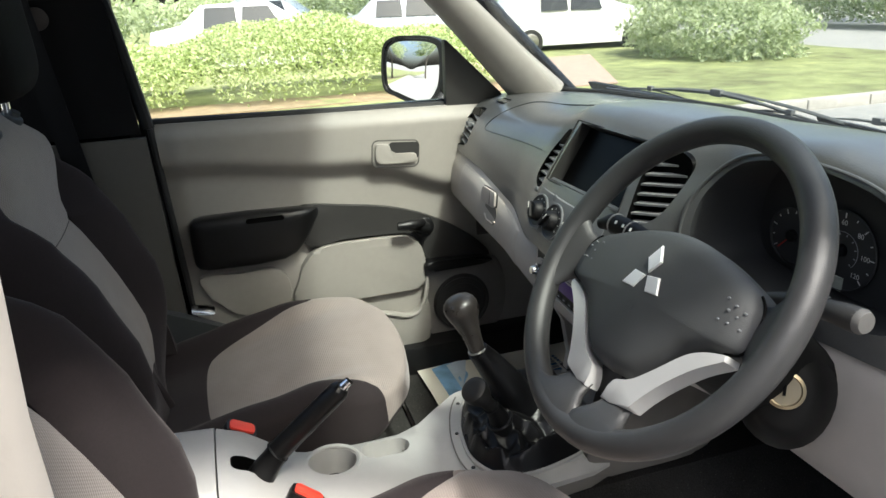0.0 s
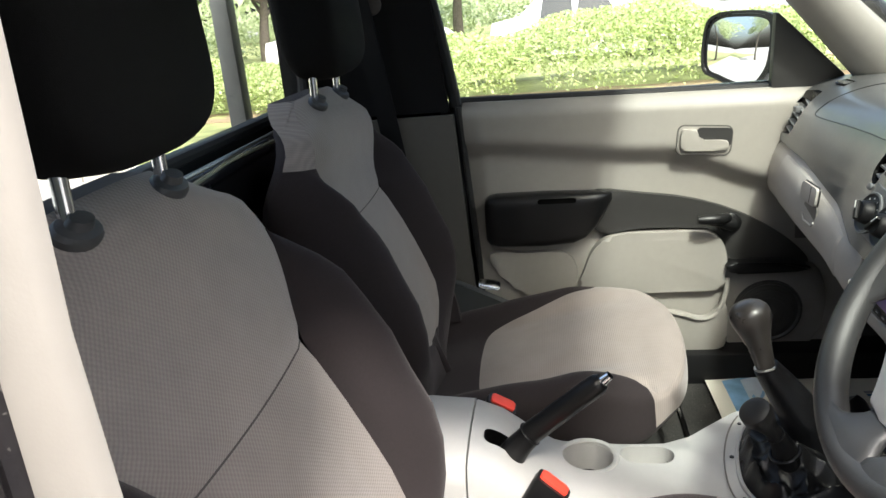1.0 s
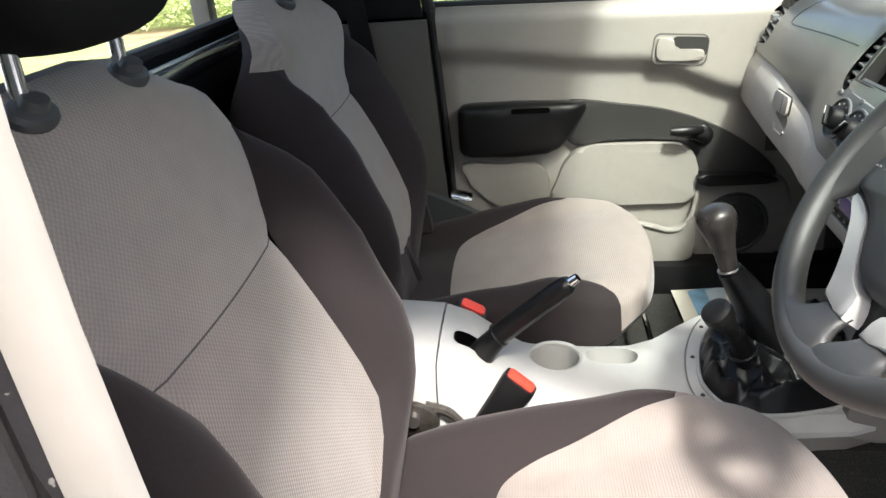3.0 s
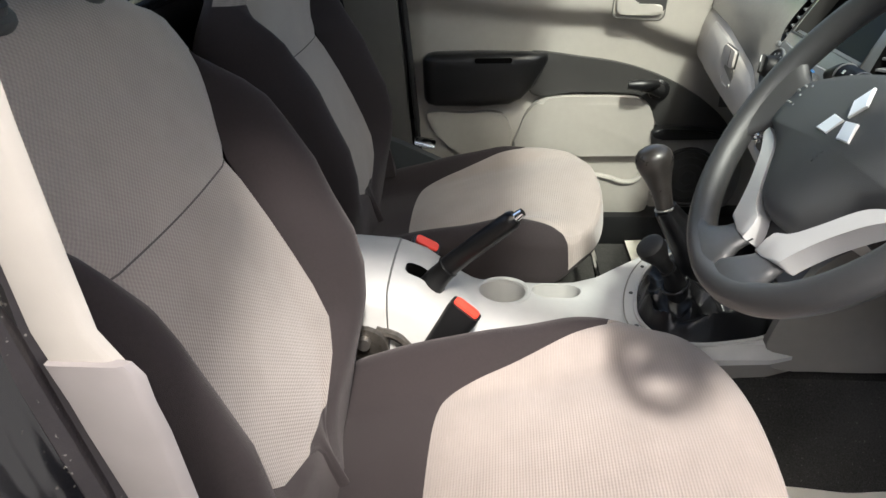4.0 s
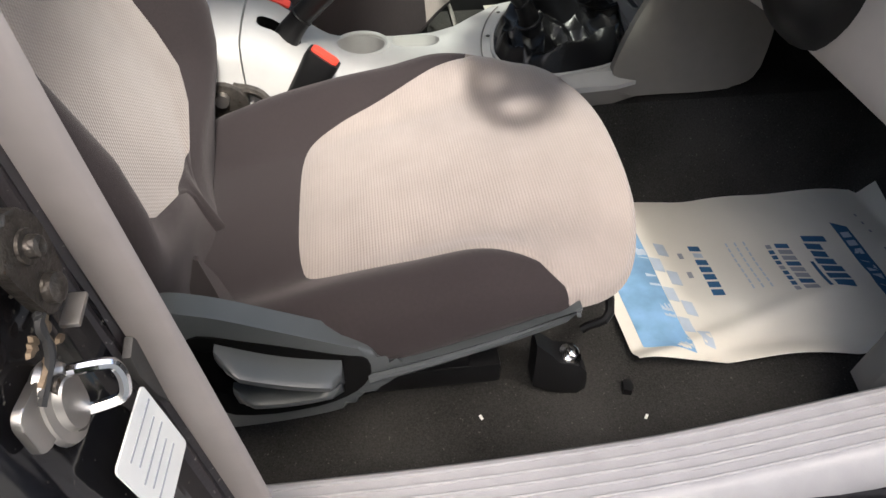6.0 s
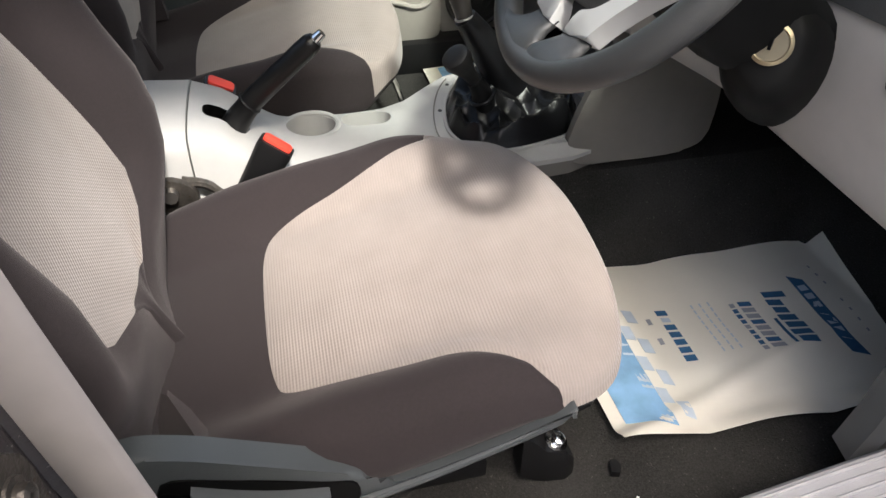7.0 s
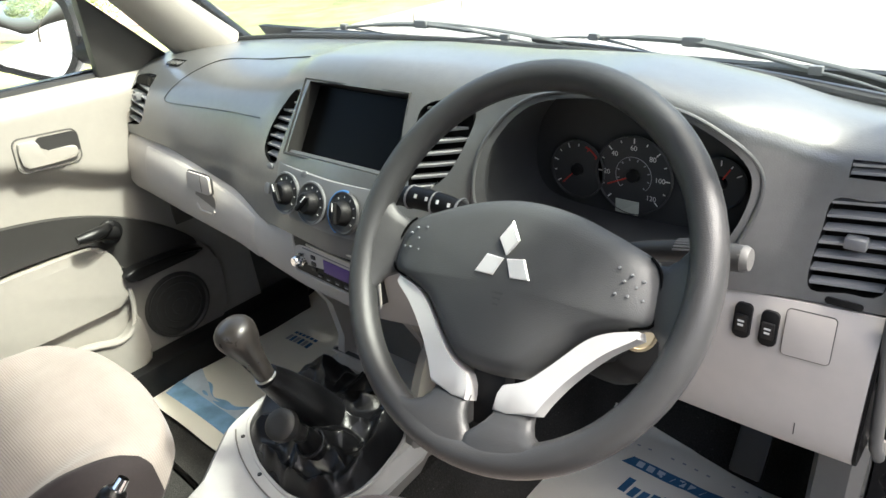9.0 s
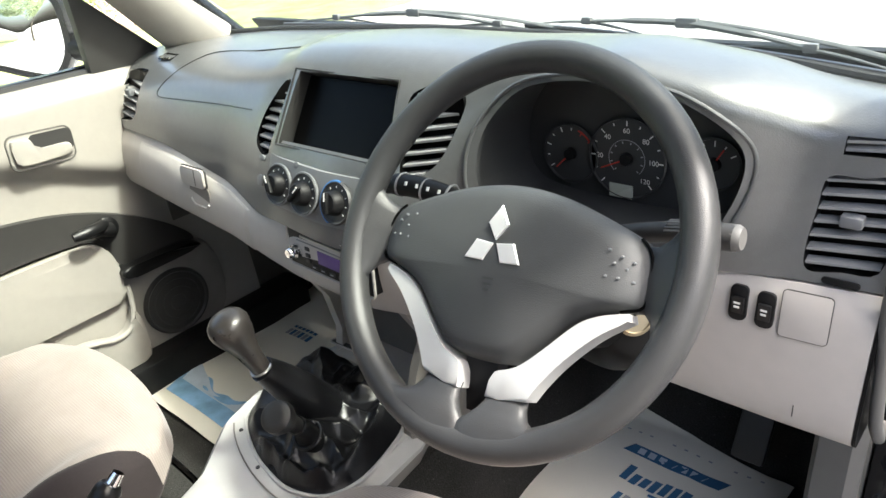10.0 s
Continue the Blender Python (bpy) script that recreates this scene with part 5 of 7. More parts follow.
part("spoke_bridge", loft([[WH @ Vector((x, y, z)) for x, y, z in r] for r in ([(-0.018, -0.095, -0.012), (0.018, -0.095, -0.012), (0.018, -0.095, -0.03), (-0.018, -0.095, -0.03)], [(-0.015, -0.125, -0.020), (0.015, -0.125, -0.020), (0.015, -0.125, -0.034), (-0.015, -0.125, -0.034)], [(-0.012, -0.150, -0.026), (0.012, -0.150, -0.026), (0.012, -0.150, -0.036), (-0.012, -0.150, -0.036)])]), M_BLACK, wheel)
for a in (0, 120, 240):
    dia = [(0, 0.002), (0.0104, 0.0165), (0, 0.0330), (-0.0104, 0.0165)]
    part("badge_diamond", plate(dia, WH @ pose(0.003, 0.0, 0.0105, 0, 0, a + 1), 0.003, 0.0008, 1), M_BADGE, hub, "bright silver diamond")
for k in range(3):
    part("mark", rbox((0.012 - 0.003 * k, 0.002, 0.0006), WH @ pose(0.004, -0.032 - 0.005 * k, 0.0118), 0.0), M_RIM, hub)

col = base("steering_column", (0.36, 0.15, 0.5), "black steering column shroud with stalks and ignition lock", "steering column")
rings = []
for d, w, h in ((-0.035, 0.055, 0.05), (-0.09, 0.068, 0.058), (-0.15, 0.072, 0.062), (-0.24, 0.062, 0.05)):
    rings.append([WM @ Vector((x * w, y * h - 0.012, d)) for x, y in smooth_outline([(1, 0), (0.8, 0.75), (0, 1), (-0.8, 0.75), (-1, 0), (-0.75, -0.85), (0, -1), (0.75, -0.85)], 3)])
part("shroud", loft(rings), M_MATTE, col)
st = part("indicator_stalk", tube(spline([WM @ Vector(p) for p in ((-0.05, 0.022, -0.075), (-0.10, 0.032, -0.066), (-0.121, 0.036, -0.062), (-0.155, 0.038, -0.058), (-0.190, 0.036, -0.056), (-0.212, 0.028, -0.056))], 3), list(np.interp(range(16), [0, 5, 7, 12, 13, 15], [0.0095, 0.0105, 0.0125, 0.0125, 0.010, 0.007])), 14), M_BLACK, col, "black light stalk with white symbols")
for k in range(4):
    part("mark", rbox((0.0032, 0.0042, 0.001), WM @ pose(-0.124 - 0.015 * k, 0.0375, -0.0476 + 0.0012 * k, 0, 0, 6), 0.0), M_WHITE, st)
for x in (-0.117, -0.150, -0.184):
    q0 = WM @ Vector((x, 0.0368, -0.0618 - 0.08 * (x + 0.117)))
    part("stalk_ring", tube([frame_of(q0, WM.to_3x3() @ Vector((-1, 0.02, 0.08))) @ Vector((0.0128 * math.cos(a), 0.0128 * math.sin(a), 0)) for a in np.linspace(0, 2 * math.pi, 24)], 0.0014, 6), M_STACK, st)
wiper_st = part("wiper_stalk", tube(spline([WM @ Vector(p) for p in ((0.045, 0.032, -0.082), (0.085, 0.045, -0.072), (0.125, 0.053, -0.062), (0.155, 0.0565, -0.059), (0.174, 0.058, -0.0585))], 3), list(np.interp(range(13), [0, 8, 10, 12], [0.009, 0.010, 0.0115, 0.0115])), 14), M_BAND, col, "dark wiper stalk with a ribbed ring")
part("end_cap", lathe([(0, 0), (0.0112, 0), (0.0112, 0.004), (0.009, 0.008), (0, 0.009)], frame_of(WM @ Vector((0.172, 0.058, -0.0585)), WM.to_3x3() @ Vector((1, 0.08, 0.04))), 18), M_POD, wiper_st)
for k in range(6):
    q = 0.35 + 0.25 * k
    part("grip_rib", tube([WM @ Vector((0.118, 0.0512 + 0.0112 * math.cos(q), -0.0635 + 0.0112 * math.sin(q))), WM @ Vector((0.138, 0.0545 + 0.0116 * math.cos(q), -0.0608 + 0.0116 * math.sin(q)))], 0.0009, 5), M_STACK, wiper_st)
ig = frame_of((0.424, 0.125, 0.538), (0.62, -0.68, 0.39)) @ Matrix.Scale(1.3, 4)
lock = part("ignition_lock", lathe([(0, 0), (0.0155, 0), (0.0155, 0.006), (0.0130, 0.0075), (0.0120, 0.0065), (0, 0.0065)], ig, 28), M_BRASS, col, "round metal ignition lock")
part("key_slot", rbox((0.0025, 0.009, 0.002), ig @ pose(0, 0, 0.0075), 0.0), M_SCREEN, lock)
rings = []
for d, r in ((0.004, 0.019), (0.0, 0.024), (-0.012, 0.031), (-0.05, 0.039), (-0.10, 0.044), (-0.14, 0.042)):
    rings.append([ig @ Vector((r * math.cos(a) * (1.15 if math.cos(a) < 0 else 1.0), r * math.sin(a) * (1.45 if math.sin(a) < 0 else 1.1), d)) for a in (2 * math.pi * q / 28 for q in range(28))])
part("lock_housing", loft(rings), M_MATTE, col, "black plastic housing round the ignition lock", 60)


# ---- seats ----
M_SEAM = mat("cloth_seam", (0.07, 0.06, 0.056), 0.9, var=0.1, scale=200)

def seat(cx, dy, side, label):
    """A front seat; side is +1 where the outer edge lies at larger x."""
    S = base("front_seat", (cx, -0.3 + dy, 0.04), label, "car seat", "front seats")

    def P(u, y, z):
        return Vector((cx + side * u, y + dy, z))

    # cushion, as rings from its middle outwards
    edge = smooth_outline([(-0.19, -0.545), (0, -0.56), (0.19, -0.545), (0.232, -0.48), (0.238, -0.36), (0.240, -0.22), (0.236, -0.12), (0.21, -0.055), (0.12, -0.018), (0, -0.008), (-0.12, -0.018), (-0.21, -0.055), (-0.238, -0.12), (-0.242, -0.22), (-0.238, -0.36), (-0.232, -0.48)], 10)
    c0 = (0.0, -0.235)
    N = 176
    ang = [2 * math.pi * k / N for k in range(N)]

    def radial(outline):
        pa = np.array([math.atan2(y - c0[1], x - c0[0]) % (2 * math.pi) for x, y in outline])
        pr = np.array([math.hypot(x - c0[0], y - c0[1]) for x, y in outline])
        o = np.argsort(pa)
        return np.interp(ang, pa[o], pr[o], period=2 * math.pi)

    inner = smooth_outline([(-0.058, -0.389), (0.057, -0.388), (0.110, -0.382), (0.130, -0.370), (0.143, -0.325), (0.156, -0.26), (0.171, -0.192), *(((0.204, -0.137), (0.236, -0.111), (0.222, -0.062)) if side > 0 else ((0.193, -0.125), (0.230, -0.072), (0.205, -0.046))), (0.12, -0.022), (0, -0.012), (-0.12, -0.022), (-0.222, -0.062), (-0.236, -0.124), (-0.205, -0.160), (-0.187, -0.196), (-0.162, -0.278), (-0.148, -0.335), (-0.133, -0.370), (-0.112, -0.383)], 8)
    if side < 0:
        inner = [(-x, y) for x, y in inner][::-1]
    ro, ri = radial(edge), radial(inner)
    ri = np.minimum(ri, ro * 0.965)

    def height(u, y):
        z = 0.304 + (0.25 if y < -0.12 else 0.12) * (y + 0.12)
        z += (0.038 + 0.008 * sstep(-0.25, -0.35, y)) * sstep(0.12, 0.20, abs(u)) * sstep(-0.08, -0.22, y) * (1 if u < 0 else 0.75)
        z += 0.006 * (1 - min(1, (u / 0.14) ** 2)) * sstep(-0.38, -0.30, y)
        return z

    def low(u, y):
        """The lower edge of the cushion: on its outer side it rises to the front with the plastic lip."""
        f = sstep(-0.16, 0.10, u)
        return (0.205 + 0.040 * sstep(-0.12, -0.05, y)) * (1 - f) + f * max(0.165, min(0.280, 0.212 + 0.32 * (y + 0.31)))

    def point(k, r):
        s = r / ro[k]
        u, y = c0[0] + r * math.cos(ang[k]), c0[1] + r * math.sin(ang[k])
        e = max(0.0, (s - 0.80) / 0.20)
        front = max(0.0, math.sin(ang[k]))
        z = height(u, y) - (0.036 - 0.012 * front) * (1 - math.sqrt(max(0.0, 1 - min(1, e) ** 2)))
        z += 0.0035 * noise.noise((u * 9, y * 9, cx * 3))
        return u, y, z

    rows = []
    NI, NO = 14, 8
    for j in range(NI + 1):
        f = max(0.02, j / NI)
        rows.append([point(k, ri[k] * f) for k in range(N)])
    for k in range(N):  # the seam lies in a groove
        u, y, z = rows[NI][k]
        rows[NI][k] = (u, y, z - (0.004 if ri[k] < ro[k] * 0.94 else 0.001))
    for j in range(1, NO + 1):
        f = j / NO
        f = 1 - (1 - f) ** 1.5
        rows.append([point(k, ri[k] + (ro[k] - ri[k]) * f) for k in range(N)])
    for out, dz in ((1.012, 0.024), (1.014, 0.012), (1.0, 0.002), (0.92, -0.006)):
        ring = []
        for k in range(N):
            u, y = c0[0] + ro[k] * out * math.cos(ang[k]), c0[1] + ro[k] * out * math.sin(ang[k])
            ring.append((u, y, min(low(u, y) + dz, rows[NI + NO][k][2] - 0.004 + 0.2 * (dz - 0.024))))
        rows.append(ring)

    def front_zone(k):
        return ri[k] > ro[k] * 0.93 and math.sin(ang[k]) > 0

    for nm, m_, lab, test in (("cushion", M_BOLSTER, "dark charcoal cloth cushion", lambda j, k: j >= NI and (j > NI + NO + 1 or not front_zone(k))), ("cushion_insert", M_INSERT, "ribbed light beige-grey cloth", lambda j, k: j < NI or (front_zone(k) and j <= NI + NO + 1))):
        bm = bmnew()
        vs = {}

        def vert(j, k):
            if (j, k) not in vs:
                vs[(j, k)] = bm.verts.new(P(*rows[j][k]))
            return vs[(j, k)]

        for j in range(len(rows) - 1):
            for k in range(N):
                if test(j, k):
                    bm.faces.new((vert(j, k), vert(j, (k + 1) % N), vert(j + 1, (k + 1) % N), vert(j + 1, k)))
        if nm == "cushion_insert":
            bm.faces.new([vert(0, k) for k in range(N)][::-1])
        part(nm, bm, m_, S, lab, 75)

    # backrest; the passenger's leans back a little less
    dy0 = dy * 0.65

    def P(u, y, z):
        return Vector((cx + side * u, y + dy0 * (1 - 0.6 * sstep(0.60, 0.73, z)), z))

    zz = [0.19, 0.22, 0.245, 0.27, 0.285, 0.30, 0.312, 0.325, 0.34, 0.355, 0.375, 0.40, 0.45, 0.50, 0.53, 0.55, 0.573, 0.577, 0.59, 0.61, 0.63, 0.65, 0.67, 0.69, 0.71, 0.73, 0.748, 0.762, 0.774, 0.783, 0.789, 0.793]
    Wz, Ww = [0.19, 0.245, 0.30, 0.36, 0.45, 0.55, 0.60, 0.64, 0.67, 0.70, 0.73, 0.755, 0.775, 0.787, 0.793], [0.205, 0.220, 0.234, 0.244, 0.250, 0.249, 0.243, 0.236, 0.226, 0.212, 0.194, 0.177, 0.158, 0.135, 0.105]
    Bz, Bw = [0.19, 0.245, 0.28, 0.30, 0.325, 0.355, 0.40, 0.45, 0.50, 0.577, 0.61, 0.65, 0.677, 0.70, 0.73, 0.755, 0.775, 0.787, 0.793], [0.006, 0.008, 0.012, 0.045, 0.112, 0.150, 0.153, 0.146, 0.142, 0.144, 0.163, 0.190, 0.204, 0.200, 0.186, 0.170, 0.152, 0.129, 0.098]
    Cz, Cw = [0.19, 0.27, 0.35, 0.41, 0.45, 0.51, 0.555, 0.60, 0.63, 0.65, 0.665, 0.685, 0.71], [-0.034, 0.010, 0.052, 0.074, 0.079, 0.074, 0.074, 0.063, 0.052, 0.034, 0.018, -0.006, -0.014]
    NC, NB = 14, 10

    def row(z):
        W = float(np.interp(z, Wz, Ww))
        B = min(float(np.interp(z, Bz, Bw)), W - 0.003)
        roll = 0.028 * max(0, (z - 0.725) / 0.068) ** 2.5
        y0 = -0.620 - 0.36 * (z - 0.577)
        crest = float(np.interp(z, Cz, Cw))
        scoop = 0.018 * sstep(0.60, 0.46, z) * sstep(0.22, 0.34, z)
        pts = []
        for k in range(NC + 1):
            t = 2 * k / NC - 1
            pts.append((B * t, y0 + 0.008 * (1 - t * t) + scoop * t**4 - 0.004 * sstep(0.62, 0.69, z) * t**6 - roll - (0.004 if abs(t) == 1 else 0), z))
        right = []
        for k in range(1, NB + 1):
            t = k / NB
            u = B + (W - B) * t
            up = sstep(0.64, 0.71, z)
            q = math.sin(math.pi / 2 * min(1, t / 0.6))
            e = max(0, (t - 0.62) / 0.38)
            drop = (1 - up) * 0.075 * (1 - math.sqrt(max(0, 1 - e * e))) + up * (0.010 * t + 0.022 * (1 - math.sqrt(1 - t**2)))
            right.append((u, y0 + scoop * (1 - q) + crest * q - drop - 0.006 * up - roll, z))
        dp = 0.085 - 0.035 * sstep(0.58, 0.74, z)
        cap = 0.022 * sstep(0.755, 0.793, z)
        backs = [(W * 1.0, y0 - dp - 0.3 * roll + cap, z), (W * 0.9, y0 - dp - 0.022 + cap, z)]
        left = [(-u, y, z_) for u, y, z_ in right]
        return pts, right, backs, left, [(-u, y, z_) for u, y, z_ in backs]

    def crown(q):
        u, y, z = q
        return (u, y, z - 0.026 * sstep(0.72, 0.793, z) * min(1.0, abs(u) / 0.16) ** 2.5)

    data = [tuple([crown(q) for q in grp] for grp in row(z)) for z in zz]
    cut_i = zz.index(0.577)

    def panel_bm(i0, i1):
        bm = bmnew()
        vs = [[bm.verts.new(P(u, y - (0.004 if (i == cut_i - 1 or i == cut_i) else 0), z)) for u, y, z in data[i][0]] for i in range(i0, i1)]
        for a, b in zip(vs, vs[1:]):
            for k in range(NC):
                bm.faces.new((a[k], a[k + 1], b[k + 1], b[k]))
        return bm

    seam = [P(u, y - 0.0036, 0.575) for u, y, z in data[cut_i][0]]
    part("backrest_seam", tube(seam, 0.0012, 6), M_SEAM, S)
    foot_i = zz.index(0.30)
    part("backrest_lower_insert", panel_bm(foot_i, cut_i), M_INSERT_BACK, S, "ribbed light lower back panel", 75)
    part("backrest_foot", panel_bm(0, foot_i + 1), M_BOLSTER, S, "", 75)
    part("backrest_upper_panel", panel_bm(cut_i - 1, len(zz)), M_INSERT_BACK, S, "ribbed light upper back panel", 75)
    bm = bmnew()
    rings = []
    for pts, right, backs, left, lbacks in data:
        rings.append([P(*pts[-1])] + [P(*q) for q in right + backs] + [P(*q) for q in lbacks[::-1] + left[::-1]] + [P(*pts[0])])
    vs = [[bm.verts.new(q) for q in r] for r in rings]
    side_i = zz.index(0.69)
    NR = NB + 2  # points of one flank and its back corner
    for i, (a, b) in enumerate(zip(vs, vs[1:])):
        for k in range(len(a) - 1):
            if i < side_i or NR - 1 <= k < len(a) - NR:
                bm.faces.new((a[k], a[k + 1], b[k + 1], b[k]))
    bm.faces.new(vs[-1])
    for first in (0, len(rings[0]) - NR):
        sb = bmnew()
        sv = [[sb.verts.new(q) for q in r[first:first + NR]] for r in rings[side_i:]]
        for a, b in zip(sv, sv[1:]):
            for k in range(NR - 1):
                sb.faces.new((a[k], a[k + 1], b[k + 1], b[k]))
        part("backrest_side_panel", sb, M_INSERT_BACK, S, "light cloth wrapping the shoulder of the backrest", 75)
    part("backrest_shell", bm, M_BOLSTER, S, "dark charcoal cloth side bolsters and back", 75)

    # headrest
    hm = Matrix.Translation(P(0, -0.700, 0.925)) @ Matrix.Rotation(radians(4), 4, "X")
    rr = []
    for k in range(25):
        t = math.sin(math.pi / 2 * (-1 + 2 * k / 24))
        s = max(0.0, 1 - abs(t) ** 4.5) ** 0.36
        rr.append([hm @ Vector((0.117 * max(s, 0.12) * x, 0.056 * max(s, 0.12) * y, 0.115 * t)) for x, y in smooth_outline([(1, 0), (0.94, 0.75), (0.55, 1.0), (0, 1.05), (-0.55, 1.0), (-0.94, 0.75), (-1, 0), (-0.9, -0.8), (0, -1), (0.9, -0.8)], 4)])
    part("headrest", loft(rr), M_HEADREST, S, "black cloth headrest", 70)
    for u in (-0.072, 0.072):
        p = part("headrest_post", tube([P(u, -0.707, 0.745), P(u, -0.703, 0.86)], 0.007, 12), M_CHROME, S, "chrome headrest post")
        part("post_guide", lathe([(0, -0.006), (0.020, -0.006), (0.0205, 0.000), (0.018, 0.004), (0.0115, 0.006), (0.0095, 0.013), (0, 0.013)], frame_of(P(u, -0.700, 0.776), (0, 0.55, 0.83)) @ Matrix.Diagonal((1.2, 0.85, 1, 1)), 22), M_HOOD, p, "dark grey plastic guide")

    def P(u, y, z):
        return Vector((cx + side * u, y + dy, z))

    # side shield, levers and frame
    sh = [(-0.545, 0.20), (-0.54, 0.295), (-0.50, 0.325), (-0.455, 0.317), (-0.40, 0.292), (-0.355, 0.270), (-0.315, 0.250), (-0.300, 0.232), (-0.27, 0.228), (-0.20, 0.247), (-0.13, 0.272), (-0.105, 0.279), (-0.12, 0.266), (-0.20, 0.234), (-0.30, 0.206), (-0.325, 0.176), (-0.36, 0.158), (-0.45, 0.148), (-0.53, 0.155)]
    sm = Matrix(((0, 0, side, 0), (1, 0, 0, 0), (0, 1, 0, 0), (0, 0, 0, 1)))
    shield = part("side_shield", plate(smooth_outline(sh, 4), Matrix.Translation(P(0.222, 0, 0)) @ sm, 0.026, 0.008, 3), M_SEATPLASTIC, S, "grey-black plastic side shield")
    part("shield_lip", tube(spline([P(0.249, -0.315, 0.209), P(0.249, -0.25, 0.226), P(0.248, -0.18, 0.249), P(0.244, -0.107, 0.277)], 5), [0.0055, 0.0052, 0.005, 0.0048, 0.0046, 0.0044, 0.0042, 0.004, 0.0038, 0.0036, 0.0034, 0.0032, 0.003, 0.0028, 0.0026, 0.0024], 8), M_SEATPLASTIC, shield)
    part("lever_pocket", plate(smooth_outline([(-0.475, 0.290), (-0.42, 0.278), (-0.345, 0.250), (-0.315, 0.238), (-0.320, 0.200), (-0.37, 0.172), (-0.455, 0.170), (-0.482, 0.22)], 4), Matrix.Translation(P(0.2465, 0, 0)) @ sm, 0.003, 0.001, 1), M_SCREEN, shield)
    for nm, ya, yb, za, zb, dp, lab in (("recline_lever", -0.452, -0.340, 0.280, 0.240, 0.032, "recline lever"), ("height_lever", -0.446, -0.342, 0.222, 0.226, 0.026, "")):
        rr = []
        for q in range(11):
            t = q / 10
            y, z = ya + (yb - ya) * t, za + (zb - za) * t - 0.006 * math.sin(math.pi * t)
            w = 0.35 + 0.65 * min(1, t / 0.15, (1 - t) / 0.08 + 0.3)
            rr.append([P(0.249 + o * w, y, z + dz) for o, dz in ((0, 0.002), (dp * 0.8, 0.002), (dp, -0.001), (dp * 1.02, -0.006), (dp * 0.75, -0.016), (dp * 0.35, -0.028), (0, -0.034))])
        part(nm, loft(rr), M_SEATPLASTIC, shield, lab, 50)
    part("cover_tab", loft([[P(0.178, -0.488, 0.250), P(0.196, -0.446, 0.250), P(0.168, -0.446, 0.250), P(0.158, -0.483, 0.250)], [P(0.185, -0.480, 0.295), P(0.194, -0.454, 0.293), P(0.176, -0.453, 0.295), P(0.168, -0.476, 0.295)], [P(0.187, -0.468, 0.332), P(0.190, -0.463, 0.332), P(0.184, -0.463, 0.332), P(0.182, -0.467, 0.332)]]), M_BOLSTER, S, "loose pointed corner of the seat cover")
    part("seat_pan", rbox((0.34, 0.34, 0.03), Matrix.Translation(P(0, -0.32, 0.165)), 0.01), M_BLACK, S, "black steel seat pan")
    for u in (-0.17, 0.17):
        part("rail", rbox((0.032, 0.40, 0.035), Matrix.Translation(P(u * 0.86, -0.36, 0.082)), 0.006), M_BLACK, S)
        part("riser", rbox((0.026, 0.32, 0.07), Matrix.Translation(P(u * 0.86, -0.36, 0.125)), 0.004), M_BLACK, S)
        uf = math.copysign(0.147, u)
        ft = part("foot", loft([[P(uf + a * w, y, z) for a, z in ((-1, zb), (1, zb), (1, zt - 0.012), (0.8, zt), (-0.8, zt), (-1, zt - 0.012))] for y, w, zb, zt in ((-0.118, 0.015, 0.05, 0.125), (-0.100, 0.019, 0.042, 0.108), (-0.088, 0.022, 0.04, 0.094), (-0.062, 0.024, 0.038, 0.086), (-0.050, 0.018, 0.038, 0.066))]), M_BLACK, S, "black steel seat foot")
        part("bolt", lathe([(0, 0), (0.015, 0), (0.015, 0.003), (0.009, 0.004), (0.0085, 0.011), (0.005, 0.013), (0, 0.013)], frame_of(P(uf + 0.002, -0.072, 0.088), (side * 0.15, 0.3, 0.9)), 12), M_CHROME, ft, "bright bolt")
    part("slide_bar", tube(spline([P(-0.16, -0.07, 0.10), P(-0.165, -0.03, 0.115), P(-0.15, -0.012, 0.135), P(0.10, -0.012, 0.13), P(0.12, -0.05, 0.10)], 5), 0.006, 8), M_CHROME if side < 0 else M_BLACK, S)
    part("hinge_bracket", plate(smooth_outline([(-0.545, 0.235), (-0.53, 0.275), (-0.495, 0.282), (-0.468, 0.262), (-0.475, 0.235)], 3), Matrix.Translation(P(-0.236, 0, 0)) @ sm, 0.010, 0.003), M_GRIME, S, "dark steel backrest hinge")
    part("hinge_pin", tube([P(-0.248, -0.500, 0.262), P(-0.215, -0.500, 0.262)], 0.010, 10), M_STEEL, S)
    part("hinge_arm", tube(spline([P(-0.242, -0.485, 0.268), P(-0.240, -0.455, 0.262), P(-0.236, -0.43, 0.240)], 4), [0.009, 0.008, 0.008, 0.007, 0.007, 0.007, 0.006, 0.006, 0.005], 8), M_GRIME, S)
    return S


seat(0.358, 0.0, 1, "driver's seat in light beige and charcoal cloth, black headrest")
seat(-0.362, -0.10, -1, "passenger seat in light beige and charcoal cloth, black headrest")


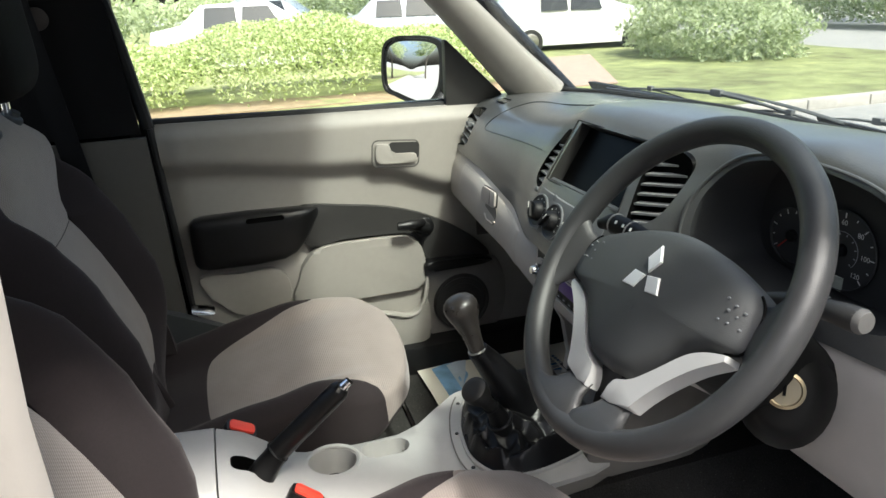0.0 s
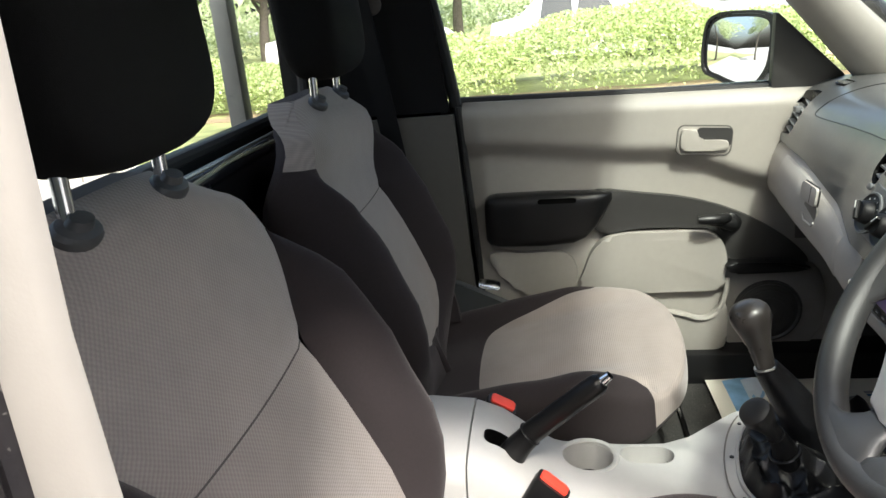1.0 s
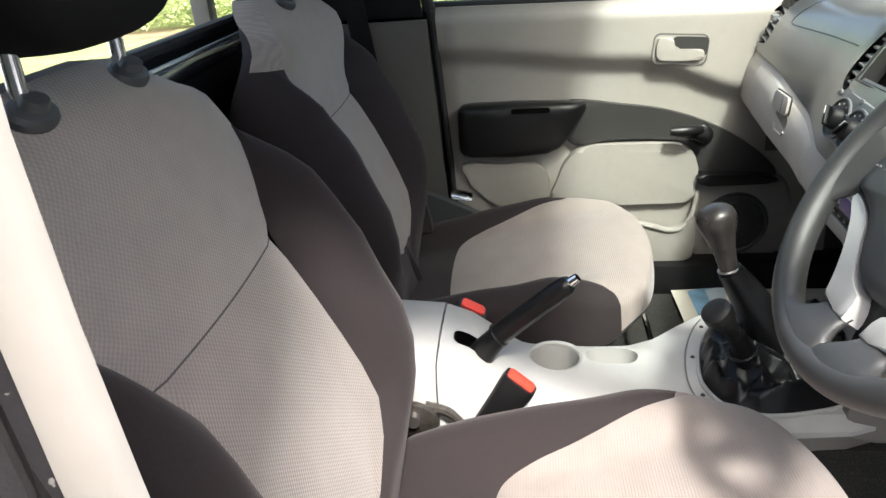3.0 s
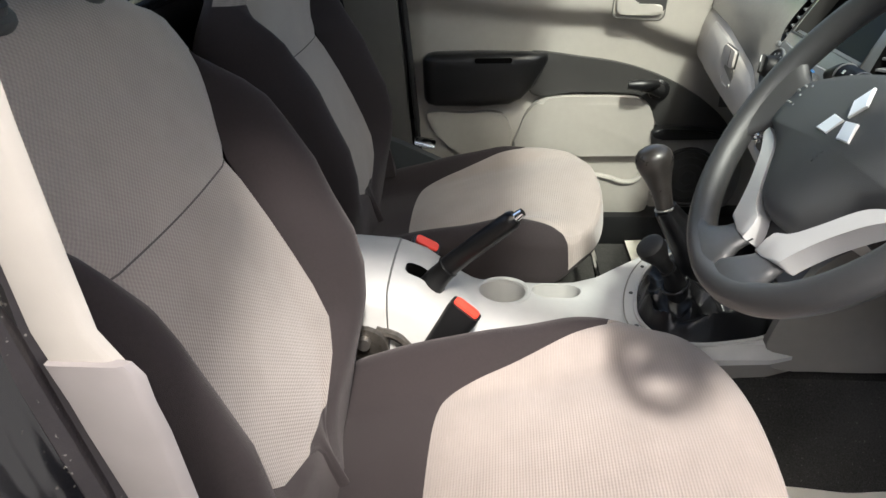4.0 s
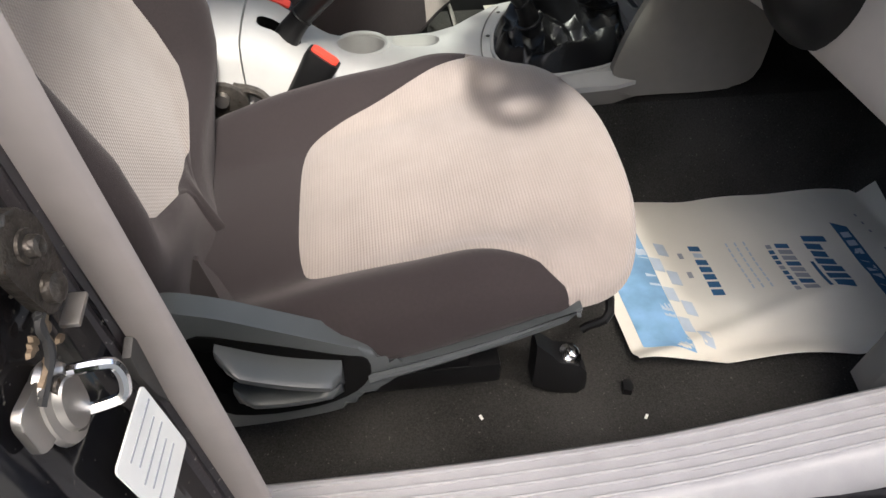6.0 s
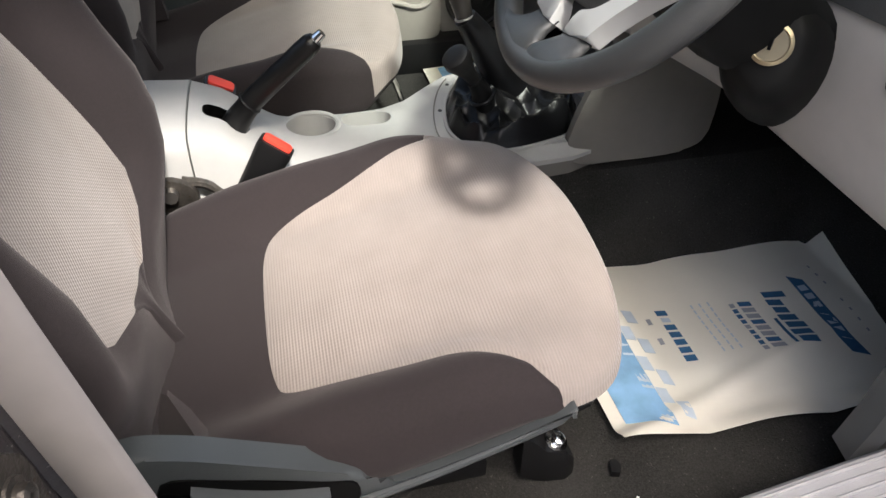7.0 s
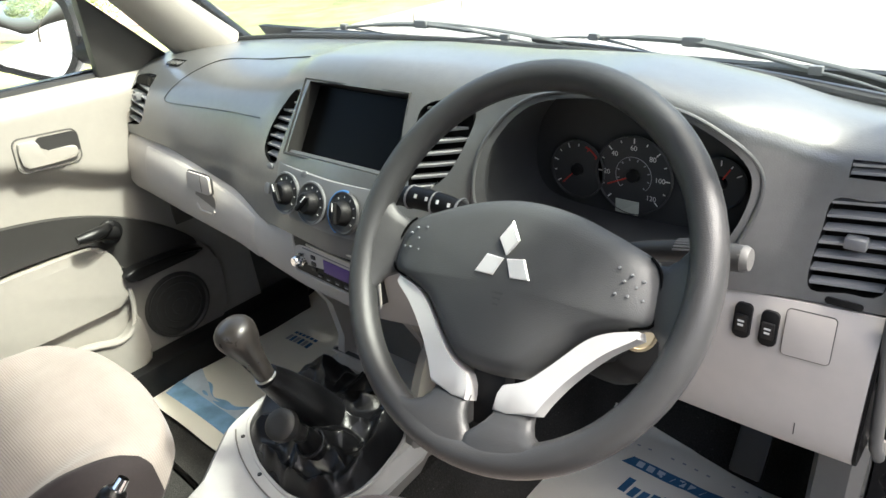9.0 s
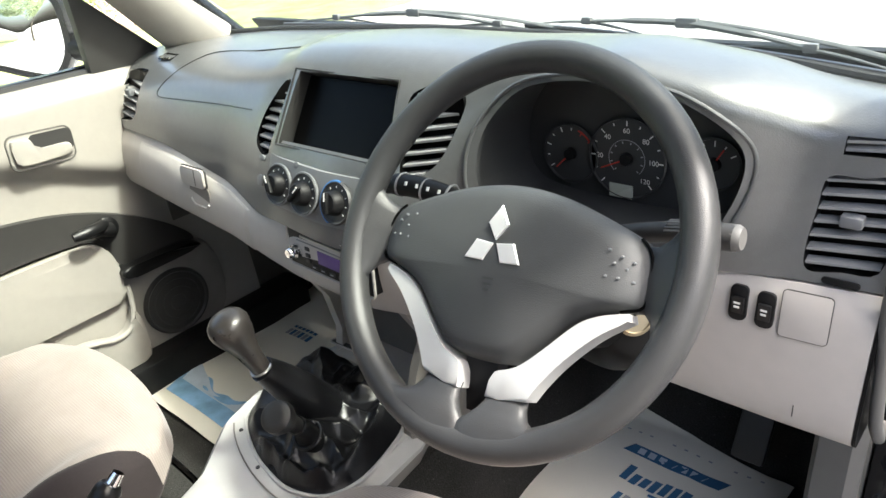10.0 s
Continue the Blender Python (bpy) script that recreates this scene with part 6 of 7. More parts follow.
# ---- belt buckles ----
def buckle(foot, top, twist):
    foot, top = Vector(foot), Vector(top)
    b = base("belt_buckle", foot, "black seat belt buckle with a red release button", "belt buckle", "belt buckles")
    d = (top - foot).normalized()
    m = frame_of(top, d, (0, 1, 0)) @ Matrix.Rotation(radians(twist), 4, "Z")
    part("stalk", tube([foot, foot.lerp(top, 0.5)], 0.010, 8, flat=0.5), M_GRIME, b)
    part("housing", loft([[m @ Vector((x * w, y * h, z)) for x, y in rounded(1, 1, 0.25, 3)] for z, w, h in ((-0.115, 0.022, 0.016), (-0.090, 0.040, 0.024), (-0.04, 0.046, 0.030), (-0.01, 0.051, 0.034), (0.0, 0.049, 0.032))]), M_DOORBLACK, b, "black plastic housing")
    part("release_button", plate(rounded(0.041, 0.021, 0.005), m @ pose(0, 0, -0.002), 0.006, 0.002), M_RED, b, "red release button")
    return b


buckle((0.108, -0.445, 0.165), (0.103, -0.352, 0.303), 75)
buckle((-0.128, -0.50, 0.17), (-0.105, -0.430, 0.300), 85)
tongue = base("belt_tongue", (-0.62, -0.50, 0.31), "chrome seat belt tongue hanging beside the passenger seat", "belt tongue")
part("tongue", plate(rounded(0.03, 0.05, 0.008), frame_of((-0.618, -0.485, 0.30), (0.4, 0.2, 0.9), (0, 1, 0)), 0.003, 0.001), M_CHROME, tongue)
part("webbing", sheet(lambda u, v: (-0.655 + 0.02 * v * v, -0.76 + 0.045 * u + 0.10 * (1 - v), 0.30 + 0.75 * v), 2, 12, 0.002, (-1, 0, 0)), M_BLACK, tongue, "black belt webbing")
part("anchor_cover", lathe([(0, 0), (0.022, 0), (0.021, 0.010), (0.015, 0.016), (0, 0.018)], frame_of((-0.664, -0.70, 0.93), (1, 0.1, 0)), 20), M_SEAM, tongue, "round dull belt anchor cover")


# ---- centre console ----
BOOT = [(-0.108, -0.050), (-0.05, -0.077), (0.0, -0.089), (0.05, -0.092), (0.096, -0.072), (0.114, -0.03), (0.107, 0.03), (0.085, 0.086), (0.03, 0.119), (-0.03, 0.133), (-0.09, 0.139), (-0.140, 0.126), (-0.152, 0.08), (-0.147, 0.02), (-0.134, -0.022)]
con = base("centre_console", (0, -0.3, 0.05), "light grey plastic centre console with cup holders", "console")


def con_section(y, xl, xr, zt, crown=0.006):
    s = sstep(-0.26, -0.10, y)
    zb = 0.10 + 0.132 * s
    lo = zt - 0.03 + 0.014 * s
    pts = [(xl - 0.012 + 0.006 * s, zb), (xl - 0.004, lo), (xl + 0.006, zt - 0.008), (xl + 0.022 - 0.010 * s, zt)]
    pts += [(xl + (xr - xl) * f, zt + crown * math.sin(math.pi * f)) for f in (0.3, 0.5, 0.7)]
    pts += [(xr - 0.022 + 0.010 * s, zt), (xr - 0.006, zt - 0.006 - 0.004 * s), (xr + 0.004, lo), (xr + 0.014 - 0.010 * s, zb)]
    return [Vector((x, y, z)) for x, z in pts]


rows = [(-0.66, -0.09, 0.098, 0.322), (-0.62, -0.092, 0.10, 0.332), (-0.54, -0.093, 0.102, 0.334), (-0.47, -0.093, 0.102, 0.328)]
part("storage_box", loft([con_section(*r) for r in rows]), M_CONSOLE, con, "pale grey storage box lid", 50)
rows = [(-0.4675, -0.093, 0.102, 0.326), (-0.43, -0.092, 0.10, 0.312), (-0.40, -0.091, 0.099, 0.290), (-0.37, -0.090, 0.097, 0.266), (-0.345, -0.089, 0.094, 0.252), (-0.25, -0.088, 0.085, 0.246), (-0.18, -0.092, 0.078, 0.244), (-0.14, -0.104, 0.084, 0.246), (-0.10, -0.130, 0.103, 0.252), (-0.06, -0.158, 0.122, 0.256), (0.0, -0.172, 0.128, 0.258), (0.08, -0.178, 0.122, 0.255), (0.13, -0.176, 0.104, 0.254), (0.20, -0.165, 0.082, 0.25), (0.30, -0.14, 0.065, 0.245)]
fine = [con_section(*r) for r in zip(*[np.interp(np.linspace(-0.4675, 0.30, 60), [q[0] for q in rows], [q[k] for q in rows]) for k in range(4)])]
tray = part("tray", loft(fine), M_CONSOLE, con, "", 50)
skirt = []
for y, xl, xr, zt in rows:
    if y > -0.2:
        skirt.append([Vector((xl + 0.006, y, 0.10)), Vector((xl + 0.006, y, zt - 0.02)), Vector((xr - 0.006, y, zt - 0.02)), Vector((xr - 0.006, y, 0.10))])
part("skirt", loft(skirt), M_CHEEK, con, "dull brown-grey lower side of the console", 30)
cuts = [cutter(lathe([(0, -0.055), (0.036, -0.055), (0.040, 0.06), (0, 0.06)], pose(-0.030, -0.300, 0.245), 32), M_CONSOLE),
        cutter(plate(rounded(0.050, 0.080, 0.0245, 6), pose(-0.040, -0.212, 0.215), 0.08), M_CONSOLE),
        cutter(plate(rounded(0.034, 0.060, 0.012, 5), pose(0.020, -0.420, 0.225), 0.15)),
        cutter(plate(smooth_outline(BOOT, 5), pose(0, 0, 0.15), 0.15))]
cut(tray, cuts)
part("cup_ring", tube([(-0.030 + 0.043 * math.cos(a), -0.300 + 0.043 * math.sin(a), 0.2505) for a in np.linspace(0, 2 * math.pi, 40)], 0.0042, 8), M_CONSOLE, con)
part("cup_floor", lathe([(0, 0), (0.037, 0), (0.037, 0.004), (0, 0.004)], pose(-0.03, -0.30, 0.19), 24), M_CONSOLE, con)
part("slot_floor", rbox((0.05, 0.10, 0.01), pose(0.025, -0.405, 0.212), 0.0), M_BLACK, con)
rim_o = smooth_outline([(x * 1.025, y * 1.025) for x, y in BOOT], 5)
part("boot_frame", tube([(x, y, 0.2575) for x, y in rim_o + rim_o[:1]], 0.0032, 8), M_CONSOLE, con)
for x, y in ((-0.105, -0.063), (-0.019, -0.095), (0.075, -0.101), (-0.158, 0.133), (-0.081, 0.150)):
    part("screw", lathe([(0, 0), (0.0034, 0), (0.003, 0.0012), (0, 0.0008)], pose(x, y, 0.2595), 10), M_BAND, con, "small dark screw")
part("groove", tube(spline([(x, y, 0.2592 - 0.03 * max(0, x - 0.05)) for x, y in ((-0.128, -0.060), (-0.104, -0.075), (-0.065, -0.092), (-0.012, -0.107), (0.045, -0.114), (0.085, -0.110))], 5), 0.0011, 6), M_CHEEK, con, "fine step round the gaiter frame")

# gaiter, with its folds
LEV = Vector((0.004, 0.002, 0))
# each fold: its line across the opening, its height and its half width
FOLDS = (
    (((-0.003, 0.024), (-0.019, 0.075), (-0.024, 0.122)), 0.013, 0.012),
    (((-0.105, 0.103), (-0.063, 0.071), (-0.029, 0.048)), 0.015, 0.014),
    (((-0.029, 0.048), (-0.052, 0.100)), 0.007, 0.008),
    (((0.043, 0.100), (0.033, 0.104), (0.014, 0.077)), 0.013, 0.010),
    (((0.064, 0.084), (0.088, 0.030), (0.106, -0.036)), 0.020, 0.014),
    (((0.010, 0.012), (0.026, 0.030), (0.052, 0.040)), 0.014, 0.010),
    (((0.040, -0.030), (0.048, -0.005), (0.061, 0.014)), 0.012, 0.009),
    (((0.036, -0.080), (0.066, -0.076), (0.086, -0.058)), 0.013, 0.009),
    (((0.041, -0.082), (0.032, -0.048)), 0.012, 0.009),
    (((-0.040, -0.070), (-0.009, -0.070), (0.020, -0.078)), 0.011, 0.009),
    (((0.066, -0.024), (0.104, -0.030)), 0.010, 0.010),
    (((-0.125, 0.040), (-0.104, 0.075)), 0.012, 0.016),
    (((-0.085, -0.040), (-0.040, -0.010)), 0.014, 0.014),
    (((-0.120, 0.005), (-0.050, 0.020)), 0.014, 0.014))


def fold_height(x, y):
    top = 0.0
    for line, h, w in FOLDS:
        best = 9.0
        for (xa, ya), (xb, yb) in zip(line, line[1:]):
            ux, uy = xb - xa, yb - ya
            t = min(1, max(0, ((x - xa) * ux + (y - ya) * uy) / (ux * ux + uy * uy)))
            best = min(best, math.hypot(x - xa - t * ux, y - ya - t * uy))
        rise_ = 1.35 * h * max(0.0, 1 - best / (2.1 * w)) ** 1.7
        top = max(top, rise_) + 0.2 * min(top, rise_)
    return top


def gaiter_z(x, y):
    d1 = math.hypot(x - LEV.x, y - LEV.y)
    d2 = math.hypot(x - 0.043, y + 0.040)
    z = 0.270 + 0.060 * math.exp(-((d1 / 0.042) ** 2)) + 0.026 * math.exp(-((d2 / 0.026) ** 2))
    z += 0.012 * sstep(0.02, 0.09, y) + 0.006 * sstep(0.0, -0.10, x)
    z += fold_height(x + 0.004 * noise.noise((x * 30, y * 30, 1.0)), y + 0.004 * noise.noise((x * 30, y * 30, 7.0))) * min(1, d1 / 0.03)
    z += 0.007 * (0.5 - abs(2.2 * noise.noise((x * 24 + 1.3, y * 24, 4.3)))) * min(1, d1 / 0.035)
    return z


out = smooth_outline([(x * 1.03, y * 1.03) for x, y in BOOT], 18)
rr = []
for k in range(65):
    s = max(0.01, k / 64)
    rr.append([Vector((LEV.x + (x - LEV.x) * s, LEV.y + (y - LEV.y) * s, 0)) for x, y in out])
for k, r in enumerate(rr):
    for p in r:
        e = sstep(53, 64, k)
        p.z = gaiter_z(p.x, p.y) * (1 - e) + 0.256 * e
bm = loft(rr, caps=False)
bmesh.ops.contextual_create(bm, geom=[e for e in bm.edges if e.is_boundary and (e.verts[0].co.xy - LEV.xy).length < 0.01])
gait = base("gear_gaiter", (0, 0.0, 0.25), "creased black leather gaiter round the gear levers", "gaiter")
part("leather", bm, M_LEATHER, gait, "", 60)
for dx in (-0.003, 0.003):
    part("seam_welt", tube(spline([(x + dx, y, gaiter_z(x + dx, y) + 0.0006) for x, y in ((-0.003, 0.030), (-0.010, 0.050), (-0.019, 0.075), (-0.022, 0.098), (-0.023, 0.116))], 5), 0.0022, 6), M_LEATHER, gait)
part("boot_ring", tube([frame_of((0.043, -0.044, 0.312), (0.12, -0.45, 0.88)) @ Vector((0.0195 * math.cos(a), 0.0195 * math.sin(a), 0)) for a in np.linspace(0, 2 * math.pi, 28)], 0.0028, 8), M_LEATHER, gait, "rolled lip round the short lever")


def lever(name, label, pts, radii, knob, mats):
    b = base(name, pts[0], label, "gear lever")
    part("sleeve", tube(spline(pts, 5), list(np.interp(np.linspace(0, 1, 5 * (len(pts) - 1) + 1), np.linspace(0, 1, len(radii)), radii)), 14), mats[0], b)
    d = (Vector(knob[1]) - Vector(knob[0])).normalized()
    m = frame_of(knob[0], d, (0, 1, 0))
    L = (Vector(knob[1]) - Vector(knob[0])).length
    part("knob", lathe([(r, L * t) for t, r in knob[2]], m, 24), mats[1], b, "glossy worn knob" if name == "gear_lever" else "dull black knob")
    part("collar", tube([m @ Vector((knob[2][1][1] * 1.12 * math.cos(a), knob[2][1][1] * 1.12 * math.sin(a), 0.001)) for a in np.linspace(0, 2 * math.pi, 24)], 0.0018, 6), M_STEEL if name == "gear_lever" else M_BLACK, b)
    return b


lever("gear_lever", "tall gear lever with a glossy black knob", [(0.004, 0.012, 0.300), (0.004, -0.012, 0.342), (0.006, -0.042, 0.388), (0.006, -0.064, 0.419)], [0.034, 0.030, 0.023, 0.017],
      ((0.006, -0.064, 0.419), (-0.006, -0.092, 0.512), ((0.0, 0.0), (0.0, 0.0125), (0.16, 0.0135), (0.36, 0.0160), (0.52, 0.0198), (0.64, 0.0240), (0.74, 0.0266), (0.82, 0.0268), (0.89, 0.0245), (0.945, 0.0195), (0.98, 0.0125), (0.996, 0.006), (1.0, 0.001))), (M_LEATHER, M_KNOBWORN))
lever("transfer_lever", "short transfer lever with a worn black knob", [(0.040, -0.035, 0.285), (0.046, -0.048, 0.322), (0.051, -0.060, 0.343)], [0.020, 0.015, 0.012],
      ((0.051, -0.060, 0.343), (0.064, -0.096, 0.392), ((0.0, 0.0), (0.0, 0.010), (0.3, 0.0115), (0.55, 0.0165), (0.75, 0.0215), (0.92, 0.0205), (0.98, 0.016), (1.0, 0.010), (1.0, 0.0))), (M_BLACK, M_KNOBDULL))

# handbrake
hbk = base("handbrake", (0.03, -0.43, 0.25), "black handbrake lever pulled up from the console", "handbrake")
part("lever_sleeve", tube(spline([(0.027, -0.432, 0.215), (0.028, -0.425, 0.262), (0.029, -0.408, 0.300), (0.031, -0.380, 0.334)], 5), [0.025] * 6 + [0.0245, 0.024, 0.023, 0.022, 0.021, 0.020, 0.019, 0.018, 0.0175, 0.017], 14, flat=0.8), M_DOORBLACK, hbk, "tapered black lever sleeve")
part("grip", tube(spline([(0.031, -0.384, 0.331), (0.032, -0.36, 0.352), (0.034, -0.33, 0.378), (0.036, -0.295, 0.408), (0.037, -0.282, 0.419)], 5), [0.0165] * 5 + [0.016] * 5 + [0.0155] * 5 + [0.015, 0.015, 0.0148, 0.0142, 0.013, 0.011], 16), M_DOORBLACK, hbk, "black moulded grip")
part("grip_ring", tube([frame_of((0.031, -0.383, 0.332), (0.02, 0.72, 0.69)) @ Vector((0.0172 * math.cos(a), 0.0172 * math.sin(a), 0)) for a in np.linspace(0, 2 * math.pi, 24)], 0.0018, 6), M_BLACK, hbk)
part("button", tube([(0.037, -0.283, 0.418), (0.038, -0.272, 0.428)], [0.008, 0.0065], 12), M_CHROME, hbk)

# pedal
ped = base("pedal", (0.46, 0.52, 0.12), "black accelerator pedal hanging in the footwell", "pedal")
part("pad", rbox((0.05, 0.015, 0.12), pose(0.458, 0.475, 0.155, -30, 0, 0), 0.006), M_BAND, ped)
part("arm", tube([(0.458, 0.50, 0.20), (0.458, 0.55, 0.34), (0.458, 0.60, 0.42)], 0.008, 8), M_BLACK, ped)


# ---- paper floor mats ----
def paper_mat(x0, x1, y0, y1, label, seed):
    def zp(x, y):
        u, v = (x - x0) / (x1 - x0), (y - y0) / (y1 - y0)
        z = 0.047 + 0.9 * max(0, y - 0.505) + 0.006 * noise.noise((x * 9 + seed, y * 9, 0))
        z += 0.010 * math.exp(-(((x - x1 + 0.10) * 0.9 + (y - 0.30) * 0.3) / 0.014) ** 2) * sstep(0.45, 1.0, u)
        z += 0.012 * abs(math.sin(9 * v + seed)) * sstep(0.9, 1.0, u) + 0.008 * sstep(0.1, 0.0, u) * abs(math.sin(11 * v))
        return z

    b = base("paper_mat", ((x0 + x1) / 2, (y0 + y1) / 2, 0.04), label, "paper mat", "paper floor mats")
    ax = lambda u, v: x0 + (x1 - x0) * u + 0.015 * (v - 0.5) * (1 if x0 > 0 else -1)
    part("sheet", sheet(lambda u, v: (ax(u, v), y0 + (y1 - y0 - 0.055 * u) * v, zp(ax(u, v), y0 + (y1 - y0 - 0.055 * u) * v)), 60, 80, 0.0006, (0, 0, -1)), M_PAPER, b, "", 70)

    def ink(xa, xb, ya, yb, m_, shear=0.0, nm="print_bar", n=6):
        bm = sheet(lambda u, v: (xa + (xb - xa) * u + shear * (v - 0.5), ya + (yb - ya) * v, zp(xa + (xb - xa) * u + shear * (v - 0.5), ya + (yb - ya) * v) + 0.0012), n, n, 0.0004, (0, 0, -1))
        part(nm, bm, m_, b)

    return b, ink, zp


_, ink, zp = paper_mat(0.135, 0.515, 0.022, 0.537, "white paper floor mat printed in blue, creased, in the driver's footwell", 1.0)
ink(0.270, 0.436, 0.416, 0.438, M_INK, 0.012, "print_banner", 10)
for k in range(7):
    ink(0.288 + 0.0185 * k, 0.300 + 0.0185 * k, 0.420, 0.434, M_PALE, 0.0, "print_bar", 2)
for k in range(12):
    if k not in (3, 8):
        ink(0.245 + 0.021 * k, 0.251 + 0.021 * k, 0.468, 0.471, M_INKGREY, 0, "print_bar", 1)
for k, h in enumerate((0.036, 0.022, 0.022, 0.026, 0.030, 0.028, 0.028)):
    ink(0.291 + 0.0165 * k, 0.303 + 0.0165 * k, 0.354 - 0.002 * (k % 2), 0.354 + h, M_INK, 0.004, "print_bar", 3)
ink(0.345, 0.40, 0.342, 0.347, M_INK, 0.0, "print_bar", 4)
for k in range(8):
    xa = 0.302 + 0.013 * k
    ink(xa, xa + 0.009, 0.306, 0.326, M_INKGREY if k % 3 else M_INK, 0.003, "print_bar", 2)
for k in range(9):
    ink(0.302 + 0.0115 * k, 0.310 + 0.0115 * k, 0.291, 0.299, M_INK if k % 4 else M_INKGREY, 0, "print_bar", 1)
for j in range(3):
    for k in range(9):
        ink(0.29 + 0.0115 * k, 0.298 + 0.0115 * k, 0.232 + 0.014 * j, 0.2345 + 0.014 * j, M_PALE, 0, "print_bar", 1)
for k in range(7):
    if k != 1:
        ink(0.291 + 0.0155 * k, 0.302 + 0.0155 * k, 0.172, 0.189, M_INK, 0.002, "print_bar", 2)
ink(0.3075, 0.3165, 0.174, 0.187, M_PALE, 0.002, "print_bar", 2)
for xa in (0.305, 0.345):
    ink(xa, xa + 0.012, 0.150, 0.157, M_INKGREY, 0, "print_bar", 1)
ink(0.22, 0.488, 0.040, 0.105, M_SKYINK, 0.02, "print_sky", 14)
for j in range(3):
    for k in range(7):
        if (j + k) % 2 == 0:
            ink(0.28 + 0.03 * k, 0.307 + 0.03 * k, 0.090 + 0.016 * j, 0.104 + 0.016 * j, M_PALE, 0.006, "print_check", 2)
mat_p, ink, zp = paper_mat(-0.665, -0.315, 0.0, 0.56, "white paper floor mat printed in blue in the passenger footwell", 3.0)
for m_, y0_, amp, lift in ((M_SKYINK, 0.035, 0.010, 0.0), (M_PALE, 0.075, 0.008, 0.0006)):
    part("print_sky", sheet(lambda u, v: (-0.62 + 0.27 * u - 0.02 * (v - 0.5), y0_ + v * (0.068 + amp * math.sin(9 * u) + 0.5 * amp * math.sin(23 * u + 1)) * (1 if lift == 0 else 0.5 + 0.3 * math.sin(5 * u + 2)), zp(-0.62 + 0.27 * u - 0.02 * (v - 0.5), y0_ + v * 0.068) + 0.0012 + lift), 40, 8, 0.0004, (0, 0, -1)), m_, mat_p)
for k in range(6):
    ink(-0.56 + 0.014 * k, -0.55 + 0.014 * k, 0.318, 0.338, M_INK if k % 2 else M_INKGREY, 0, "print_bar", 2)
    ink(-0.56 + 0.014 * k, -0.55 + 0.014 * k, 0.345, 0.353, M_INK, 0, "print_bar", 1)


# ---- small litter on the carpet ----
thing("plastic_clip", loft([[(0.520, 0.000, z), (0.537, -0.004, z), (0.540, 0.006, z), (0.531, 0.011, z), (0.521, 0.008, z)] for z in (0.036, 0.043, 0.046)]), M_BLACK, "small black plastic clip lying on the carpet", "clip")
for x, y, a in ((0.550, -0.188, 20), (0.573, 0.015, -35), (0.61, -0.06, 60)):
    thing("paper_scrap", rbox((0.007, 0.0035, 0.001), pose(x, y, 0.0365, 8, 4, a), 0.0004), M_LABEL, "tiny white paper scrap on the dark carpet", "scrap", "scraps on the carpet")


# ---- bonnet and wipers ----
bon = base("bonnet", (0, 0.9, 0.5), "black painted bonnet ahead of the windscreen", "bonnet")
part("panel", sheet(lambda u, v: (-0.70 + 1.40 * u, 0.60 + 1.0 * v - 0.22 * (2 * u - 1) ** 2 * (1 - v), 0.668 - 0.27 * v - 0.04 * v * v - 0.05 * (2 * u - 1) ** 4 + 0.012 * math.cos(3 * math.pi * (2 * u - 1)) * v), 30, 20, 0.01, (0, 0, -1)), M_BODY, bon)
part("scuttle", sheet(lambda u, v: (-0.68 + 1.36 * u, ws_base(-0.68 + 1.36 * u)[0] + 0.01 + 0.14 * v, 0.700 - 0.022 * v - 0.01 * math.sin(math.pi * v)), 24, 6, 0.008, (0, 0, -1)), M_CHARCOAL, bon, "dull grey plastic scuttle panel")
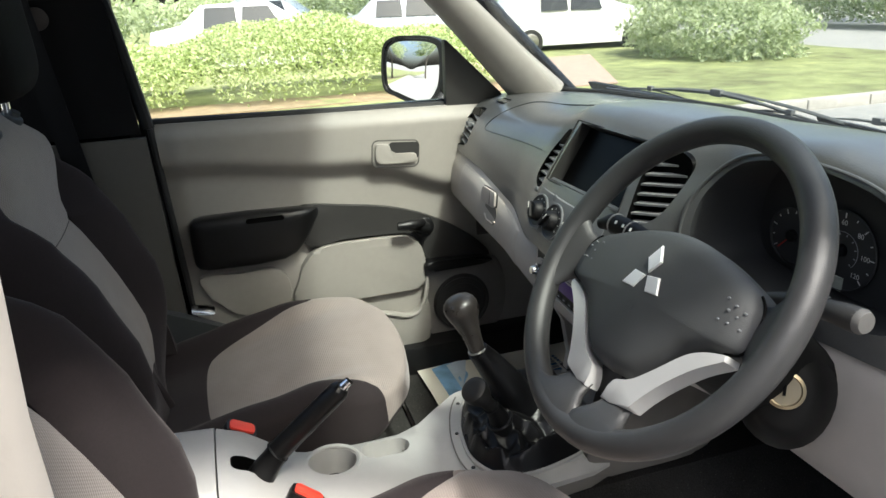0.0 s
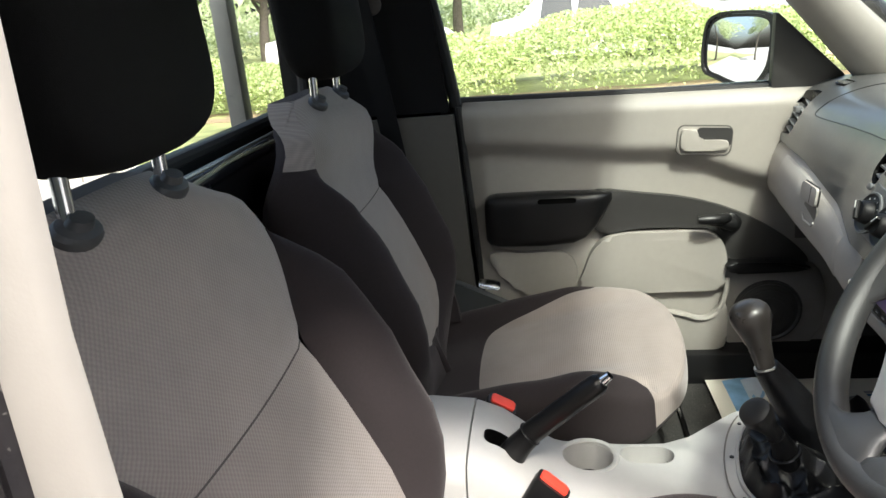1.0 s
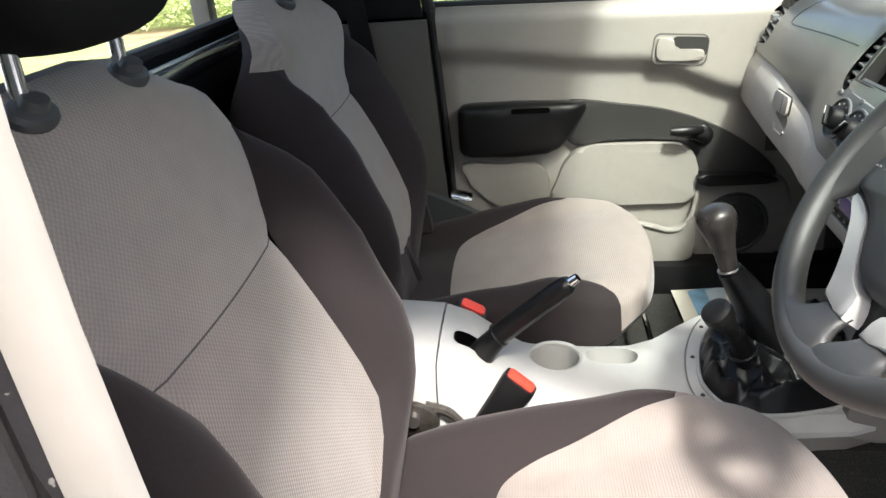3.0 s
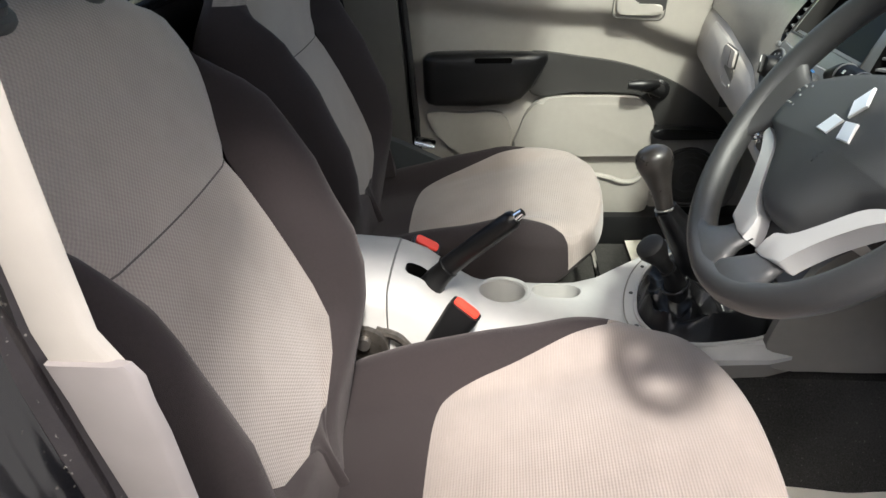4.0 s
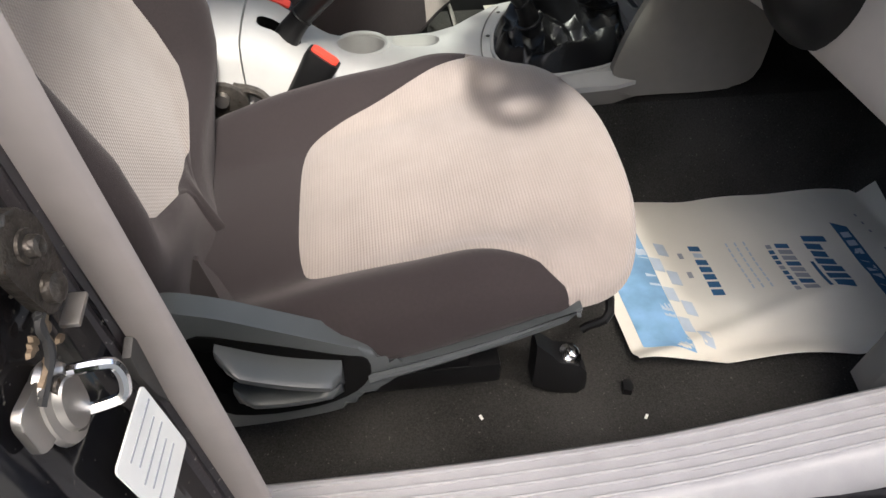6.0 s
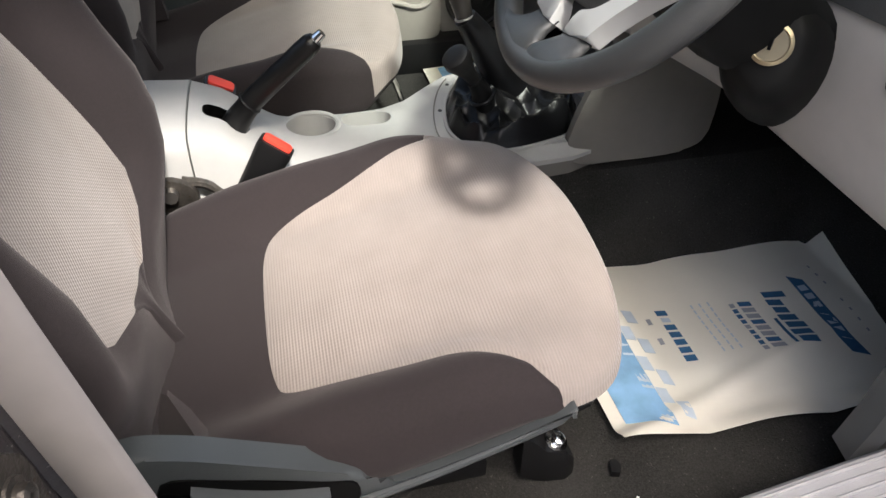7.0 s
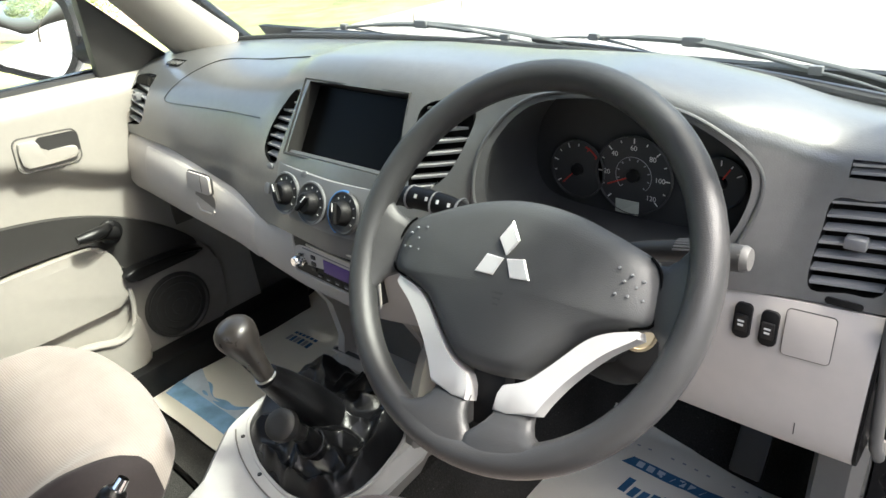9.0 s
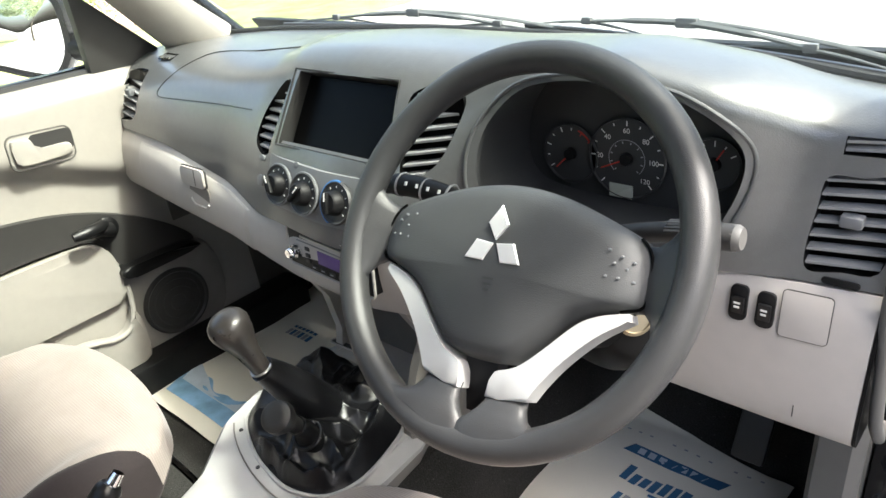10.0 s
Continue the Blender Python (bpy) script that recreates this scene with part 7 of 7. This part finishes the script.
for x0, x1, dy in ((-0.50, 0.12, 0.0), (0.02, 0.60, 0.012)):
    w = base("wiper", (x0, 0.53, 0.71), "black windscreen wiper parked along the windscreen foot", "wiper", "wipers")
    pts = [Vector((x, ws_base(x)[0] + 0.035 - 0.02 * (x - x0) / (x1 - x0) + dy, 0.728 - 0.01 * (x - x0) / (x1 - x0))) for x in np.linspace(x0, x1, 10)]
    rise = lambda k, h: pts[int(k)].lerp(pts[min(9, int(k) + 1)], k - int(k)) + Vector((0, 0.004, h))
    rub = part("blade", tube(pts, 0.0028, 6, flat=2.0), M_RUBBER, w, "thin black rubber blade")
    part("backing", tube([p + Vector((0, 0.001, 0.004)) for p in pts], 0.0016, 6), M_STEEL, rub)
    for a, b in ((0.3, 3.3), (5.4, 8.6)):
        part("yoke", tube(spline([rise(a, 0.004), rise(a + 0.25 * (b - a), 0.010), rise((a + b) / 2, 0.013), rise(a + 0.75 * (b - a), 0.010), rise(b, 0.004)], 4), [0.0016] * 4 + [0.0023] * 9 + [0.0016] * 4, 6), M_CHARCOAL, w)
        part("pivot_block", rbox((0.016, 0.009, 0.011), Matrix.Translation(rise((a + b) / 2, 0.015)), 0.002), M_STACK, w)
    part("bridge", tube(spline([rise(1.8, 0.014), rise(3.0, 0.021), rise(4.4, 0.025), rise(5.8, 0.021), rise(7.0, 0.014)], 5), [0.003] * 5 + [0.0048] * 11 + [0.003] * 5, 6), M_CHARCOAL, w)
    part("hook_block", rbox((0.030, 0.011, 0.014), Matrix.Translation(rise(4.4, 0.026)), 0.003), M_STACK, w)
    end = pts[9] + Vector((0.10, 0.050, -0.010))
    arm = [rise(4.2, 0.030), rise(5.6, 0.027) + Vector((0, 0.006, 0)), rise(7.4, 0.018) + Vector((0, 0.016, 0)), pts[9] + Vector((0.01, 0.034, 0.004)), end]
    part("arm", tube(spline(arm, 4), [0.0026] * 6 + [0.0034] * 6 + [0.0055] * 5, 8, flat=0.6), M_CHARCOAL, w, "tapered dark wiper arm")


# ---- outside ----
GZ0 = -0.45
M_GRASS = mat("grass", (0.22, 0.24, 0.10), 0.9, var=0.6, scale=3.5, bump=0.8, bump_scale=60, blotch=0.8)
M_ROAD = mat("concrete_road", (0.30, 0.295, 0.285), 0.9, var=0.15, scale=8, bump=0.3, bump_scale=80, blotch=0.4)
M_KERB = mat("kerb", (0.42, 0.40, 0.37), 0.85, var=0.15, scale=12)
M_BRICK = mat("path_brick", (0.42, 0.30, 0.245), 0.85, var=0.2, scale=12)
M_BARK = mat("bark", (0.10, 0.085, 0.07), 0.95, var=0.4, scale=20, bump=0.8, bump_scale=40)
M_LEAF = leafy("leaf", (0.30, 0.37, 0.17), (0.60, 0.66, 0.45))
M_HEDGE = leafy("hedge_leaf", (0.24, 0.31, 0.08), (0.66, 0.74, 0.40))
M_VAN = mat("white_paint", (0.75, 0.75, 0.75), 0.3, var=0.03, coat=0.5)
M_CARGREY = mat("silver_car_paint", (0.45, 0.47, 0.5), 0.3, 0.4, var=0.03, coat=0.5)
M_TINT = mat("dark_glass", (0.02, 0.025, 0.03), 0.08, var=0.1)
M_DIRT = mat("bare_earth", (0.24, 0.18, 0.11), 0.95, var=0.3, scale=10, bump=0.6, bump_scale=60)

bm = bmnew()
bmesh.ops.create_grid(bm, x_segments=60, y_segments=60, size=400, matrix=pose(0, 0, GZ0))
thing("ground", bm, M_ROAD, "pale sunlit concrete yard reaching the horizon", "ground", kind="structure")
bm = sheet(lambda u, v: (-60 + 54.3 * u, -60 + 72 * v, GZ0 + 0.09 + 0.03 * noise.noise((u * 40, v * 40, 0))), 80, 80, 0.12, (0, 0, -1))
thing("grass_verge", bm, M_GRASS, "sunlit mown grass verge beside the yard", "grass", kind="structure")
bm = bmnew()
for k in range(60):
    rbox((0.14, 0.90, 0.16), pose(-5.63, -42 + 0.915 * k, GZ0 + 0.045), 0.02, 2, bm)
thing("kerb", bm, M_KERB, "row of pale concrete kerbstones along the verge", "kerb", kind="structure")
thing("earth_strip", sheet(lambda u, v: (-9.6 + 1.0 * u, -30 + 34.3 * v, GZ0 + 0.105 + 0.02 * noise.noise((u * 3, v * 60, 3))), 6, 80, 0.02, (0, 0, -1)), M_DIRT, "dry bare earth under the hedge", "earth", kind="structure")
thing("brick_path", sheet(lambda u, v: (-13.0 + 4.6 * u, 4.3 + v * (1.0 + 2.1 * (1 - u)), GZ0 + 0.112), 6, 10, 0.02, (0, 0, -1)), M_BRICK, "pinkish brick path crossing the verge", "path", kind="structure")


# an unseen plain pale wall end, added to cast shade on the open door
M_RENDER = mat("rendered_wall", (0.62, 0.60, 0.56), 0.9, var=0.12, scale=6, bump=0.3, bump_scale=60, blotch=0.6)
thing("wall_shade", rbox((0.24, 1.35, 3.0 - GZ0), pose(2.42, 0.60, (3.0 + GZ0) / 2), 0.01), M_RENDER, "plain pale rendered wall end, unseen, added to shade the open door", "wall", kind="structure")


def leaves(name, count, place, size, material, label, category, seed):
    """Very many small bent leaves, each a folded quad, placed by place(rng)."""
    rng = np.random.default_rng(seed)
    c = place(rng, count)
    n = len(c)
    nn = rng.normal(size=(n, 3)) + np.array(SUN) * 1.3  # leaves turn to the light
    nn /= np.linalg.norm(nn, axis=1)[:, None]
    a = np.cross(nn, rng.normal(size=(n, 3)))
    a /= np.linalg.norm(a, axis=1)[:, None]
    b = np.cross(nn, a)
    s = size * rng.uniform(0.6, 1.3, (n, 1))
    v = np.stack([c - a * s, c + b * s * 0.5 + nn * s * 0.15, c + a * s, c - b * s * 0.5 + nn * s * 0.15], 1).reshape(-1, 3)
    i = np.arange(n)[:, None] * 4
    f = np.concatenate([i + [0, 1, 2], i + [0, 2, 3]])
    me = bpy.data.meshes.new(name)
    me.from_pydata(v.tolist(), [], f.tolist())
    me.materials.append(material)
    return tagged(new(name, me), label, category, kind="stuff")


def hedge_place(x0, x1, y0, y1, h0, h1):
    def place(rng, n):
        y = rng.uniform(y0, y1, n)
        t = rng.uniform(0, 1, n)
        ph = np.sin(y * 1.7) * 0.10 + np.sin(y * 0.63 + 1) * 0.14 + np.sin(y * 4.1 + 2) * 0.05
        h = h0 + (h1 - h0) * (y - y0) / (y1 - y0) + ph
        a = rng.uniform(0, math.pi, n)
        r = rng.uniform(0.72, 1.06, n)
        xc, w = (x0 + x1) / 2, (x1 - x0) / 2
        x = xc + w * r * np.cos(a) * (1 + 0.12 * np.sin(y * 2.9))
        z = GZ0 + 0.12 + h * r * np.sqrt(np.abs(np.sin(a)))
        gap = (np.sin(y * 2.3) * np.sin(y * 5.1 + 1) > 0.55) & (z < GZ0 + 0.4)
        return np.stack([x, y, z], 1)[~gap]

    return place


leaves("hedge", 110000, hedge_place(-11.6, -9.0, -14, 4.2, 0.72, 0.85), 0.032, M_HEDGE, "bright green clipped hedge in full sun behind the verge", "hedge", 1)
leaves("hedge", 26000, hedge_place(-26, -22, -30, 20, 1.2, 1.6), 0.10, M_LEAF, "darker hedge farther off behind parked cars", "hedge", 2)
leaves("shrub", 9000, lambda rng, n: (lambda d: np.stack([-11.4 + 1.9 * d[:, 0] + 0.25 * np.sin(9 * d[:, 2]), 9.2 + 1.5 * d[:, 1], GZ0 + 0.6 + 0.75 * d[:, 2] + 0.15 * np.sin(7 * d[:, 0])], 1))((lambda q: q / np.linalg.norm(q, axis=1)[:, None] * rng.uniform(0.7, 1.08, (n, 1)))(rng.normal(size=(n, 3)))), 0.06, M_LEAF, "dense green shrub at the end of the grass", "shrub", 3)
leaves("hedge", 26000, lambda rng, n: np.stack([rng.uniform(-28, -4, n), 19 + rng.uniform(-1.2, 1.2, n), GZ0 + rng.uniform(0.05, 1.0, n) ** 0.7 * 1.5], 1), 0.08, M_LEAF, "long green bank of shrubs across the far grass", "hedge", 5)



def far_wood(rng, n):
    """A ragged belt of trees round the back of the yard."""
    a = rng.uniform(1.8, 4.05, n)
    d = rng.uniform(46, 56, n)
    h = 5.5 + 1.6 * np.sin(a * 17) + 1.1 * np.sin(a * 41 + 2) + 0.6 * np.sin(a * 97)
    return np.stack([d * np.cos(a), d * np.sin(a), GZ0 + h * rng.uniform(0.02, 1.0, n) ** 0.7], 1)


leaves("far_trees", 15000, far_wood, 0.34, M_LEAF, "hazy belt of leafy trees at the back of the yard", "trees", 7)



def block_belt(rng, n):
    """Tall shrubs along the yard's other edge, unseen, added to block low sky light."""
    a = rng.uniform(-1.35, 1.35, n)
    d = rng.uniform(8.5, 10.5, n)
    h = 3.8 + 0.7 * np.sin(a * 13) + 0.5 * np.sin(a * 31 + 1)
    return np.stack([d * np.cos(a), d * np.sin(a), GZ0 + h * rng.uniform(0.0, 1.0, n) ** 0.8], 1)


leaves("shrubs", 20000, block_belt, 0.24, leafy("shrub_leaf", (0.03, 0.05, 0.02), (0.08, 0.11, 0.04)), "tall dark green shrubs, unseen, added to block low sky light", "shrubs", 8)


def tree(x, y, h, r, seed):
    t = base("tree", (x, y, GZ0), "leafy green broad-leaved tree in the sun", "tree", "trees behind the hedge")
    rng = random.Random(seed)
    top = Vector((x + rng.uniform(-0.3, 0.3), y + rng.uniform(-0.3, 0.3), GZ0 + h * 0.75))
    trunk = spline([(x, y, GZ0 - 0.05), (x + 0.05, y, GZ0 + h * 0.2), (x - 0.05, y + 0.1, GZ0 + h * 0.45), top], 4)
    bm = tube(trunk, list(np.interp(range(len(trunk)), [0, len(trunk) - 1], [0.05 * r + 0.05, 0.03])), 10)
    cents = [(top, r * 0.6)]
    for k in range(9):
        a = rng.uniform(0, 6.28)
        p0 = trunk[rng.randint(len(trunk) // 2, len(trunk) - 2)]
        p1 = Vector((x + r * 0.75 * math.cos(a), y + r * 0.75 * math.sin(a), GZ0 + h * rng.uniform(0.45, 0.92)))
        tube([p0, p0.lerp(p1, 0.5) + Vector((0, 0, 0.2)), p1], [0.05, 0.035, 0.012], 6, bm)
        cents.append((p1, r * rng.uniform(0.28, 0.5)))
    part("trunk", bm, M_BARK, t)

    def place(g, n):
        k = g.integers(0, len(cents), n)
        c = np.array([list(q[0]) for q in cents])[k]
        rr = np.array([q[1] for q in cents])[k][:, None]
        d = g.normal(size=(n, 3))
        d /= np.linalg.norm(d, axis=1)[:, None]
        return c + d * rr * g.uniform(0.35, 1.05, (n, 1)) * [1, 1, 0.8]

    cr = leaves("crown", 8000, place, 0.11, M_LEAF, "", "", seed)
    del cr["kind"]
    cr.parent = t
    cr.matrix_parent_inverse = Matrix.Translation(t.location).inverted()


for k, (x, y, h, r) in enumerate(((-19, -2.5, 6.0, 2.6), (-20, 5.0, 6.5, 2.8), (-17, -9.5, 5.5, 2.6), (-22, -16, 7, 3.2), (-14, -15.5, 6, 2.6), (-9, -19, 6.5, 3.0), (-27, 12, 7.5, 3.4), (-30, -6, 8, 3.6), (-3, -24, 7, 3.2), (-16, 22, 7, 3.2), (-15.5, -6.6, 4.6, 2.3), (-13.2, -10.5, 4.8, 2.4))):
    tree(x, y, h, r, 10 + k)


def parked(x, y, turn, paint, label, tall=0.0):
    """A parked car: lofted body with cabin glass and wheels."""
    c = base("parked_car", (x, y, GZ0), label, "car", "parked cars")
    m = pose(x, y, GZ0, 0, 0, turn)
    prof = [(-2.1, 0.35, 0.75), (-2.05, 0.25, 0.95), (-1.5, 0.22, 1.05 + tall * 0.8), (-1.1, 0.22, 1.42 + tall), (0.2, 0.22, 1.46 + tall), (0.85, 0.22, 1.05 + tall * 0.3), (1.7, 0.24, 0.92), (2.1, 0.35, 0.65)]
    rings = []
    for px, z0, z1 in prof:
        w = 0.86 - 0.10 * max(0, abs(px) - 1.6)
        t = 0.66 if z1 > 1.1 else 0.8
        zm = min(z1, 0.95)
        rings.append([m @ Vector(p) for p in ((px, -w, z0), (px, -w - 0.02, (z0 + zm) / 2), (px, -w, zm), (px, -t, z1 - 0.03), (px, -t * 0.8, z1), (px, t * 0.8, z1), (px, t, z1 - 0.03), (px, w, zm), (px, w + 0.02, (z0 + zm) / 2), (px, w, z0))])
    part("body", loft(rings), paint, c)
    for s in (-1, 1):
        for xa, xb in ((-1.05, -0.4), (-0.32, 0.45)):
            q = [m @ Vector((xa, s * 0.875, 0.98)), m @ Vector((xb, s * 0.875, 0.98)), m @ Vector((min(xb, 0.25) - 0.02, s * 0.70, 1.36 + tall)), m @ Vector((xa + 0.05, s * 0.70, 1.36 + tall))]
            bm = bmnew()
            o = m.to_3x3() @ Vector((0, s * 0.02, 0.004))
            lo, hi = [bm.verts.new(p) for p in q], [bm.verts.new(p + o) for p in q]
            bm.faces.new(lo)
            bm.faces.new(hi)
            for k in range(4):
                bm.faces.new((lo[k], lo[(k + 1) % 4], hi[(k + 1) % 4], hi[k]))
            part("window", bm, M_TINT, c)
        for px in (-1.3, 1.3):
            w = part("wheel", lathe([(0, -0.1), (0.26, -0.1), (0.31, -0.06), (0.31, 0.06), (0.26, 0.1), (0, 0.1)], m @ pose(px, s * 0.80, 0.31, 90, 0, 0), 20), M_RUBBER, c)
            part("wheel_cover", lathe([(0, 0.0), (0.19, 0.0), (0.17, 0.02), (0, 0.03)], m @ pose(px, s * 0.905, 0.31, -90 * s, 0, 0), 16), M_STEEL, w)
    return c


parked(-15.2, 0.8, 84, M_VAN, "white parked hatchback glaring in the sun behind the hedge")
parked(-15.4, -4.2, 92, M_VAN, "white parked car behind the hedge")
parked(-17.5, 4.9, 78, M_CARGREY, "silver parked car facing the hedge")
parked(-15.5, 8.2, 85, M_VAN, "white parked van behind the hedge", 0.35)
parked(-20.5, 1.8, 70, M_CARGREY, "silver parked car in the second row", 0.1)
parked(-13.5, -20.0, 40, M_CARGREY, "silver parked car behind the trees")

# load-bed rack behind the cab
rk = base("load_rack", (0, -1.05, 0.2), "black tubular load rack behind the cab", "rack", kind="structure")
for x in (-0.64, 0.64):
    part("post", rbox((0.045, 0.04, 1.3), pose(x, -1.02, 0.82), 0.008), M_CHARCOAL, rk)
part("crossbar", tube([(-0.64, -1.02, 1.44), (0.64, -1.02, 1.44)], 0.022, 12), M_BODY, rk)
part("load_bed", rbox((1.45, 1.4, 0.03), pose(0, -1.75, 0.18), 0.01), M_BODY, rk)
part("foot_bar", tube([(-0.64, -1.02, 0.21), (0.64, -1.02, 0.21)], 0.022, 12), M_BODY, rk)
